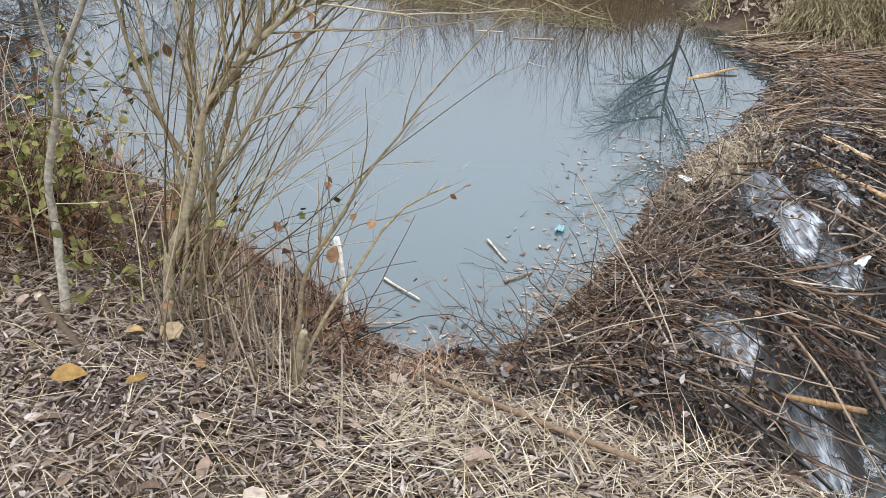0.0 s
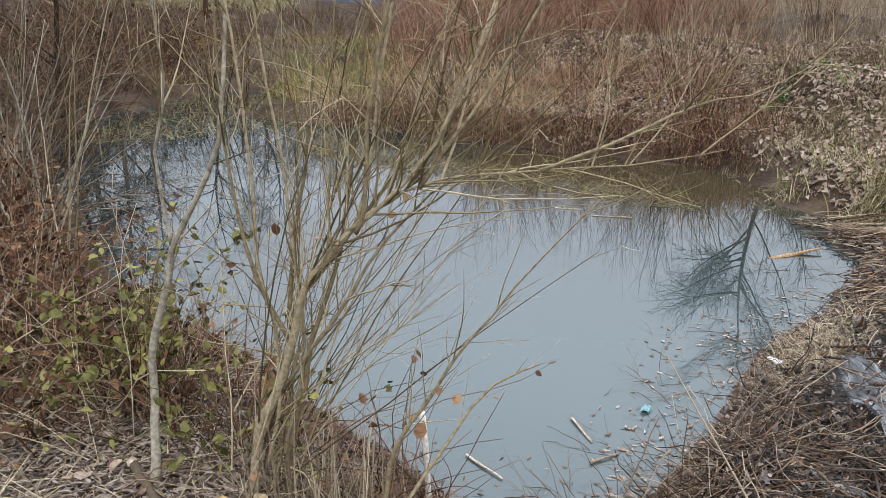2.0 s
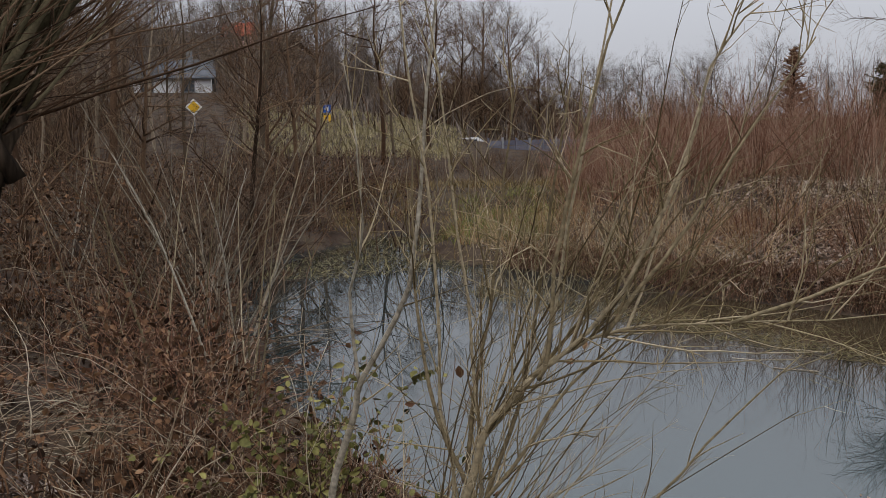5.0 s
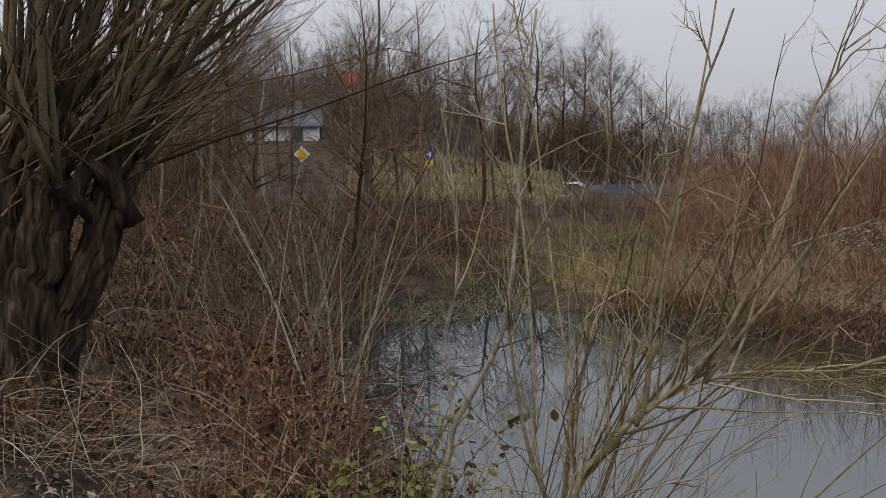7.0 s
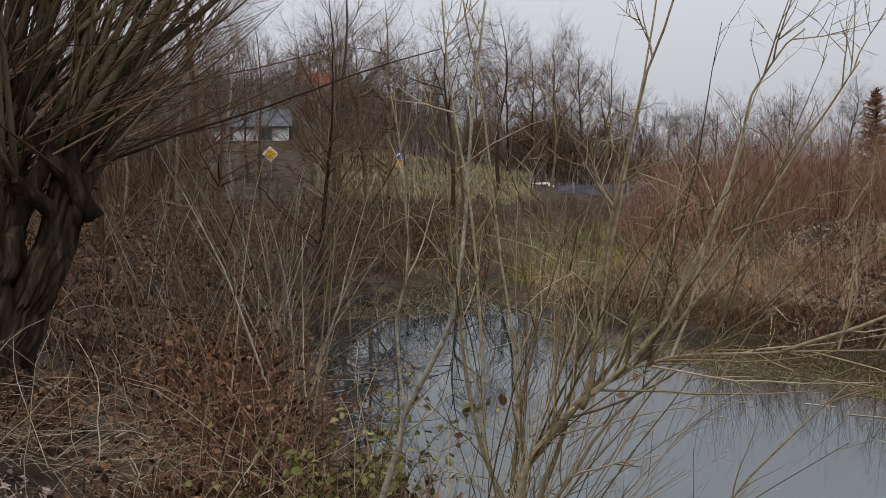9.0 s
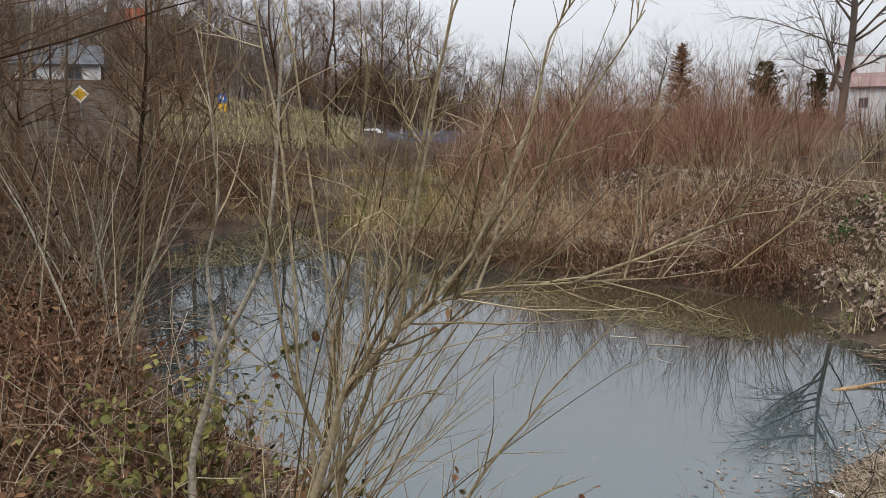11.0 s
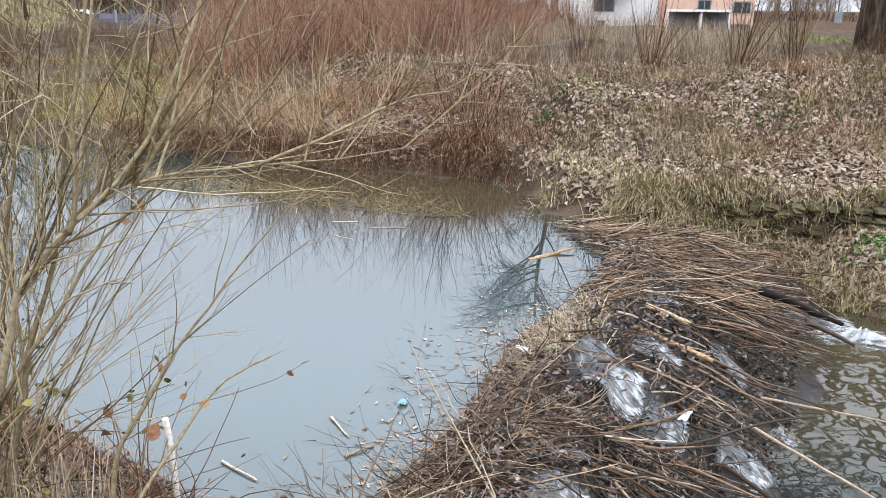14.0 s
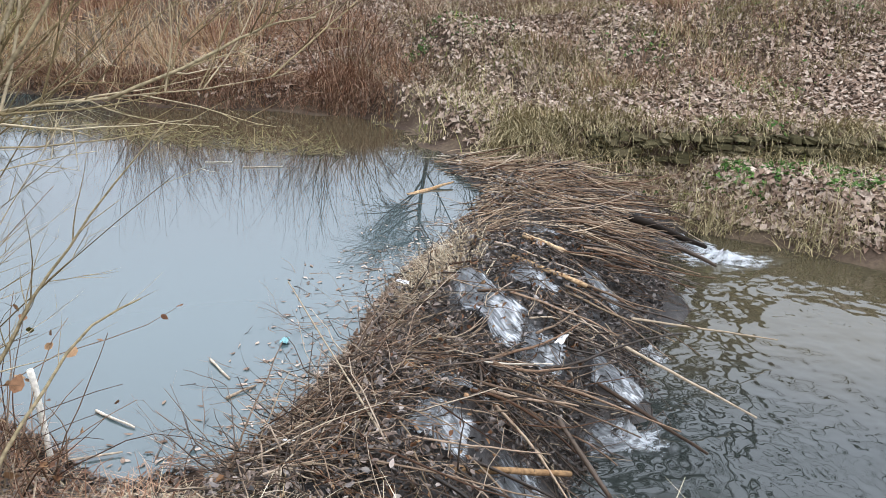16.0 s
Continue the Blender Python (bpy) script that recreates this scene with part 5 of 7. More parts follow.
def car(at, yaw):
    ob = thing("car", "white parked car on the road behind the brush", "car", at)
    ob.rotation_euler = (0, 0, radians(yaw))
    prof = [(-2.1, 0.35), (-2.15, 0.75), (-1.9, 0.98), (-1.25, 1.05), (-0.65, 1.48), (0.75, 1.52), (1.45, 1.08), (2.05, 0.95), (2.15, 0.6), (2.1, 0.35)]
    bm = bmesh.new()
    rings = [[bm.verts.new((x, s * (0.82 if z < 1.1 else 0.66), z)) for x, z in prof] for s in (-1, 1)]
    bm.faces.new(rings[0])
    bm.faces.new(rings[1][::-1])
    for i in range(len(prof)):
        j = (i + 1) % len(prof)
        bm.faces.new((rings[0][j], rings[0][i], rings[1][i], rings[1][j]))
    bmesh.ops.recalc_face_normals(bm, faces=bm.faces)
    part("body", bm, CAR_PAINT, ob)
    for s in (-1, 1):
        bm = bmesh.new()
        box(bm, (0.05, s * 0.745, 1.26), (1.5, 0.03, 0.28))
        part("window", bm, PANE, ob, "dark side glass")
        for x in (-1.3, 1.3):
            bm = bmesh.new()
            bmesh.ops.create_cone(bm, cap_ends=True, segments=18, radius1=0.32, radius2=0.32, depth=0.2, matrix=Matrix.Translation((x, s * 0.75, 0.32)) @ Matrix.Rotation(radians(90), 4, "X"))
            part("wheel", bm, RUBBER, ob)


car(bearing(-14.6, 50, 0.15), 10)

# big trees near the meadow
tall_tree = bare_tree("tall_tree", "tall bare tree with ascending branches beside the white house", 301, 17.0, BARK_FAR, "", 46, 62, 9, 0.014, 9, 0.13, 0.10, 1.5, limb=0.065)
tall_tree.matrix_basis = pose(*bearing(15.4, 47), 0, 0, 40)
bank_tree = bare_tree("bank_tree", "old tree with a thick dark ridged trunk on the bank", 302, 13.0, BARK_DARK, "old trees on the bank", 16, 50, 5, 0.026, 5, 0.35, 0.2)
bank_tree.matrix_basis = pose(*bearing(35.1, 19.2), 0, 0, 10)
copy_thing(bank_tree, pose(*bearing(38.8, 19.6), 0, 2, 130))


def conifer(at, h, seed, mat, label, slim=0.3, name="conifer", leaf=1.0):
    r = np.random.default_rng(seed)
    ob = thing(name, label, "tree", at)
    v, f = tubes([spine([(0, 0, -0.2), (0, 0, h * 0.5), (0, 0, h)], 6, 0.03 * h, 0.004 * h)], 6)
    part_of("trunk", mesh_data("trunk", v, f, BARK_DARK), ob)
    tw = []
    for i in range(260):
        z = h * (0.06 + 0.92 * r.random() ** 1.2)
        a = r.uniform(0, 6.28)
        L = slim * h * (1.02 - z / h) ** 0.7 * r.uniform(0.4, 1.2) * (0.8 + 0.3 * math.sin(2 * a + 5 * z / h + seed)) + 0.1
        t = bend(r, (0, 0, z), (math.cos(a), math.sin(a), 0.35), L, 4, 0.1, 0.1, 0.012 * h, 0.3)
        tw.append(t)
        tw += side_shoots(r, t, 4, L * 0.4, 45, 3, 0.008 * h, 0.15, 0.1, 0.15)
    v, f = tubes(tw, 3, False)
    part_of("branch_mass", mesh_data("branch_mass", v, f, mat), ob, "", "stuff")
    p = np.concatenate([t[0] for t in tw])
    p = p[r.random(len(p)) < 0.6]
    v, f = leaves(r, p + r.normal(0, 0.06, p.shape), (0.035 * h + 0.10) * leaf, None, 0.9, 1.0, (0.3, 0.6), True)
    part_of("foliage", mesh_data("foliage", v, f, mat), ob, "", "stuff")


NEEDLES = material("dark_needles", [(0.025, 0.03, 0.012), (0.05, 0.05, 0.02), (0.08, 0.06, 0.03)], island=0.7)
conifer(bearing(11.2, 60), 5.2, 41, NEEDLES, "dark broad evergreen behind the thicket", 0.5)
conifer(bearing(14.3, 62), 4.8, 42, NEEDLES, "small dark spruce beside the tall tree", 0.28)
conifer(bearing(6.2, 58), 6.2, 43, STRAW_DEEP, "narrow brown tree with upright dead foliage", 0.26, "columnar_tree", 0.45)
BROWN_TREE = bare_tree("brown_tree", "dense dark brown tree holding withered foliage", 304, 7.4, BARK_BROWN, "dense brown trees behind the road", 34, 55, 10, 0.014, 8, 0.10, 0.15, 1.6)
BROWN_TREE.matrix_basis = pose(*bearing(-14.6, 52), 0, 0, 20)
for az_, far_, turn_, size_ in ((-11.6, 56, 130, 1.12), (-16.4, 58, 250, 1.05), (-13.2, 60, 310, 1.25), (-9.6, 60, 70, 0.9), (-18.5, 62, 200, 1.0)):
    copy_thing(BROWN_TREE, pose(*bearing(az_, far_), 0, 0, turn_) @ Matrix.Scale(size_, 4))

SHORE_TREES = [bare_tree("shore_tree", "crooked brown bare tree rising out of the brush", 240 + i, 8.0, BARK_BROWN, "crooked trees behind the pond", 20, 62, 9, 0.013, 7, 0.14, 0.06) for i in range(2)]
place(SHORE_TREES, [bearing(*q)[:2] for q in ((-27.7, 30), (-20.2, 32), (-24.4, 36), (-38, 20), (-40, 33), (-17.0, 40))], rt, 0.05, (0.8, 1.15))
place([copy_thing(SHORE_TREES[0], Matrix.Identity(4))], [bearing(*q)[:2] for q in ((-29.5, 15.5), (-36, 14), (-26.0, 19), (-43, 13.5))], rt, 0.05, (0.45, 0.6))



def whip(name, label, seed, height, mat, lean):
    """A whippy young shrub of two to four long crossing stems."""
    r = np.random.default_rng(seed)
    stems, tw = [], []
    for i in range(r.integers(2, 5)):
        a = r.uniform(0, 6.28)
        s = bend(r, (r.normal(0, 0.08), r.normal(0, 0.08), -0.08), (lean * math.cos(a), lean * math.sin(a), 1.0), height * r.uniform(0.7, 1.15), 10, 0.05, -0.15, r.uniform(0.007, 0.012), 0.2)
        stems.append(s)
        t1 = side_shoots(r, s, 8, height * 0.3, 42, 6, None, 0.25, 0.15, 0.09)
        tw += t1
        for t in t1:
            tw += side_shoots(r, t, 3, height * 0.12, 45, 4, 0.0018, 0.2, 0.1, 0.1)
    return plant(name, label, "shrub", (0, 0, 0), stems, tw, mat, BARK_BROWN, 6, 3, "whippy shrubs on the pond shore")


WHIPS = [whip("whip_shrub", "whippy young shrub with long pale crossing stems", 260 + i, 2.3, BARK_PALE if i % 2 else BARK_OLIVE, 0.45) for i in range(6)]
place(WHIPS, [(-2.9, 4.9), (-3.4, 5.5), (-4.0, 6.3), (-4.4, 7.0), (-3.8, 5.2), (-4.9, 7.6), (-5.2, 6.4), (-5.6, 8.6), (-4.5, 5.6), (-6.4, 8.2), (-6.1, 9.6), (-7.0, 10.2), (-7.6, 11.6), (-7.9, 9.2), (-8.3, 13.0),
              (-6.3, 16.8), (-7.2, 15.4), (-4.4, 16.9), (-3.3, 14.6), (-5.4, 18.0), (-2.4, 13.6), (-9.5, 11.5), (-10.5, 13.5), (-8.8, 16.5)], rt, 0.05, (0.7, 1.25))

# ---- pollard willow on the left ----


def pollard():
    r = np.random.default_rng(51)
    b = np.array((-5.45, 4.5, 0.40))
    ob = thing("pollard_willow", "old pollard willow with a furrowed trunk and many upright shoots", "tree", b)
    trunks = [
        spine([(0.10, 0.0, -0.2), (0.15, 0.08, 0.3), (0.27, 0.21, 0.8), (0.42, 0.36, 1.25), (0.50, 0.45, 1.75)], 14, 0.19, 0.13, r, 0.012),
        spine([(-0.05, 0, -0.2), (-0.08, 0.05, 0.4), (-0.14, 0.1, 1.0), (-0.10, 0.08, 1.5), (-0.12, 0.1, 1.95)], 14, 0.22, 0.15, r, 0.012),
        spine([(0.03, 0, -0.2), (0.05, 0.0, 0.4), (0.10, 0.02, 0.9), (0.18, 0.04, 1.3), (0.26, 0.10, 1.75)], 14, 0.20, 0.17, r, 0.014),
    ]
    sides = 128
    for k, t in enumerate(trunks):
        t = spine(list(t[0]), 90, t[1][0], t[1][-1])
        v, f = tubes([t], sides)
        # rugged bark: long plates between crooked furrows that run up the trunk
        ring = np.repeat(np.arange(len(v) // sides), sides)
        ang = np.tile(np.arange(sides), len(v) // sides) * 2 * np.pi / sides
        c = np.concatenate([t[0][:1], t[0], t[0][-1:]])[ring]
        up = ring * 0.024
        warp = 0.5 * fbm(np.cos(ang) * 2 + up * 1.6, np.sin(ang) * 2 + up, 71 + k, 3)
        furrow = np.abs(fbm((ang + warp) * 4.5, up * 4.0, 81 + k, 4))
        plate = np.minimum(furrow * 3.2, 1.0)
        lump = fbm(np.cos(ang) * 1.6 + up * 1.2, np.sin(ang) * 1.6 - up, 91 + k, 3)
        fine = fbm(ang * 16, up * 30, 95 + k, 2)
        v = c + (v - c) * (0.80 + 0.24 * plate + 0.16 * lump + 0.035 * fine)[:, None]
        part_of("trunk", mesh_data("trunk", v, f, BARK_DARK), ob, "dark furrowed bark")
    # knuckled heads with the shoots
    heads = [np.array((0.50, 0.45, 1.85)), np.array((-0.12, 0.1, 2.0)), np.array((0.10, 0.05, 1.75))]
    ends = []
    for i in range(16):
        h = heads[i % 3]
        a, tilt = r.uniform(-1.4, 1.4) if i % 4 else r.uniform(0, 6.28), r.uniform(0.10, 0.75)
        l = bend(r, h + r.normal(0, 0.06, 3) - np.array([0, 0, 0.5]), (math.sin(tilt) * math.cos(a), math.sin(tilt) * math.sin(a), math.cos(tilt)), r.uniform(0.6, 1.05), 9, 0.13, 0.2, r.uniform(0.06, 0.10), 0.5)
        v, f = tubes([l], 14)
        v = v + r.normal(0, 0.007, v.shape)
        part_of("limb", mesh_data("limb", v, f, BARK_DARK), ob, "gnarled limb stub")
        ends.append(l)
    tw = []
    for i in range(20):
        h = heads[i % 3]
        d = unit(np.array([0.64, 0.77, 0]) * r.uniform(0.0, 1.1) + np.array([0, 0, 1.0]) + r.normal(0, 0.16, 3))
        s = bend(r, h + r.normal(0, 0.10, 3), d, r.uniform(2.0, 3.2), 9, 0.03, 0.1, r.uniform(0.03, 0.05), 0.35)
        v, f = tubes([s], 9)
        part_of("shoot", mesh_data("shoot", v, f, SHOOT_OLIVE), ob, "thick upright shoot")
        tw += side_shoots(r, s, 6, 0.9, 34, 5, 0.006, 0.2, 0.3, 0.08)
    for i in range(58):
        l = ends[i % len(ends)]
        d = unit(l[0][-1] - l[0][-3])
        d = unit(d * 0.8 + np.array([0.25, 0.30, 0.55]) * r.uniform(0.2, 1.4) + np.array([0, 0, 0.3]) + r.normal(0, 0.2, 3))
        s = bend(r, l[0][-1 - r.integers(3)] + r.normal(0, 0.02, 3), d, r.uniform(1.8, 3.4), 9, 0.03, 0.15, r.uniform(0.012, 0.034), 0.25)
        v, f = tubes([s], 7)
        part_of("shoot", mesh_data("shoot", v, f, SHOOT_OLIVE), ob)
        tw += side_shoots(r, s, 6, 0.8, 30, 5, 0.006, 0.25, 0.4, 0.08)
    # slanting thin shoots that reach out over the bank
    for i in range(150):
        h = heads[r.integers(3)]
        a, tilt = r.normal(0.8, 0.8), r.uniform(0.5, 1.35)
        s = bend(r, h + r.normal(0, 0.15, 3), (math.sin(tilt) * math.cos(a), math.sin(tilt) * math.sin(a), math.cos(tilt)), r.uniform(1.0, 3.4), 9, 0.07, 0.25, r.uniform(0.005, 0.014), 0.25)
        tw.append(s)
        tw += side_shoots(r, s, 4, 0.6, 35, 4, None, 0.3, 0.3, 0.1)
    v, f = tubes(tw, 4, False)
    part_of("twig_mass", mesh_data("twig_mass", v, f, BARK_BROWN), ob, "", "stuff")


pollard()

# ---- shrubs and stools on the far bank ----
bank_bush = bare_shrub("bank_bush", "red-brown bare bush with withered grass on the far bank edge", 170, 1.7, 50, 0.42, RUST_STICK, "", 5, 0.006, -0.35, base=0.45, wander=0.10)
bank_bush.matrix_basis = pose(2.15, 10.9, 0.48)
LOW = [bare_shrub("low_bramble", "low tangle of brown bramble canes on the far bank", 190 + i, 0.75, 34, 0.75, BARK_BROWN, "brambles on the far bank", 4, 0.004, -0.9, base=0.3) for i in range(2)]
place(LOW, [(x_, y_) for x_, y_ in zip(rt.uniform(1.0, 11.0, 100), rt.uniform(7.5, 15.0, 100)) if y_ > 9.2 or x_ > 4.8], rt, 0.05, (0.6, 1.2))
OVERHANG = [bare_shrub("overhanging_bush", "low red-brown bush hanging over the far bank edge", 194 + i, 0.9, 40, 0.95, (BARK_RED, BARK_RUSSET, BARK_ORANGE)[i], "red-brown bushes on the bank edge", 5, 0.005, -0.9, base=0.35) for i in range(3)]
place(OVERHANG, [(-1.9, 12.3), (-1.3, 11.9), (-0.8, 11.5), (-0.3, 11.2), (0.2, 10.8), (0.7, 10.8), (1.9, 10.3), (-0.6, 12.1), (0.3, 11.7), (1.0, 11.5), (2.5, 10.7), (0.0, 12.6), (0.9, 12.2), (-1.5, 12.9), (-2.6, 12.9)], rt, 0.05, (0.7, 1.3))
STOOL = [bare_shrub("coppice_stool", "coppiced stump with a spray of thin upright shoots", 180 + i, 1.9, 26, 0.30, BARK_BROWN, "coppiced stumps on the bank", 3, 0.010, -0.1, 8) for i in range(2)]
place(STOOL, [(5.6, 13.4), (7.0, 13.2), (8.1, 13.4), (4.9, 15.0)], rt, 0.02, (0.85, 1.1))
for sx, sy, ss in ((5.6, 13.4, 1.0), (7.0, 13.2, 0.6), (8.1, 13.4, 0.6)):
    r_ = np.random.default_rng(int(sx * 10))
    z_ = float(land(np.array([sx]), np.array([sy]))[0])
    st_ = thing("stump", "gnarled dark brown cut stump on the leafy bank", "stump", (sx, sy, z_), "cut stumps on the bank")
    for _ in range(9):
        v_, f_ = tubes([bend(r_, (r_.normal(0, 0.12 * ss), r_.normal(0, 0.12 * ss), -0.1), (r_.normal(0, 0.5), r_.normal(0, 0.5), 1), r_.uniform(0.25, 0.5) * ss, 5, 0.15, 0, 0.07 * ss, 0.7)], 7)
        part_of("stub", mesh_data("stub", v_, f_, STUMP), st_)

# ---- low stone wall above the stream ----


def stone_wall():
    r = np.random.default_rng(61)
    ob = thing("stone_wall", "low mossy rubble stone wall above the stream bank", "wall", (5.2, 6.62, 0.05))
    o = np.array(ob.location)
    base = []
    for k in range(4):
        bm = bmesh.new()
        bmesh.ops.create_cube(bm, size=1)
        bmesh.ops.bevel(bm, geom=bm.edges[:], offset=0.16, segments=1, affect="EDGES")
        for v in bm.verts:
            v.co += Vector(r.normal(0, 0.05, 3))
        me = bpy.data.meshes.new("stone")
        bm.to_mesh(me)
        bm.free()
        me.materials.append(STONE)
        base.append(me)
    for row in range(4):
        s = r.uniform(0, 0.1)
        while s < 4.4:
            L = r.uniform(0.06, 0.20)
            x = 3.75 + (s + L / 2) * 0.947
            y = 7.15 - (x - 3.7) * 0.338 - 0.021 * max(x - 5.5, 0) ** 2 - 0.05
            if r.random() < 0.22:
                s += L
                continue
            p = Vector((x, y, 0.01 + row * 0.07 + 0.03)) - ob.location
            st = new("stone", base[r.integers(4)])
            st.parent = ob
            st.matrix_basis = Matrix.LocRotScale(p + Vector((0, r.normal(0, 0.015), r.normal(0, 0.008))), Euler((r.normal(0, 0.06), r.normal(0, 0.06), -0.33 + r.normal(0, 0.08))), (L * 0.96, 0.2, 0.062 * r.uniform(0.6, 1.2)))
            s += L


stone_wall()

# ---- dead grass, stalks and fallen leaves ----


def scatter(r, n, bx, by, keep, tries=6):
    """n places on the ground inside a box where keep(x, y, to pond, to stream) holds."""
    out = []
    for _ in range(tries):
        x, y = r.uniform(*bx, n), r.uniform(*by, n)
        ok = keep(x, y, distance_to(POND, x, y), distance_to(STREAM, x, y))
        out.append(np.stack([x[ok], y[ok]], 1))
        if sum(map(len, out)) >= n:
            break
    p = np.concatenate(out)[:n]
    return np.concatenate([p, land(p[:, 0], p[:, 1])[:, None]], 1)


def clumped(r, pts, per, radius):
    """Tufts: several roots round each place."""
    q = np.repeat(pts, per, 0)
    q[:, :2] += r.normal(0, radius, (len(q), 2))
    q[:, 2] = land(q[:, 0], q[:, 1])
    return q


def grass(name, label, v_f, mat, category="grass"):
    return tagged(new(name, mesh_data(name, v_f[0], v_f[1], mat)), label, category, kind="stuff")


def frayed(pts, seed):
    """Draws the litter's outer strips out unevenly, so that it thins away over the bank behind and beside."""
    r = np.random.default_rng(seed)
    x, y = pts[:, 0].copy(), pts[:, 1].copy()
    reach = np.exp(r.normal(0.25, 0.55, len(pts))) * (1 + 0.8 * fbm(x * 1.4, y * 1.4, 61))
    pts[:, 1] = np.where(y < 1.35, 1.35 - (1.35 - y) * reach, y)
    pts[:, 0] = np.where(x < -2.6, -2.6 + (x + 2.6) * reach, x)
    pts[:, 2] = land(pts[:, 0], pts[:, 1])
    return pts


rg = np.random.default_rng(90)
dry = lambda x, y, p, s: (p > 0.0) & (s > 0.05) & (distance_to(DAM_ZONE, x, y) > -0.02)
# near bank
near = scatter(rg, 22000, (-3.2, 2.4), (0.9, 3.4), lambda x, y, p, s: dry(x, y, p, s) & (y < 3.5 - 0.2 * x), 8)
near = frayed(near, 1)
near_n = land_normal(near[:, 0], near[:, 1])
near[:, 2] += rg.uniform(0.004, 0.028, len(near))
grass("leaf_litter", "narrow dry willow leaves in brown and pinkish grey covering the near bank", leaves(rg, near, 0.052, near_n, 0.30, 0.9, (0.10, 0.34)), LEAF_LITTER, "leaves")
broad = scatter(rg, 260, (-3.2, 1.2), (0.9, 3.2), dry)
broad = frayed(broad, 2)
broad[:, 2] += rg.uniform(0.02, 0.035, len(broad))
grass("broad_leaves", "broad dry leaves on top of the litter", leaves(rg, broad, 0.066, land_normal(broad[:, 0], broad[:, 1]), 0.30, 1.0), LEAF_FAR, "leaves")
chips = scatter(rg, 36000, (-3.2, 2.2), (0.9, 3.0), dry, 8)
chips = frayed(chips, 3)
chips[:, 2] += rg.uniform(0.002, 0.02, len(chips))
grass("crumbled_litter", "crumbled leaf and straw bits on the near bank", leaves(rg, chips, 0.026, land_normal(chips[:, 0], chips[:, 1]), 0.35, 0.9, (0.25, 0.8), True), LEAF_LITTER, "leaves")
stems_ = scatter(rg, 5200, (-3.0, 2.2), (0.9, 3.0), dry)
stems_ = frayed(stems_, 4)
stems_[:, 2] += rg.uniform(0.012, 0.03, len(stems_))
grass("dry_stems", "thin brown and grey stems lying flat in the litter", blades(rg, stems_, 0.15, 0.0032, 1.5, 0.08, vary=0.06), STRAW_GREY)
straw = scatter(rg, 1300, (-3.0, 2.2), (0.9, 3.0), dry)
straw = frayed(straw, 5)
straw[:, 2] += 0.025
grass("flattened_straw", "flattened pale straw on the near bank", blades(rg, straw, 0.24, 0.0036, 1.5, 0.06, vary=0.06), STRAW)
tufts = clumped(rg, scatter(rg, 30, (-0.35, 1.1), (0.9, 1.85), dry), 22, 0.07)
tufts[:, 2] += 0.012
grass("straw_tufts", "tufts of matted pale yellow straw", blades(rg, tufts, 0.20, 0.0036, 1.35, 0.30, vary=0.15, seg=4), STRAW_PALE)
curl = scatter(rg, 2800, (-0.3, 2.0), (0.95, 2.7), lambda x, y, p, s: dry(x, y, p, s) & (x + y * 0.9 > 1.5))
curl = frayed(curl, 6)
curl[:, 2] += rg.uniform(0.004, 0.035, len(curl))
grass("curled_straw", "curled bleached grass matted over the near bank", blades(rg, curl, 0.13, 0.0036, 1.45, 0.7, seg=4, vary=0.12), STRAW_PALE)
lip = scatter(rg, 7000, (-3.4, 0.9), (2.0, 4.6), lambda x, y, p, s: (p > -0.22) & (p < 0.25) & (land(x, y) > 0.0) & (distance_to(DAM_ZONE, x, y) > 0.02) & (y < 3.6 - 0.9 * x), 14)
lip[:, 2] += rg.uniform(0.004, 0.03, len(lip))
grass("shore_litter", "sodden brown leaves and bits along the near water edge", leaves(rg, lip[:5000], 0.035, land_normal(lip[:5000, 0], lip[:5000, 1]), 0.5, 1.6, (0.25, 0.8)), LEAF_WET, "leaves")
grass("shore_grass", "withered rusty grass hanging over the near water edge", blades(rg, lip[5000:], 0.16, 0.005, 0.9, 1.4), STRAW_RUST)
# the same litter thins out over the bank behind
back = scatter(rg, 26000, (-6.5, 4.5), (-4.0, 1.6), lambda x, y, p, s: dry(x, y, p, s) & (fbm(x * 0.8, y * 0.8, 44) > 0.10 * (0.9 - y) - 0.25), 8)
back = back[~((back[:, 1] > 1.2) & (np.abs(back[:, 0] + 0.4) < 2.7))]
back = np.concatenate([back, scatter(rg, 3500, (-6.5, -3.1), (1.5, 3.4), dry, 4)])
back[:, 2] += rg.uniform(0.004, 0.03, len(back))
grass("bank_litter", "brown leaves scattered over the bank behind", leaves(rg, back, 0.05, land_normal(back[:, 0], back[:, 1]), 0.5, 1.6, (0.2, 0.8), True), LEAF_LITTER, "leaves")
bt_ = clumped(rg, scatter(rg, 260, (-6.5, 4.5), (-4.0, 0.9), dry, 4), 16, 0.09)
grass("bank_straw", "flattened straw tufts on the bank behind", blades(rg, bt_, 0.20, 0.006, 1.2, 0.5), STRAW_PALE)
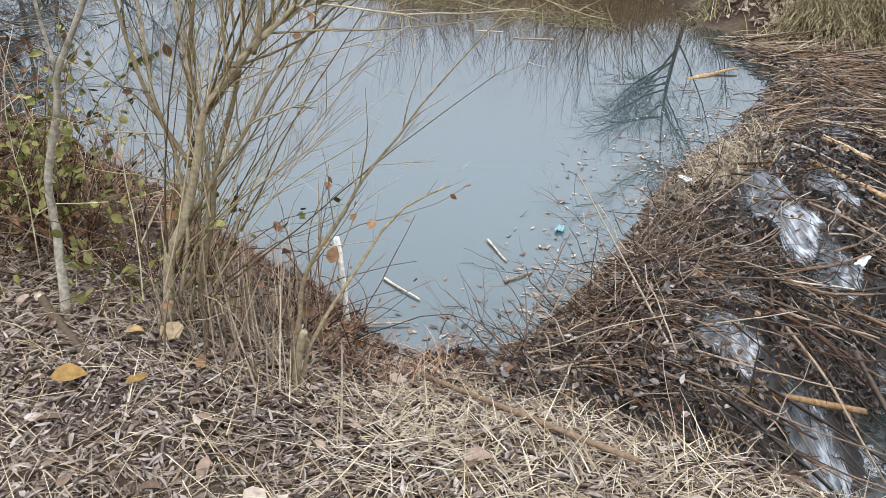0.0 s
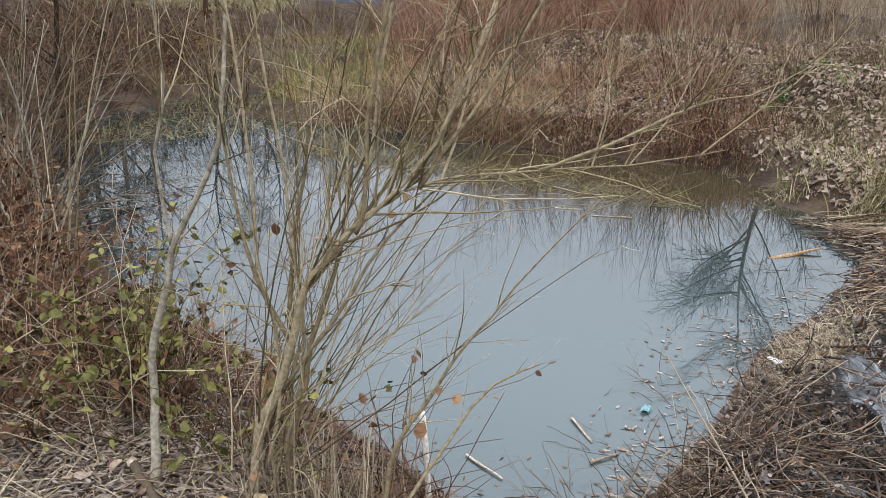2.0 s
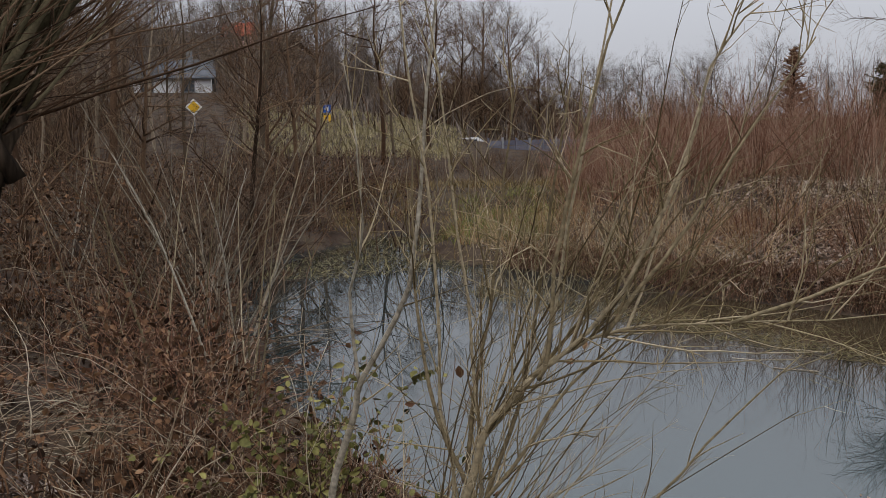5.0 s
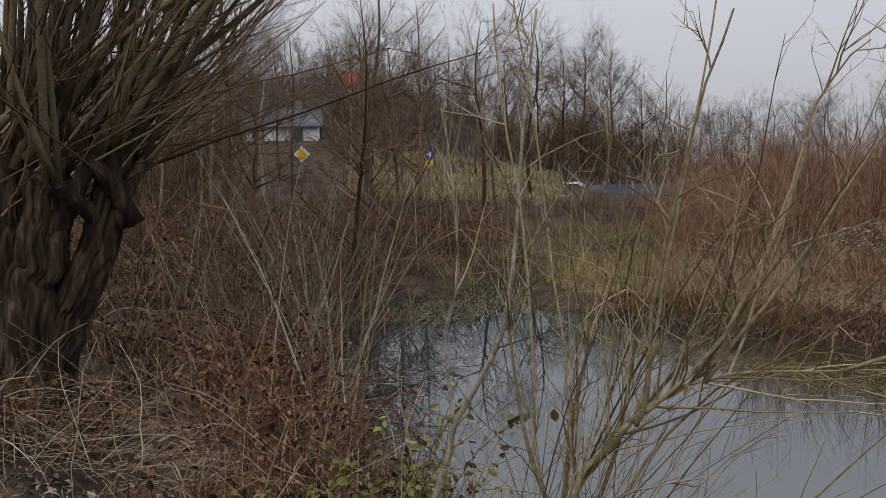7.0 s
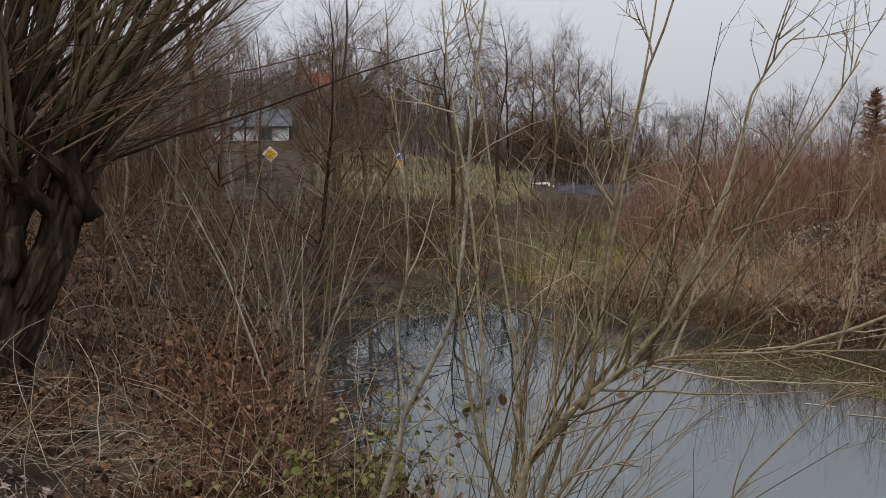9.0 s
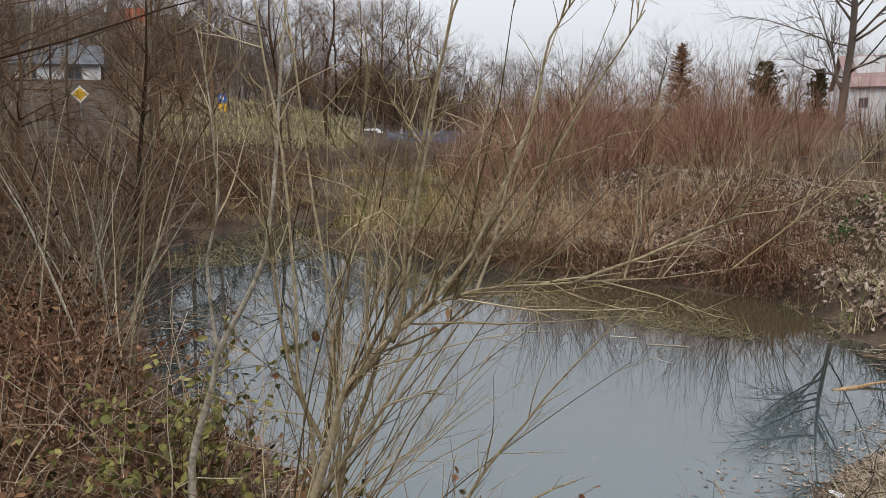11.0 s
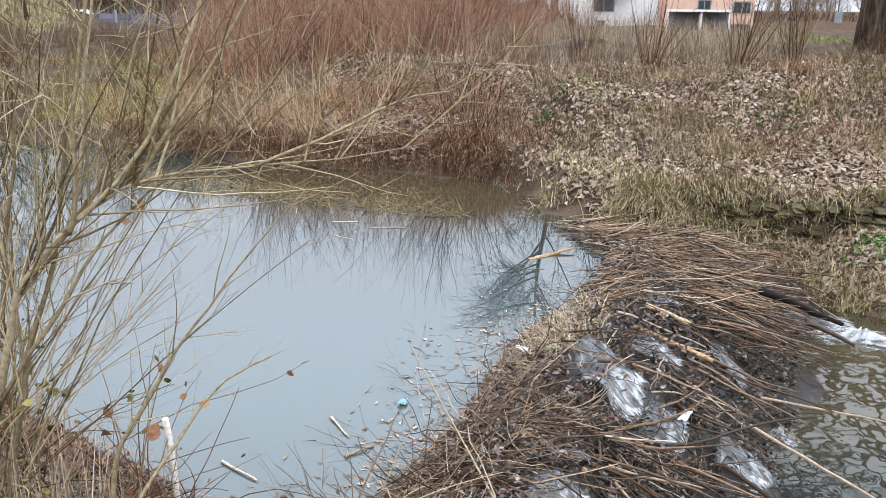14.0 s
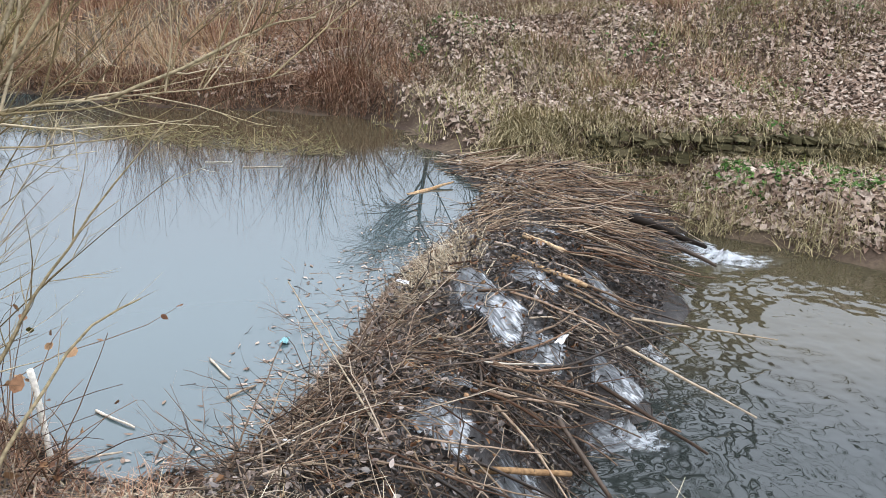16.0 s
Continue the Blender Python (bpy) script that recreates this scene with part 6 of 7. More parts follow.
# stalks round the willow foot
feet = clumped(rg, scatter(rg, 26, (-0.95, -0.48), (2.15, 2.75), lambda x, y, p, s: p > 0.02, 12), 8, 0.05)
grass("dead_stalks", "thin upright dead stalks at the willow foot", blades(rg, feet, 0.42, 0.006, 0.22, 0.35), STRAW_GREY)
mess = []
for p in scatter(rg, 230, (-2.8, -1.45), (2.2, 3.8), lambda x, y, p, s: p > 0.02):
    mess.append(bend(rg, p, (rg.normal(0, 0.7), rg.normal(0, 0.6), 0.6), rg.uniform(0.2, 0.65), 5, 0.12, -0.5, rg.uniform(0.0012, 0.0028), 0.4))
grass("stalk_tangle", "tangle of pale bent stalks under the willow", tubes(mess, 4), STRAW_PALE)
# left shore: rusty dead weeds
left_zone = lambda x, y, p, s: (p > 0.02) & (y < 3.2 - 1.25 * x) & (x + 0.2 * y < 0.1)
left_clumps = lambda x, y, p, s: left_zone(x, y, p, s) & (fbm(x * 2.1, y * 2.1, 61, 3) > -0.05)
weeds = clumped(rg, scatter(rg, 420, (-8.5, -1.3), (2.6, 9.5), left_clumps, 14), 16, 0.07)
grass("rusty_weeds", "rust-brown dead weeds along the pond shore", blades(rg, weeds, 0.40, 0.010, 0.75, 1.1), STRAW_RED)
weeds2 = clumped(rg, scatter(rg, 80, (-8.5, -1.3), (2.4, 9.0), left_clumps, 14), 12, 0.10)
grass("grey_weeds", "grey-brown dead weed stalks along the pond shore", blades(rg, weeds2, 0.55, 0.007, 0.85, 0.9), STRAW_GREY)
fallen = scatter(rg, 10000, (-9, -1.4), (2.4, 9.5), left_clumps, 14)
fallen[:, 2] += rg.uniform(0.0, 0.35, len(fallen)) * (rg.random(len(fallen)) < 0.6)
grass("withered_leaves", "withered brown leaves hanging in the weeds", leaves(rg, fallen, 0.048, None, 0.9), LEAF_BROWN, "leaves")
stalks = []
for p in scatter(rg, 150, (-8.0, -1.3), (2.6, 8.5), left_zone):
    stalks.append(bend(rg, p, (rg.normal(0, 0.5), rg.normal(0, 0.4), 0.8), rg.uniform(0.4, 1.2), 7, 0.14, -0.6, rg.uniform(0.002, 0.005), 0.4))
    if len(stalks) % 2:
        stalks += side_shoots(rg, stalks[-1], 3, 0.25, 50, 4, None, 0.3, 0.1, 0.12)
v_, f_ = tubes(stalks, 4)
grass("weed_stalks", "bare brown and straw-coloured weed stalks", (v_, f_), STRAW_PALE)
pile = scatter(rg, 260, (-5.4, -3.0), (3.0, 4.6), lambda x, y, p, s: (p > 0.2) & (((x + 4.25) / 1.1) ** 2 + ((y - 3.75) / 0.6) ** 2 < 1), 12)
pile[:, 2] += rg.uniform(0, 0.14, len(pile))
grass("straw_heap", "heap of bent pale straw below the pollard", blades(rg, pile, 0.75, 0.009, 1.2, 0.7, 0.2, 5), STRAW_PALE)
# far bank: leaf carpet, fringe, meadow
far_zone = lambda x, y, p, s: (p > 0.12) & (s > 0.10) & (y > 4.6 - 0.3 * (x - 4)) & (x > 0.3)
carpet = scatter(rg, 105000, (0.3, 11.5), (4.5, 15.5), far_zone, 8)
keep_ = rg.random(len(carpet)) < np.where(carpet[:, 0] < 2.7, 0.55, 1.0) * np.clip(0.74 + 0.7 * fbm(carpet[:, 0] * 1.4, carpet[:, 1] * 1.4, 33), 0.38, 1)
carpet = carpet[keep_]
carpet[:, 2] += rg.uniform(0.01, 0.06, len(carpet))
grass("leaf_carpet", "large pale brown poplar leaves carpeting the far bank", leaves(rg, carpet, 0.076, land_normal(carpet[:, 0], carpet[:, 1]), 0.40, 1.3, (0.5, 1.05), True), LEAF_FAR, "leaves")
fr = scatter(rg, 1500, (-2.8, 2.4), (9.0, 12.8), lambda x, y, p, s: (p > 0.06) & (p < 0.5) & (y - 6.5 > 0.2 * np.abs(x)), 14)
grass("bank_fringe", "brown dead grass hanging over the far water edge", blades(rg, clumped(rg, fr[:900], 7, 0.05), 0.22, 0.009, 0.7, 1.6, -1.9), STRAW_RUST)
grass("rusty_fringe", "rust-brown dead grass hanging over the far water edge", blades(rg, clumped(rg, fr[900:1500], 6, 0.07), 0.22, 0.008, 0.7, 1.5, -1.9), STRAW_RUST)
fr2 = scatter(rg, 380, (2.2, 7.5), (4.0, 8.2), lambda x, y, p, s: (p > 0.05) & (s > 0.02) & (s < 0.30) & (y > 6.2 - 0.75 * (x - 4.2)), 12)
grass("stream_fringe", "yellow-green grass hanging over the stream edge", blades(rg, clumped(rg, fr2, 7, 0.05), 0.22, 0.009, 0.8, 1.6, -2.1), STRAW_GREEN)
wt = scatter(rg, 500, (3.0, 8.0), (5.4, 7.8), lambda x, y, p, s: np.abs((x - 3.7) * 0.32 + (y - 7.2) * 0.947 + 0.02 * np.maximum(x - 5.5, 0) ** 2) < 0.12, 16)
grass("wall_top_grass", "dry yellow-green grass over the stone wall", blades(rg, clumped(rg, wt[:240], 12, 0.06), 0.22, 0.008, 0.8, 1.5, -1.9), STRAW_GREEN)
hang = np.stack([np.concatenate([rg.uniform(3.0, 4.5, 22), rg.uniform(4.5, 6.6, 12)]), np.zeros(34)], 1)
hang[:, 1] = 7.15 - ((hang[:, 0] - 3.7) * 0.32 + 0.02 * np.maximum(hang[:, 0] - 5.5, 0) ** 2 + rg.uniform(-0.06, 0.10, 34)) / 0.947
hang = np.concatenate([hang, land(hang[:, 0], hang[:, 1])[:, None]], 1)
grass("hanging_tufts", "heavy olive and straw tufts drooping over the stone wall", blades(rg, clumped(rg, hang, 110, 0.10), 0.33, 0.008, 0.7, 1.9, -1.9), STRAW_GREEN)
corner = clumped(rg, scatter(rg, 26, (1.9, 4.2), (6.4, 9.2), lambda x, y, p, s: (p > 0.0) & (p < 0.9) & (s > 0.05), 20), 30, 0.12)
grass("corner_grass", "pale straw and olive grass where the dam meets the bank", blades(rg, corner, 0.26, 0.009, 0.9, 1.4), STRAW_GREEN)
tf = clumped(rg, scatter(rg, 1000, (0.8, 11.5), (5, 15.5), lambda x, y, p, s: far_zone(x, y, p, s) & (fbm(x * 1.4, y * 1.4, 33) < 0.1), 16), 16, 0.10)
grass("bank_tufts", "dry grass tufts scattered on the far bank", blades(rg, tf[: len(tf) // 2], 0.24, 0.008, 0.85, 1.2), STRAW_PALE)
grass("olive_tufts", "olive and straw grass tufts on the far bank", blades(rg, tf[len(tf) // 2 :], 0.22, 0.008, 0.85, 1.2), STRAW_GREEN)
mounds = scatter(rg, 34, (3.6, 10.5), (8.0, 13.6), far_zone, 8)
for mat_, lab_, part_mounds in ((STRAW_RUST, "red-brown tussocks of collapsed dead weeds on the far slope", mounds[:17]), (STRAW_GREY, "grey-brown tussocks of collapsed dead weeds on the far slope", mounds[17:])):
    grass("weed_tussocks", lab_, blades(rg, clumped(rg, part_mounds, 150, 0.20), 0.42, 0.008, 0.75, 1.5, seg=4), mat_)
ivy_ = clumped(rg, np.array([(3.9, 10.6, 0.0), (4.3, 11.5, 0.0), (5.6, 9.4, 0.0), (7.6, 10.2, 0.0), (6.6, 8.2, 0.0), (8.6, 9.2, 0.0)]), 70, 0.28)
grass("green_patches", "low green herb patches among the leaves of the far slope", leaves(rg, ivy_ + np.array([0, 0, 0.07]), 0.065, None, 0.7, 0.6, (0.4, 0.8), True), HERB, "plants")
gold_ = clumped(rg, np.array([(5.2, 11.8, 0.0), (5.5, 12.0, 0.0), (4.6, 8.9, 0.0), (6.4, 9.6, 0.0)]), 160, 0.22)
grass("golden_tufts", "drooping yellow-green grass tufts on the far slope", blades(rg, gold_, 0.34, 0.009, 0.6, 1.5), STRAW_GREEN)
drape_ = scatter(rg, 80, (3.2, 9.5), (7.2, 12.6), lambda x, y, p, s: far_zone(x, y, p, s) & (fbm(x * 1.1, y * 1.1, 52, 3) > -0.1), 14)
grass("draped_tufts", "drooping olive and gold grass tufts over the leaves of the far slope", blades(rg, clumped(rg, drape_, 60, 0.13), 0.34, 0.008, 0.7, 1.7, -1.9), STRAW_GREEN)
tg = clumped(rg, scatter(rg, 90, (2.4, 10), (5, 13), far_zone, 8), 16, 0.10)
grass("green_tufts", "green and yellow grass tufts on the far bank", blades(rg, tg, 0.24, 0.011, 0.7, 1.1), GREEN_GRASS)
bw = clumped(rg, scatter(rg, 150, (0.2, 2.9), (9.6, 13.2), lambda x, y, p, s: (p > 0.15) & (fbm(x * 1.6, y * 1.6, 47, 3) > -0.05), 14), 22, 0.13)
droop_ = clumped(rg, np.array([(1.75, 10.15, 0.0), (1.9, 10.1, 0.0), (2.05, 10.0, 0.0), (2.2, 9.95, 0.0), (1.95, 10.35, 0.0), (2.15, 10.25, 0.0)]), 110, 0.09)
grass("drooping_weeds", "red-brown withered weeds drooping over the bank edge to the water", blades(rg, droop_, 0.5, 0.008, 0.5, 2.2, -1.9, seg=5), STRAW_DEEP)
grass("bush_weeds", "rust-brown withered grass round the foot of the bush", blades(rg, bw, 0.36, 0.010, 0.7, 1.6), STRAW_DEEP)
bw = clumped(rg, scatter(rg, 230, (-3.4, 1.6), (10.2, 14.6), lambda x, y, p, s: p > 0.1, 8), 10, 0.15)
grass("tan_stalks", "collapsed tan stalks at the edge of the red thicket", blades(rg, bw[bw[:, 0] < 0.6], 0.36, 0.008, 0.8, 1.3), STRAW_PALE)
pts = np.array(polar(rg, 1200, (9, 30), (15.0, 34)))
pts = np.concatenate([pts, land(pts[:, 0], pts[:, 1])[:, None]], 1)
grass("meadow_straw", "tall pale dry grass of the meadow", blades(rg, clumped(rg, pts, 9, 0.25), 0.6, 0.010, 0.3, 0.7), STRAW_GREY)
pts = np.array(polar(rg, 1700, (-9, 15), (14.2, 28)))
ok_ = (distance_to(POND, pts[:, 0], pts[:, 1]) > 0.2)
pts = np.concatenate([pts, land(pts[:, 0], pts[:, 1])[:, None]], 1)[ok_]
grass("rusty_meadow", "rust-brown dead grass under the red willows", blades(rg, clumped(rg, pts, 9, 0.2), 0.42, 0.012, 0.7, 1.1), STRAW_DEEP)
mg_ = scatter(rg, 70, (-5.2, -2.4), (13.4, 20.0), lambda x, y, p, s: (p > 0.1) & (x > -0.30 * y + 0.2), 14)
grass("marsh_green", "fresh yellow-green grass tufts at the pond head", blades(rg, clumped(rg, mg_, 40, 0.2), 0.30, 0.012, 0.6, 1.2), GREEN_GRASS)
pts = np.array(polar(rg, 900, (-24, -7), (11.5, 24)))
ok_ = (distance_to(POND, pts[:, 0], pts[:, 1]) > 0.1)
pts = np.concatenate([pts, land(pts[:, 0], pts[:, 1])[:, None]], 1)[ok_]
grass("marsh_grass", "yellow-green and straw marsh grass at the pond head", blades(rg, clumped(rg, pts, 8, 0.16), 0.30, 0.012, 0.7, 1.1), MARSH)
pts = np.array(polar(rg, 1500, (-54, -18), (9, 26)))
ok_ = (distance_to(POND, pts[:, 0], pts[:, 1]) > 0.1)
pts = np.concatenate([pts, land(pts[:, 0], pts[:, 1])[:, None]], 1)[ok_]
tang = []
for p in pts[::7]:
    tang.append(bend(rg, p, (rg.normal(0, 0.9), rg.normal(0, 0.9), 0.7), rg.uniform(0.7, 1.8), 8, 0.15, -0.7, rg.uniform(0.003, 0.006), 0.3))
    tang += side_shoots(rg, tang[-1], 4, 0.5, 45, 4, None, 0.2, 0.1, 0.12)
grass("slope_canes", "pale bent canes and bare twigs over the brush", tubes(tang, 4, False), BARK_GREY, "canes")
sl = clumped(rg, pts[rg.random(len(pts)) < 0.45], 22, 0.30)
sl[:, 2] += rg.uniform(0.1, 1.0, len(sl))
grass("slope_leaves", "withered red-brown leaves hanging in the brush", leaves(rg, sl, 0.065, None, 0.9, low=True), LEAF_BROWN, "leaves")
grass("slope_weeds", "dark brown dead weeds on the slope", blades(rg, clumped(rg, pts, 9, 0.2), 0.34, 0.014, 0.7, 1.1), STRAW_RED)

pts = np.array(polar(rg, 1800, (27, 46), (19, 48)))
pts = np.concatenate([pts, land(pts[:, 0], pts[:, 1])[:, None]], 1)
grass("lawn", "green winter lawn behind the bank", blades(rg, clumped(rg, pts, 8, 0.25), 0.14, 0.03, 0.5, 0.8), LAWN)
pts = np.array(polar(rg, 1900, (-29, -15), (35, 60)))
pts = np.concatenate([pts, land(pts[:, 0], pts[:, 1])[:, None]], 1)
grass("slope_field", "pale yellow-green winter grass on the slope by the road", blades(rg, clumped(rg, pts, 7, 0.35), 0.32, 0.035, 0.5, 0.8), FIELD)
pts = np.array(polar(rg, 2600, (-54, -7), (46, 172)) + polar(rg, 900, (-8, 34), (90, 215)))
pts = np.concatenate([pts, land(pts[:, 0], pts[:, 1])[:, None]], 1)
pts = pts[(np.hypot(pts[:, 0], pts[:, 1]) > 78) | (np.abs(np.degrees(np.arctan2(pts[:, 0], pts[:, 1])) + 33.5) > 4.5)]
scrub_ = clumped(rg, pts, 8, 0.8)
half_ = len(scrub_) // 2
grass("hillside_scrub", "grey-brown bare scrub covering the hillside", blades(rg, scrub_[:half_], 2.2, 0.07, 0.35, 0.5), BARK_FAR, "scrub")
grass("hillside_bracken", "russet dead bracken covering the hillside", blades(rg, scrub_[half_:], 1.5, 0.08, 0.5, 0.8), BARK_RUSSET, "scrub")
gp = clumped(rg, np.concatenate([scatter(rg, 80, (3.4, 7.0), (5.4, 6.9), lambda x, y, p, s: (s > 0.25) & (s < 1.3), 20), scatter(rg, 8, (3.0, 3.7), (10.5, 11.4), far_zone)]), 14, 0.07)
grass("green_herbs", "low green herbs below the stone wall", leaves(rg, gp + np.array([0, 0, 0.05]), 0.07, None, 0.7, 0.6, (0.4, 0.7)), HERB, "plants")
bl = scatter(rg, 9500, (3.4, 8.5), (4.4, 7.2), lambda x, y, p, s: (s > 0.05) & (s < 1.7) & (p > 0.1) & (y > 3.6), 20)
bl[:, 2] += rg.uniform(0.01, 0.05, len(bl))
grass("berm_leaves", "brown fallen leaves along the stream bank", leaves(rg, bl, 0.085, land_normal(bl[:, 0], bl[:, 1]), 0.4, 1.2, (0.5, 1.0), True), LEAF_FAR, "leaves")
mound = np.array([(4.45, 6.0), (4.62, 5.9), (5.05, 5.35), (5.25, 5.2), (3.2, 7.05), (3.35, 7.2), (3.0, 7.35), (3.5, 7.1), (5.6, 4.9)])
mound = np.concatenate([mound, land(mound[:, 0], mound[:, 1])[:, None]], 1)
grass("pale_tufts", "dense pale yellow grass tufts at the water edge", blades(rg, clumped(rg, mound, 150, 0.11), 0.30, 0.009, 0.6, 1.7), STRAW_GREEN)
bt = clumped(rg, scatter(rg, 36, (3.4, 8.0), (4.6, 7.2), lambda x, y, p, s: (s > 0.03) & (s < 1.4), 20), 12, 0.08)
grass("berm_tufts", "straw and green grass tufts along the stream", blades(rg, bt, 0.20, 0.009, 0.8, 1.3), STRAW_GREEN)

# ---- leaves and brambles round the near willow ----


def bramble(name, label, at, radius, height, n_canes, n_leaves, size, leaf_mat, seed, cane_mat):
    r = np.random.default_rng(seed)
    at = np.array(at, float)
    ob = thing(name, label, "bramble", at)
    canes = []
    for i in range(n_canes):
        a = r.uniform(0, 6.28)
        d = r.uniform(0, radius)
        canes.append(bend(r, at + (d * math.cos(a), d * math.sin(a), -0.03), (r.normal(0, 0.5), r.normal(0, 0.5), 1), height * r.uniform(0.7, 1.8), 7, 0.14, -0.9, 0.003, 0.4))
    v, f = tubes(canes, 4)
    part_of("cane_tangle", mesh_data("cane_tangle", v - at, f, cane_mat), ob, "", "stuff")
    v, f = leaf_cluster(r, canes, n_leaves, size, 0.35)
    part_of("foliage", mesh_data("foliage", v - at, f, leaf_mat), ob, "", "stuff")


bramble("bramble", "straggling bramble with yellow-green leaves at the pond edge", (-1.66, 3.10, 0.34), 0.26, 0.6, 80, 760, 0.042, LEAF_GREEN, 71, RUST_STICK)
bramble("bramble", "small bramble with green leaves below the sapling", (-1.15, 2.75, 0.2), 0.20, 0.6, 26, 110, 0.042, LEAF_GREEN, 72, BARK_BROWN)
bramble("bramble", "withered bramble with curled brown leaves by the willow", (-1.0, 2.8, 0.2), 0.20, 0.8, 22, 34, 0.058, LEAF_RUSSET, 73, BARK_BROWN)
bramble("bramble", "withered bramble with red-brown leaves among weeds", (-3.2, 4.6, 0.2), 0.6, 0.6, 60, 300, 0.05, LEAF_BROWN, 74, BARK_BROWN)
for k_, (bx_, by_) in enumerate(((-3.5, 5.0), (-4.1, 5.7), (-2.9, 4.3), (-4.6, 6.3), (-3.9, 4.6))):
    bramble("bramble", "tall withered bramble with rust-brown leaves on the shore", (bx_, by_, float(land(np.array([bx_]), np.array([by_]))[0])), 0.4, 0.75, 70, 330, 0.05, LEAF_BROWN, 400 + k_, BARK_RED)
bramble("bramble", "small bramble with olive leaves at the willow foot", (-1.12, 2.80, 0.25), 0.16, 0.5, 30, 110, 0.038, LEAF_GREEN, 78, RUST_STICK)
bramble("bramble", "low tangle of bare brown bramble canes", (-2.4, 3.6, 0.2), 0.6, 0.5, 110, 120, 0.045, LEAF_BROWN, 75, BARK_BROWN)
bramble("bramble", "bare bramble tangle under the willow stems", (-0.55, 2.75, 0.12), 0.26, 0.40, 44, 40, 0.04, LEAF_RUSSET, 76, RUST_STICK)


def single_leaf(at, size, mat, label, seed, tilt=0.5):
    r = np.random.default_rng(seed)
    v, f = leaves(r, np.zeros((1, 3)), size, None, tilt)
    o = new("leaf", mesh_data("leaf", v, f, mat))
    o.location = at
    tagged(o, label, "leaf", "large fallen leaves")


for i, (p, sz, mt, lb) in enumerate((((-1.08, 1.96, 0.50), 0.10, LEAF_YELLOW, "large ochre leaf above the litter"), ((-0.89, 1.97, 0.49), 0.10, LEAF_YELLOW, "large ochre leaf above the litter"),
                                     ((-0.99, 2.25, 0.44), 0.10, LEAF_YELLOW, "large ochre leaf above the litter"), ((-0.90, 2.32, 0.44), 0.12, STRAW, "large pale withered leaf"),
                                     ((-0.76, 2.18, 0.41), 0.11, LEAF_BROWN, "large brown curled leaf"), ((-0.16, 2.40, 0.13), 0.09, LEAF_FAR, "broad pale brown leaf on the bank"))):
    single_leaf((p[0], p[1], float(land(np.array([p[0]]), np.array([p[1]]))[0]) + 0.055), sz, mt, lb, 80 + i, 0.25)

# ---- single sticks, stakes and floating things ----
pond_stick("stake", "peeled white wooden stake standing in the water", (-0.385, 2.95, -0.25), (-0.412, 2.95, 0.41), 0.013, 0.012, STAKE_WHITE, 1)
pond_stick("pole", "long grey-brown pole lying on the near bank", (-0.06, 2.38, 0.17), (0.50, 1.62, 0.48), 0.010, 0.008, BARK_BROWN, 2)
pond_stick("log", "sawn pale branch lying in the leaf litter", (-1.40, 2.50, 0.42), (-1.10, 2.12, 0.45), 0.019, 0.017, BARK_GREY, 3)
pond_stick("cut_end", "fresh white sawn end of the branch", (-1.400, 2.500, 0.422), (-1.408, 2.510, 0.421), 0.018, 0.018, BLEACHED, 33, sides=10)
pond_stick("peeled_stick", "bleached peeled stick across the dam end", (0.38, 2.42, 0.17), (0.74, 2.37, 0.17), 0.013, 0.009, BLEACHED, 4)
pond_stick("peeled_stick", "yellow-brown beaver-gnawed stick at the dam toe", (1.02, 2.46, 0.06), (1.63, 2.55, -0.12), 0.016, 0.014, PEELED, 5)
pond_stick("peeled_stick", "yellow peeled branch on the dam", (2.01, 4.32, 0.17), (2.42, 4.08, 0.02), 0.016, 0.014, PEELED, 6)
pond_stick("peeled_stick", "short peeled orange branch on the dam", (2.22, 4.66, 0.17), (2.46, 4.50, 0.11), 0.018, 0.014, PEELED, 7)
pond_stick("peeled_log", "pale peeled log end at the pond edge", (1.87, 6.31, -0.012), (2.30, 6.47, 0.03), 0.026, 0.008, PEELED, 8)
pond_stick("branch", "dark wet branch lying down the dam", (1.84, 3.86, 0.13), (2.03, 3.56, -0.02), 0.018, 0.014, STICK_WET, 9)
pond_stick("branch", "thick grey branch running down to the stream", (3.25, 5.1, 0.08), (4.05, 5.3, -0.26), 0.03, 0.018, STICK, 10)
pond_stick("branch", "grey branch pointing into the stream", (3.44, 4.82, -0.06), (3.76, 4.70, -0.2), 0.022, 0.012, STICK_WET, 11)
pond_stick("branch", "long straw-coloured branch dipping into the stream", (2.35, 3.50, -0.08), (2.93, 3.06, -0.36), 0.010, 0.006, STRAW_GREY, 12)
pond_stick("branch", "brown branch dipping into the stream", (2.05, 3.18, -0.10), (2.46, 2.80, -0.34), 0.011, 0.008, STICK, 13)
pond_stick("branch", "wet branch dipping into the stream", (1.70, 2.86, -0.06), (1.86, 2.58, -0.33), 0.013, 0.010, STICK_WET, 14)
pond_stick("branch", "long straw-coloured branch over the stream", (2.55, 3.76, -0.06), (3.54, 3.73, -0.30), 0.009, 0.005, STRAW_GREY, 15)
pond_stick("branch", "thin grey stem leaning across the dam", (0.95, 1.98, 0.05), (0.58, 3.34, 0.52), 0.006, 0.0025, BARK_GREY, 16)
pond_stick("driftwood", "bleached stick floating near the stake", (-0.27, 3.32, 0.008), (-0.10, 3.14, 0.008), 0.007, 0.004, BLEACHED, 17)
pond_stick("driftwood", "bleached stick floating near the stake", (-0.37, 2.94, 0.008), (-0.14, 2.95, 0.008), 0.006, 0.004, BLEACHED, 18)
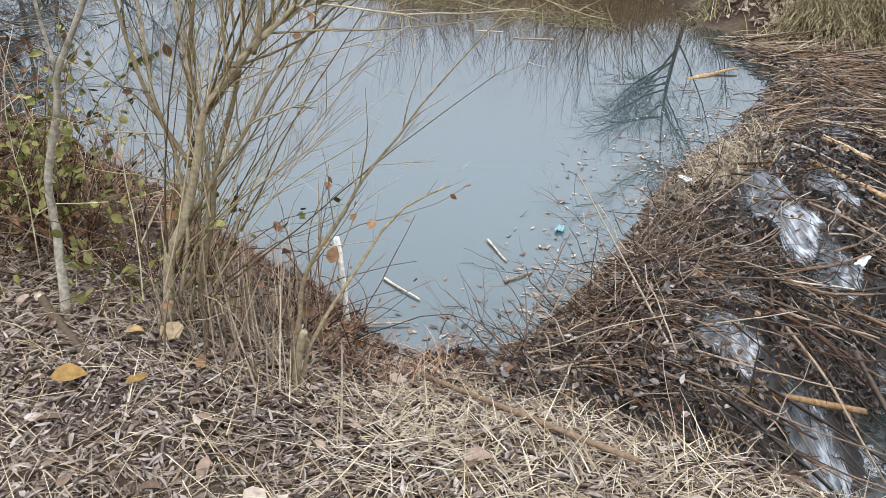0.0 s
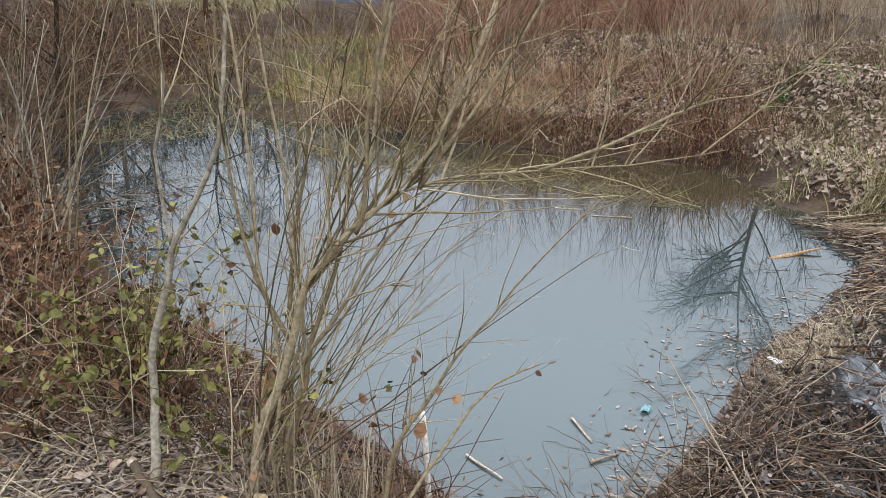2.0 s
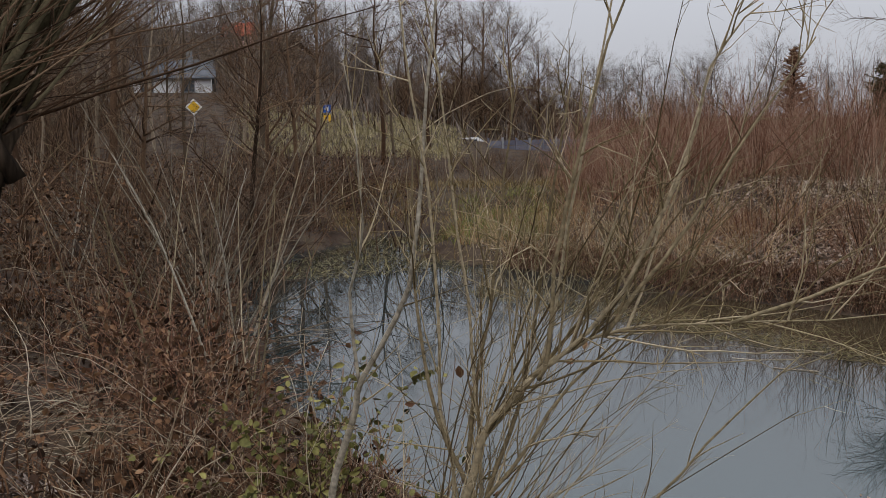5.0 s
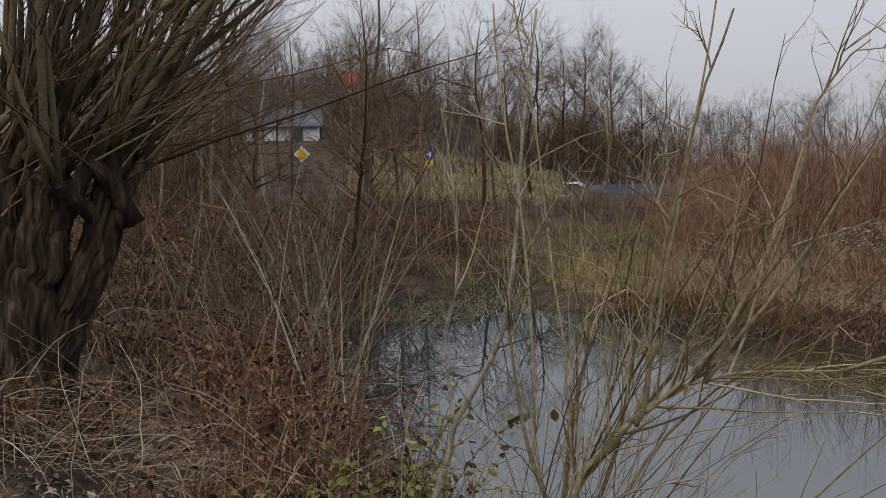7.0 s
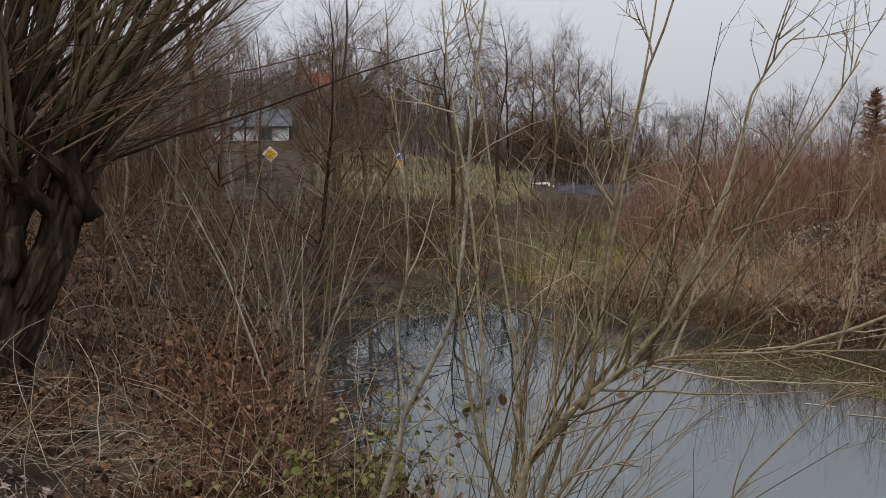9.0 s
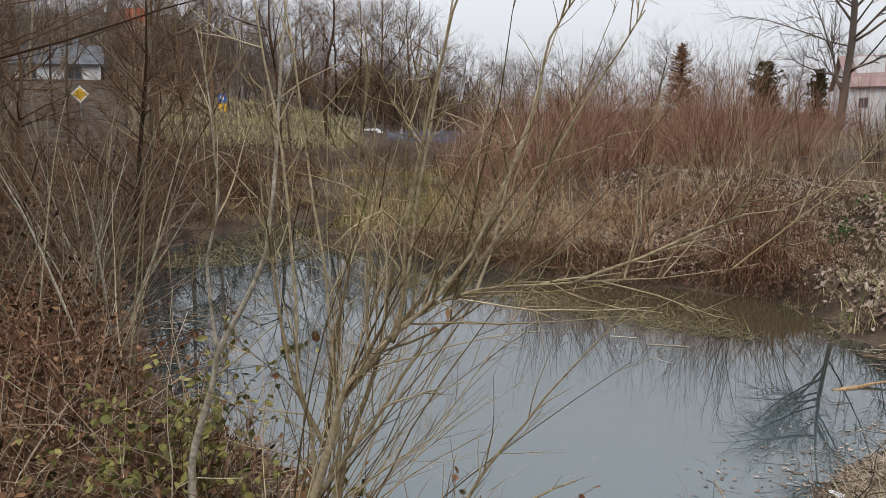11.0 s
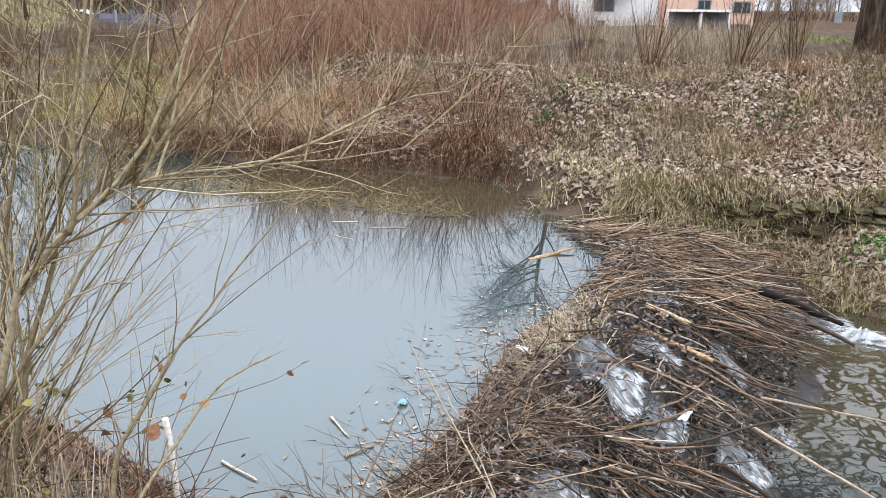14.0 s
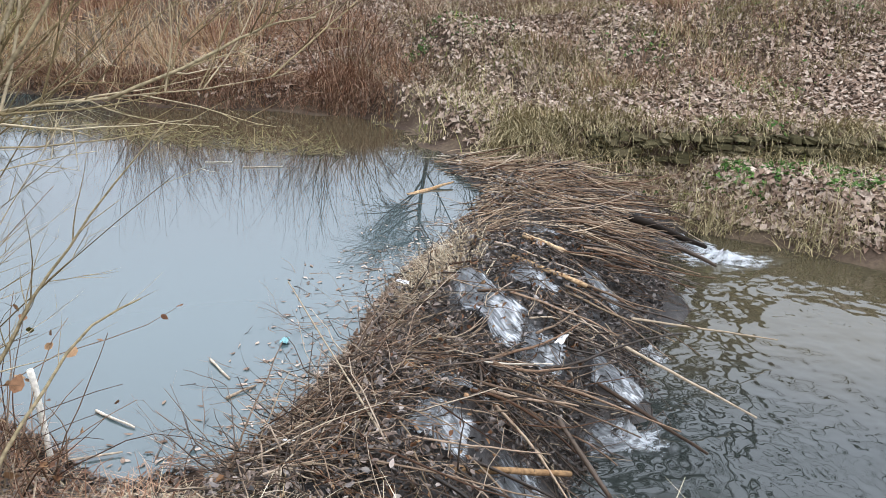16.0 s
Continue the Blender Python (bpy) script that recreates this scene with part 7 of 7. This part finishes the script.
pond_stick("driftwood", "pale peeled stick floating near the dam", (0.28, 3.29, 0.008), (0.41, 3.38, 0.008), 0.007, 0.005, BLEACHED, 19)
pond_stick("driftwood", "pale peeled stick floating near the dam", (0.22, 3.69, 0.008), (0.30, 3.48, 0.008), 0.007, 0.005, BLEACHED, 20)
pond_stick("driftwood", "thin white stick floating on the pond", (0.62, 7.44, 0.006), (0.97, 7.39, 0.006), 0.0045, 0.004, BLEACHED, 21)
pond_stick("driftwood", "thin white stick floating on the pond", (0.30, 7.70, 0.006), (0.54, 7.65, 0.006), 0.004, 0.0035, BLEACHED, 22)
pond_stick("dry_stalk", "thin straight pale stalk standing in the bank", (-0.27, 1.70, 0.42), (-0.37, 2.55, 0.20), 0.004, 0.003, BLEACHED, 23)


def floating_debris():
    r = np.random.default_rng(95)
    n = 420
    u, d = r.uniform(0.0, 0.75, n), np.abs(r.normal(0, 0.17, n))
    P = dam_at(u, -0.03 - d)
    P[:, 2] = 0.004
    grass("floating_leaves", "pale and brown leaf bits floating by the dam", leaves(r, P, 0.04, None, 0.08, 0.3, (0.12, 0.7)), LEAF_FAR, "leaves")
    tw = []
    for i in range(190):
        p = dam_at(r.uniform(0, 0.8), -0.02 - abs(r.normal(0, 0.18)))
        p[2] = 0.003
        a = r.uniform(0, 6.28)
        t = bend(r, p, (math.cos(a), math.sin(a), 0.02), r.uniform(0.05, 0.32), 6, 0.20, 0, r.uniform(0.0008, 0.0022), 0.5)
        t[0][:, 2] = np.maximum(t[0][:, 2], 0.0) * 0.5
        tw.append(t)
    grass("floating_twigs", "thin twigs floating by the dam", tubes(tw, 4), RUST_STICK, "twigs")
    # twiggy red-brown brush that sticks out of the water before the dam
    tw = []
    for i in range(26):
        p = dam_at(r.uniform(0.05, 0.45), -0.05 - abs(r.normal(0, 0.10)))
        p[2] = -0.05
        t = bend(r, p, (r.normal(-0.6, 0.4), r.normal(0.25, 0.5), 0.5), r.uniform(0.2, 0.5), 7, 0.16, 0, r.uniform(0.001, 0.0022), 0.4)
        tw.append(t)
        tw += side_shoots(r, t, 5, 0.16, 45, 4, None, 0.2, 0.2, 0.1)
    grass("drowned_brush", "thin red-brown twigs standing out of the water", tubes(tw, 4), RUST_STICK, "twigs")
    # matted dead grass afloat along the far shore
    n = 1700
    x = r.uniform(-2.8, 1.6, n)
    y = np.interp(x, [-2.8, -1.8, -0.5, 0.5, 1.6], [10.3, 9.7, 8.9, 8.3, 7.7]) + np.abs(r.normal(0, 0.55, n)) - 0.1
    grass("floating_mat", "matted yellow-brown dead weed afloat along the far shore", blades(r, np.stack([x, y, np.full(n, 0.002)], 1), 0.20, 0.010, 1.5, 0.05), SODDEN)
    x, y = r.uniform(-6.2, -2.6, 2400), r.uniform(10.8, 15.5, 2400)
    ok = (distance_to(POND, x, y) < 0.1) & (y > 15.5 + 1.05 * x * 0.9)
    grass("silt_mat", "grey-brown matted weed at the pond head", blades(r, np.stack([x, y, np.full(len(x), 0.002)], 1)[ok], 0.3, 0.015, 1.5, 0.05), SODDEN)


floating_debris()

PLASTIC_WHITE = material("white_plastic", [(0.5, 0.5, 0.5), (0.6, 0.6, 0.6)], island=0, rough=0.35, bump=0.2)
PLASTIC_BLUE = material("turquoise_plastic", [(0.16, 0.34, 0.36), (0.26, 0.42, 0.44)], island=0, rough=0.35, bump=0.2)


def scrap(name, label, at, size, mat, seed):
    r = np.random.default_rng(seed)
    bm = bmesh.new()
    bmesh.ops.create_grid(bm, x_segments=5, y_segments=4, size=0.5)
    for v in bm.verts:
        v.co = Vector((v.co.x * size[0] + r.normal(0, 0.004), v.co.y * size[1] + r.normal(0, 0.004), r.uniform(0, size[2])))
    bmesh.ops.solidify(bm, geom=bm.faces[:], thickness=0.003)
    me = bpy.data.meshes.new(name)
    bm.to_mesh(me)
    bm.free()
    me.materials.append(mat)
    o = new(name, me)
    o.location = at
    o.rotation_euler = (0, 0, r.uniform(0, 6.28))
    tagged(o, label, "litter")


scrap("plastic_scrap", "crumpled turquoise plastic scrap on the water", (0.59, 3.80, 0.004), (0.06, 0.04, 0.02), PLASTIC_BLUE, 1)
scrap("plastic_scrap", "white plastic scrap caught in the dam", (0.49, 2.66, 0.14), (0.05, 0.022, 0.008), PLASTIC_WHITE, 2)
scrap("plastic_scrap", "white plastic scrap caught in the dam", (1.30, 4.17, 0.12), (0.08, 0.03, 0.012), PLASTIC_WHITE, 3)
scrap("plastic_scrap", "white plastic scrap caught in the dam", (0.99, 2.89, 0.15), (0.035, 0.03, 0.02), PLASTIC_WHITE, 4)
scrap("plastic_scrap", "flat white plastic sheet on the dam face", (1.97, 3.45, 0.02), (0.13, 0.04, 0.015), PLASTIC_WHITE, 5)

# ---- water that leaks through the dam ----


def spill(name, label, u0, u1, v0, v1, drift, seed, mat, lift=0.02, wave=0.02):
    """A thin sheet that runs down the dam between two edges, ragged at its rim."""
    r = np.random.default_rng(seed)
    nu, nv = 22, 26
    V = []
    for j in range(nv):
        f = j / (nv - 1)
        w = 0.72 + 0.28 * math.sin(math.pi * min(1, f * 1.1 + 0.15)) + 0.5 * float(fbm(np.array(f * 5.0), np.array(seed * 3.7), seed)) + r.normal(0, 0.03)
        sh = 0.5 * float(fbm(np.array(f * 3.0), np.array(seed * 9.1), seed + 40))
        for i in range(nu):
            g = (i / (nu - 1) - 0.5) * w + 0.5 + sh * 0.3
            p = dam_at(u0 + (u1 - u0) * g + drift * f, v0 + (v1 - v0) * f)
            rim = min(i, nu - 1 - i, j, nv - 1 - j)
            p[2] = max(p[2] + lift + wave * float(fbm(np.array(p[0] * 22.0), np.array(p[1] * 22.0), seed)) - (0.05 if rim == 0 else 0), STREAM_Z + 0.006 if rim else STREAM_Z - 0.03)
            V.append(p)
    i = (np.arange(nv - 1)[:, None] * nu + np.arange(nu - 1)[None]).ravel()
    V = np.array(V)
    me = mesh_data(name, V - DAM_O, np.stack([i, i + 1, i + 1 + nu, i + nu], -1), mat)
    uv = me.uv_layers.new(name="fall")
    corner = np.empty(len(me.loops), dtype=np.int32)
    me.loops.foreach_get("vertex_index", corner)
    uv.data.foreach_set("uv", np.stack([corner % nu / (nu - 1), corner // nu / (nu - 1) * nu / nv], -1).astype(np.float32).ravel())
    part_of(name, me, dam, label)


for k_, (lab_, u0_, u1_, v0_, v1_, drift_) in enumerate(SPILLS):
    spill("water_spill", lab_, u0_, u1_, v0_, v1_, drift_, k_ + 1, SPILL, 0.030, 0.018)


def splash(at, rx, ry, yaw, seed):
    r = np.random.default_rng(seed)
    bm = bmesh.new()
    n, rings = 36, 12
    cs = []
    for k in range(rings + 1):
        for i in range(n):
            a, q = 2 * math.pi * i / n, k / rings
            w = 1 + 0.18 * math.sin(3 * a + seed) + 0.10 * math.sin(7 * a) + r.normal(0, 0.03)
            x, y = q * w * math.cos(a), q * w * math.sin(a)
            z = 0.008 + 0.06 * (1 - q) * (0.5 + 0.5 * math.sin(6 * x + 4 * y + seed)) * (1 + r.normal(0, 0.4))
            cs.append(bm.verts.new((x, y, max(z, 0.006) if k < rings else -0.02)))
    for k in range(rings):
        for i in range(n):
            j = (i + 1) % n
            bm.faces.new((cs[k * n + i], cs[k * n + j], cs[(k + 1) * n + j], cs[(k + 1) * n + i]))
    me = bpy.data.meshes.new("foam")
    bm.to_mesh(me)
    bm.free()
    me.materials.append(FOAM)
    for pl in me.polygons:
        pl.use_smooth = True
    o = new("foam", me)
    o.matrix_basis = pose(at[0], at[1], STREAM_Z, 0, 0, yaw) @ Matrix.Diagonal((rx, ry, 1, 1))
    tagged(o, "white churning foam where water meets the stream", "foam", "foam at the dam toe")


splash((4.18, 5.26), 0.50, 0.24, -15, 1)
splash((2.22, 3.10), 0.24, 0.13, -40, 2)
splash((2.78, 3.88), 0.14, 0.10, -40, 3)
splash((1.62, 2.60), 0.22, 0.13, -40, 4)
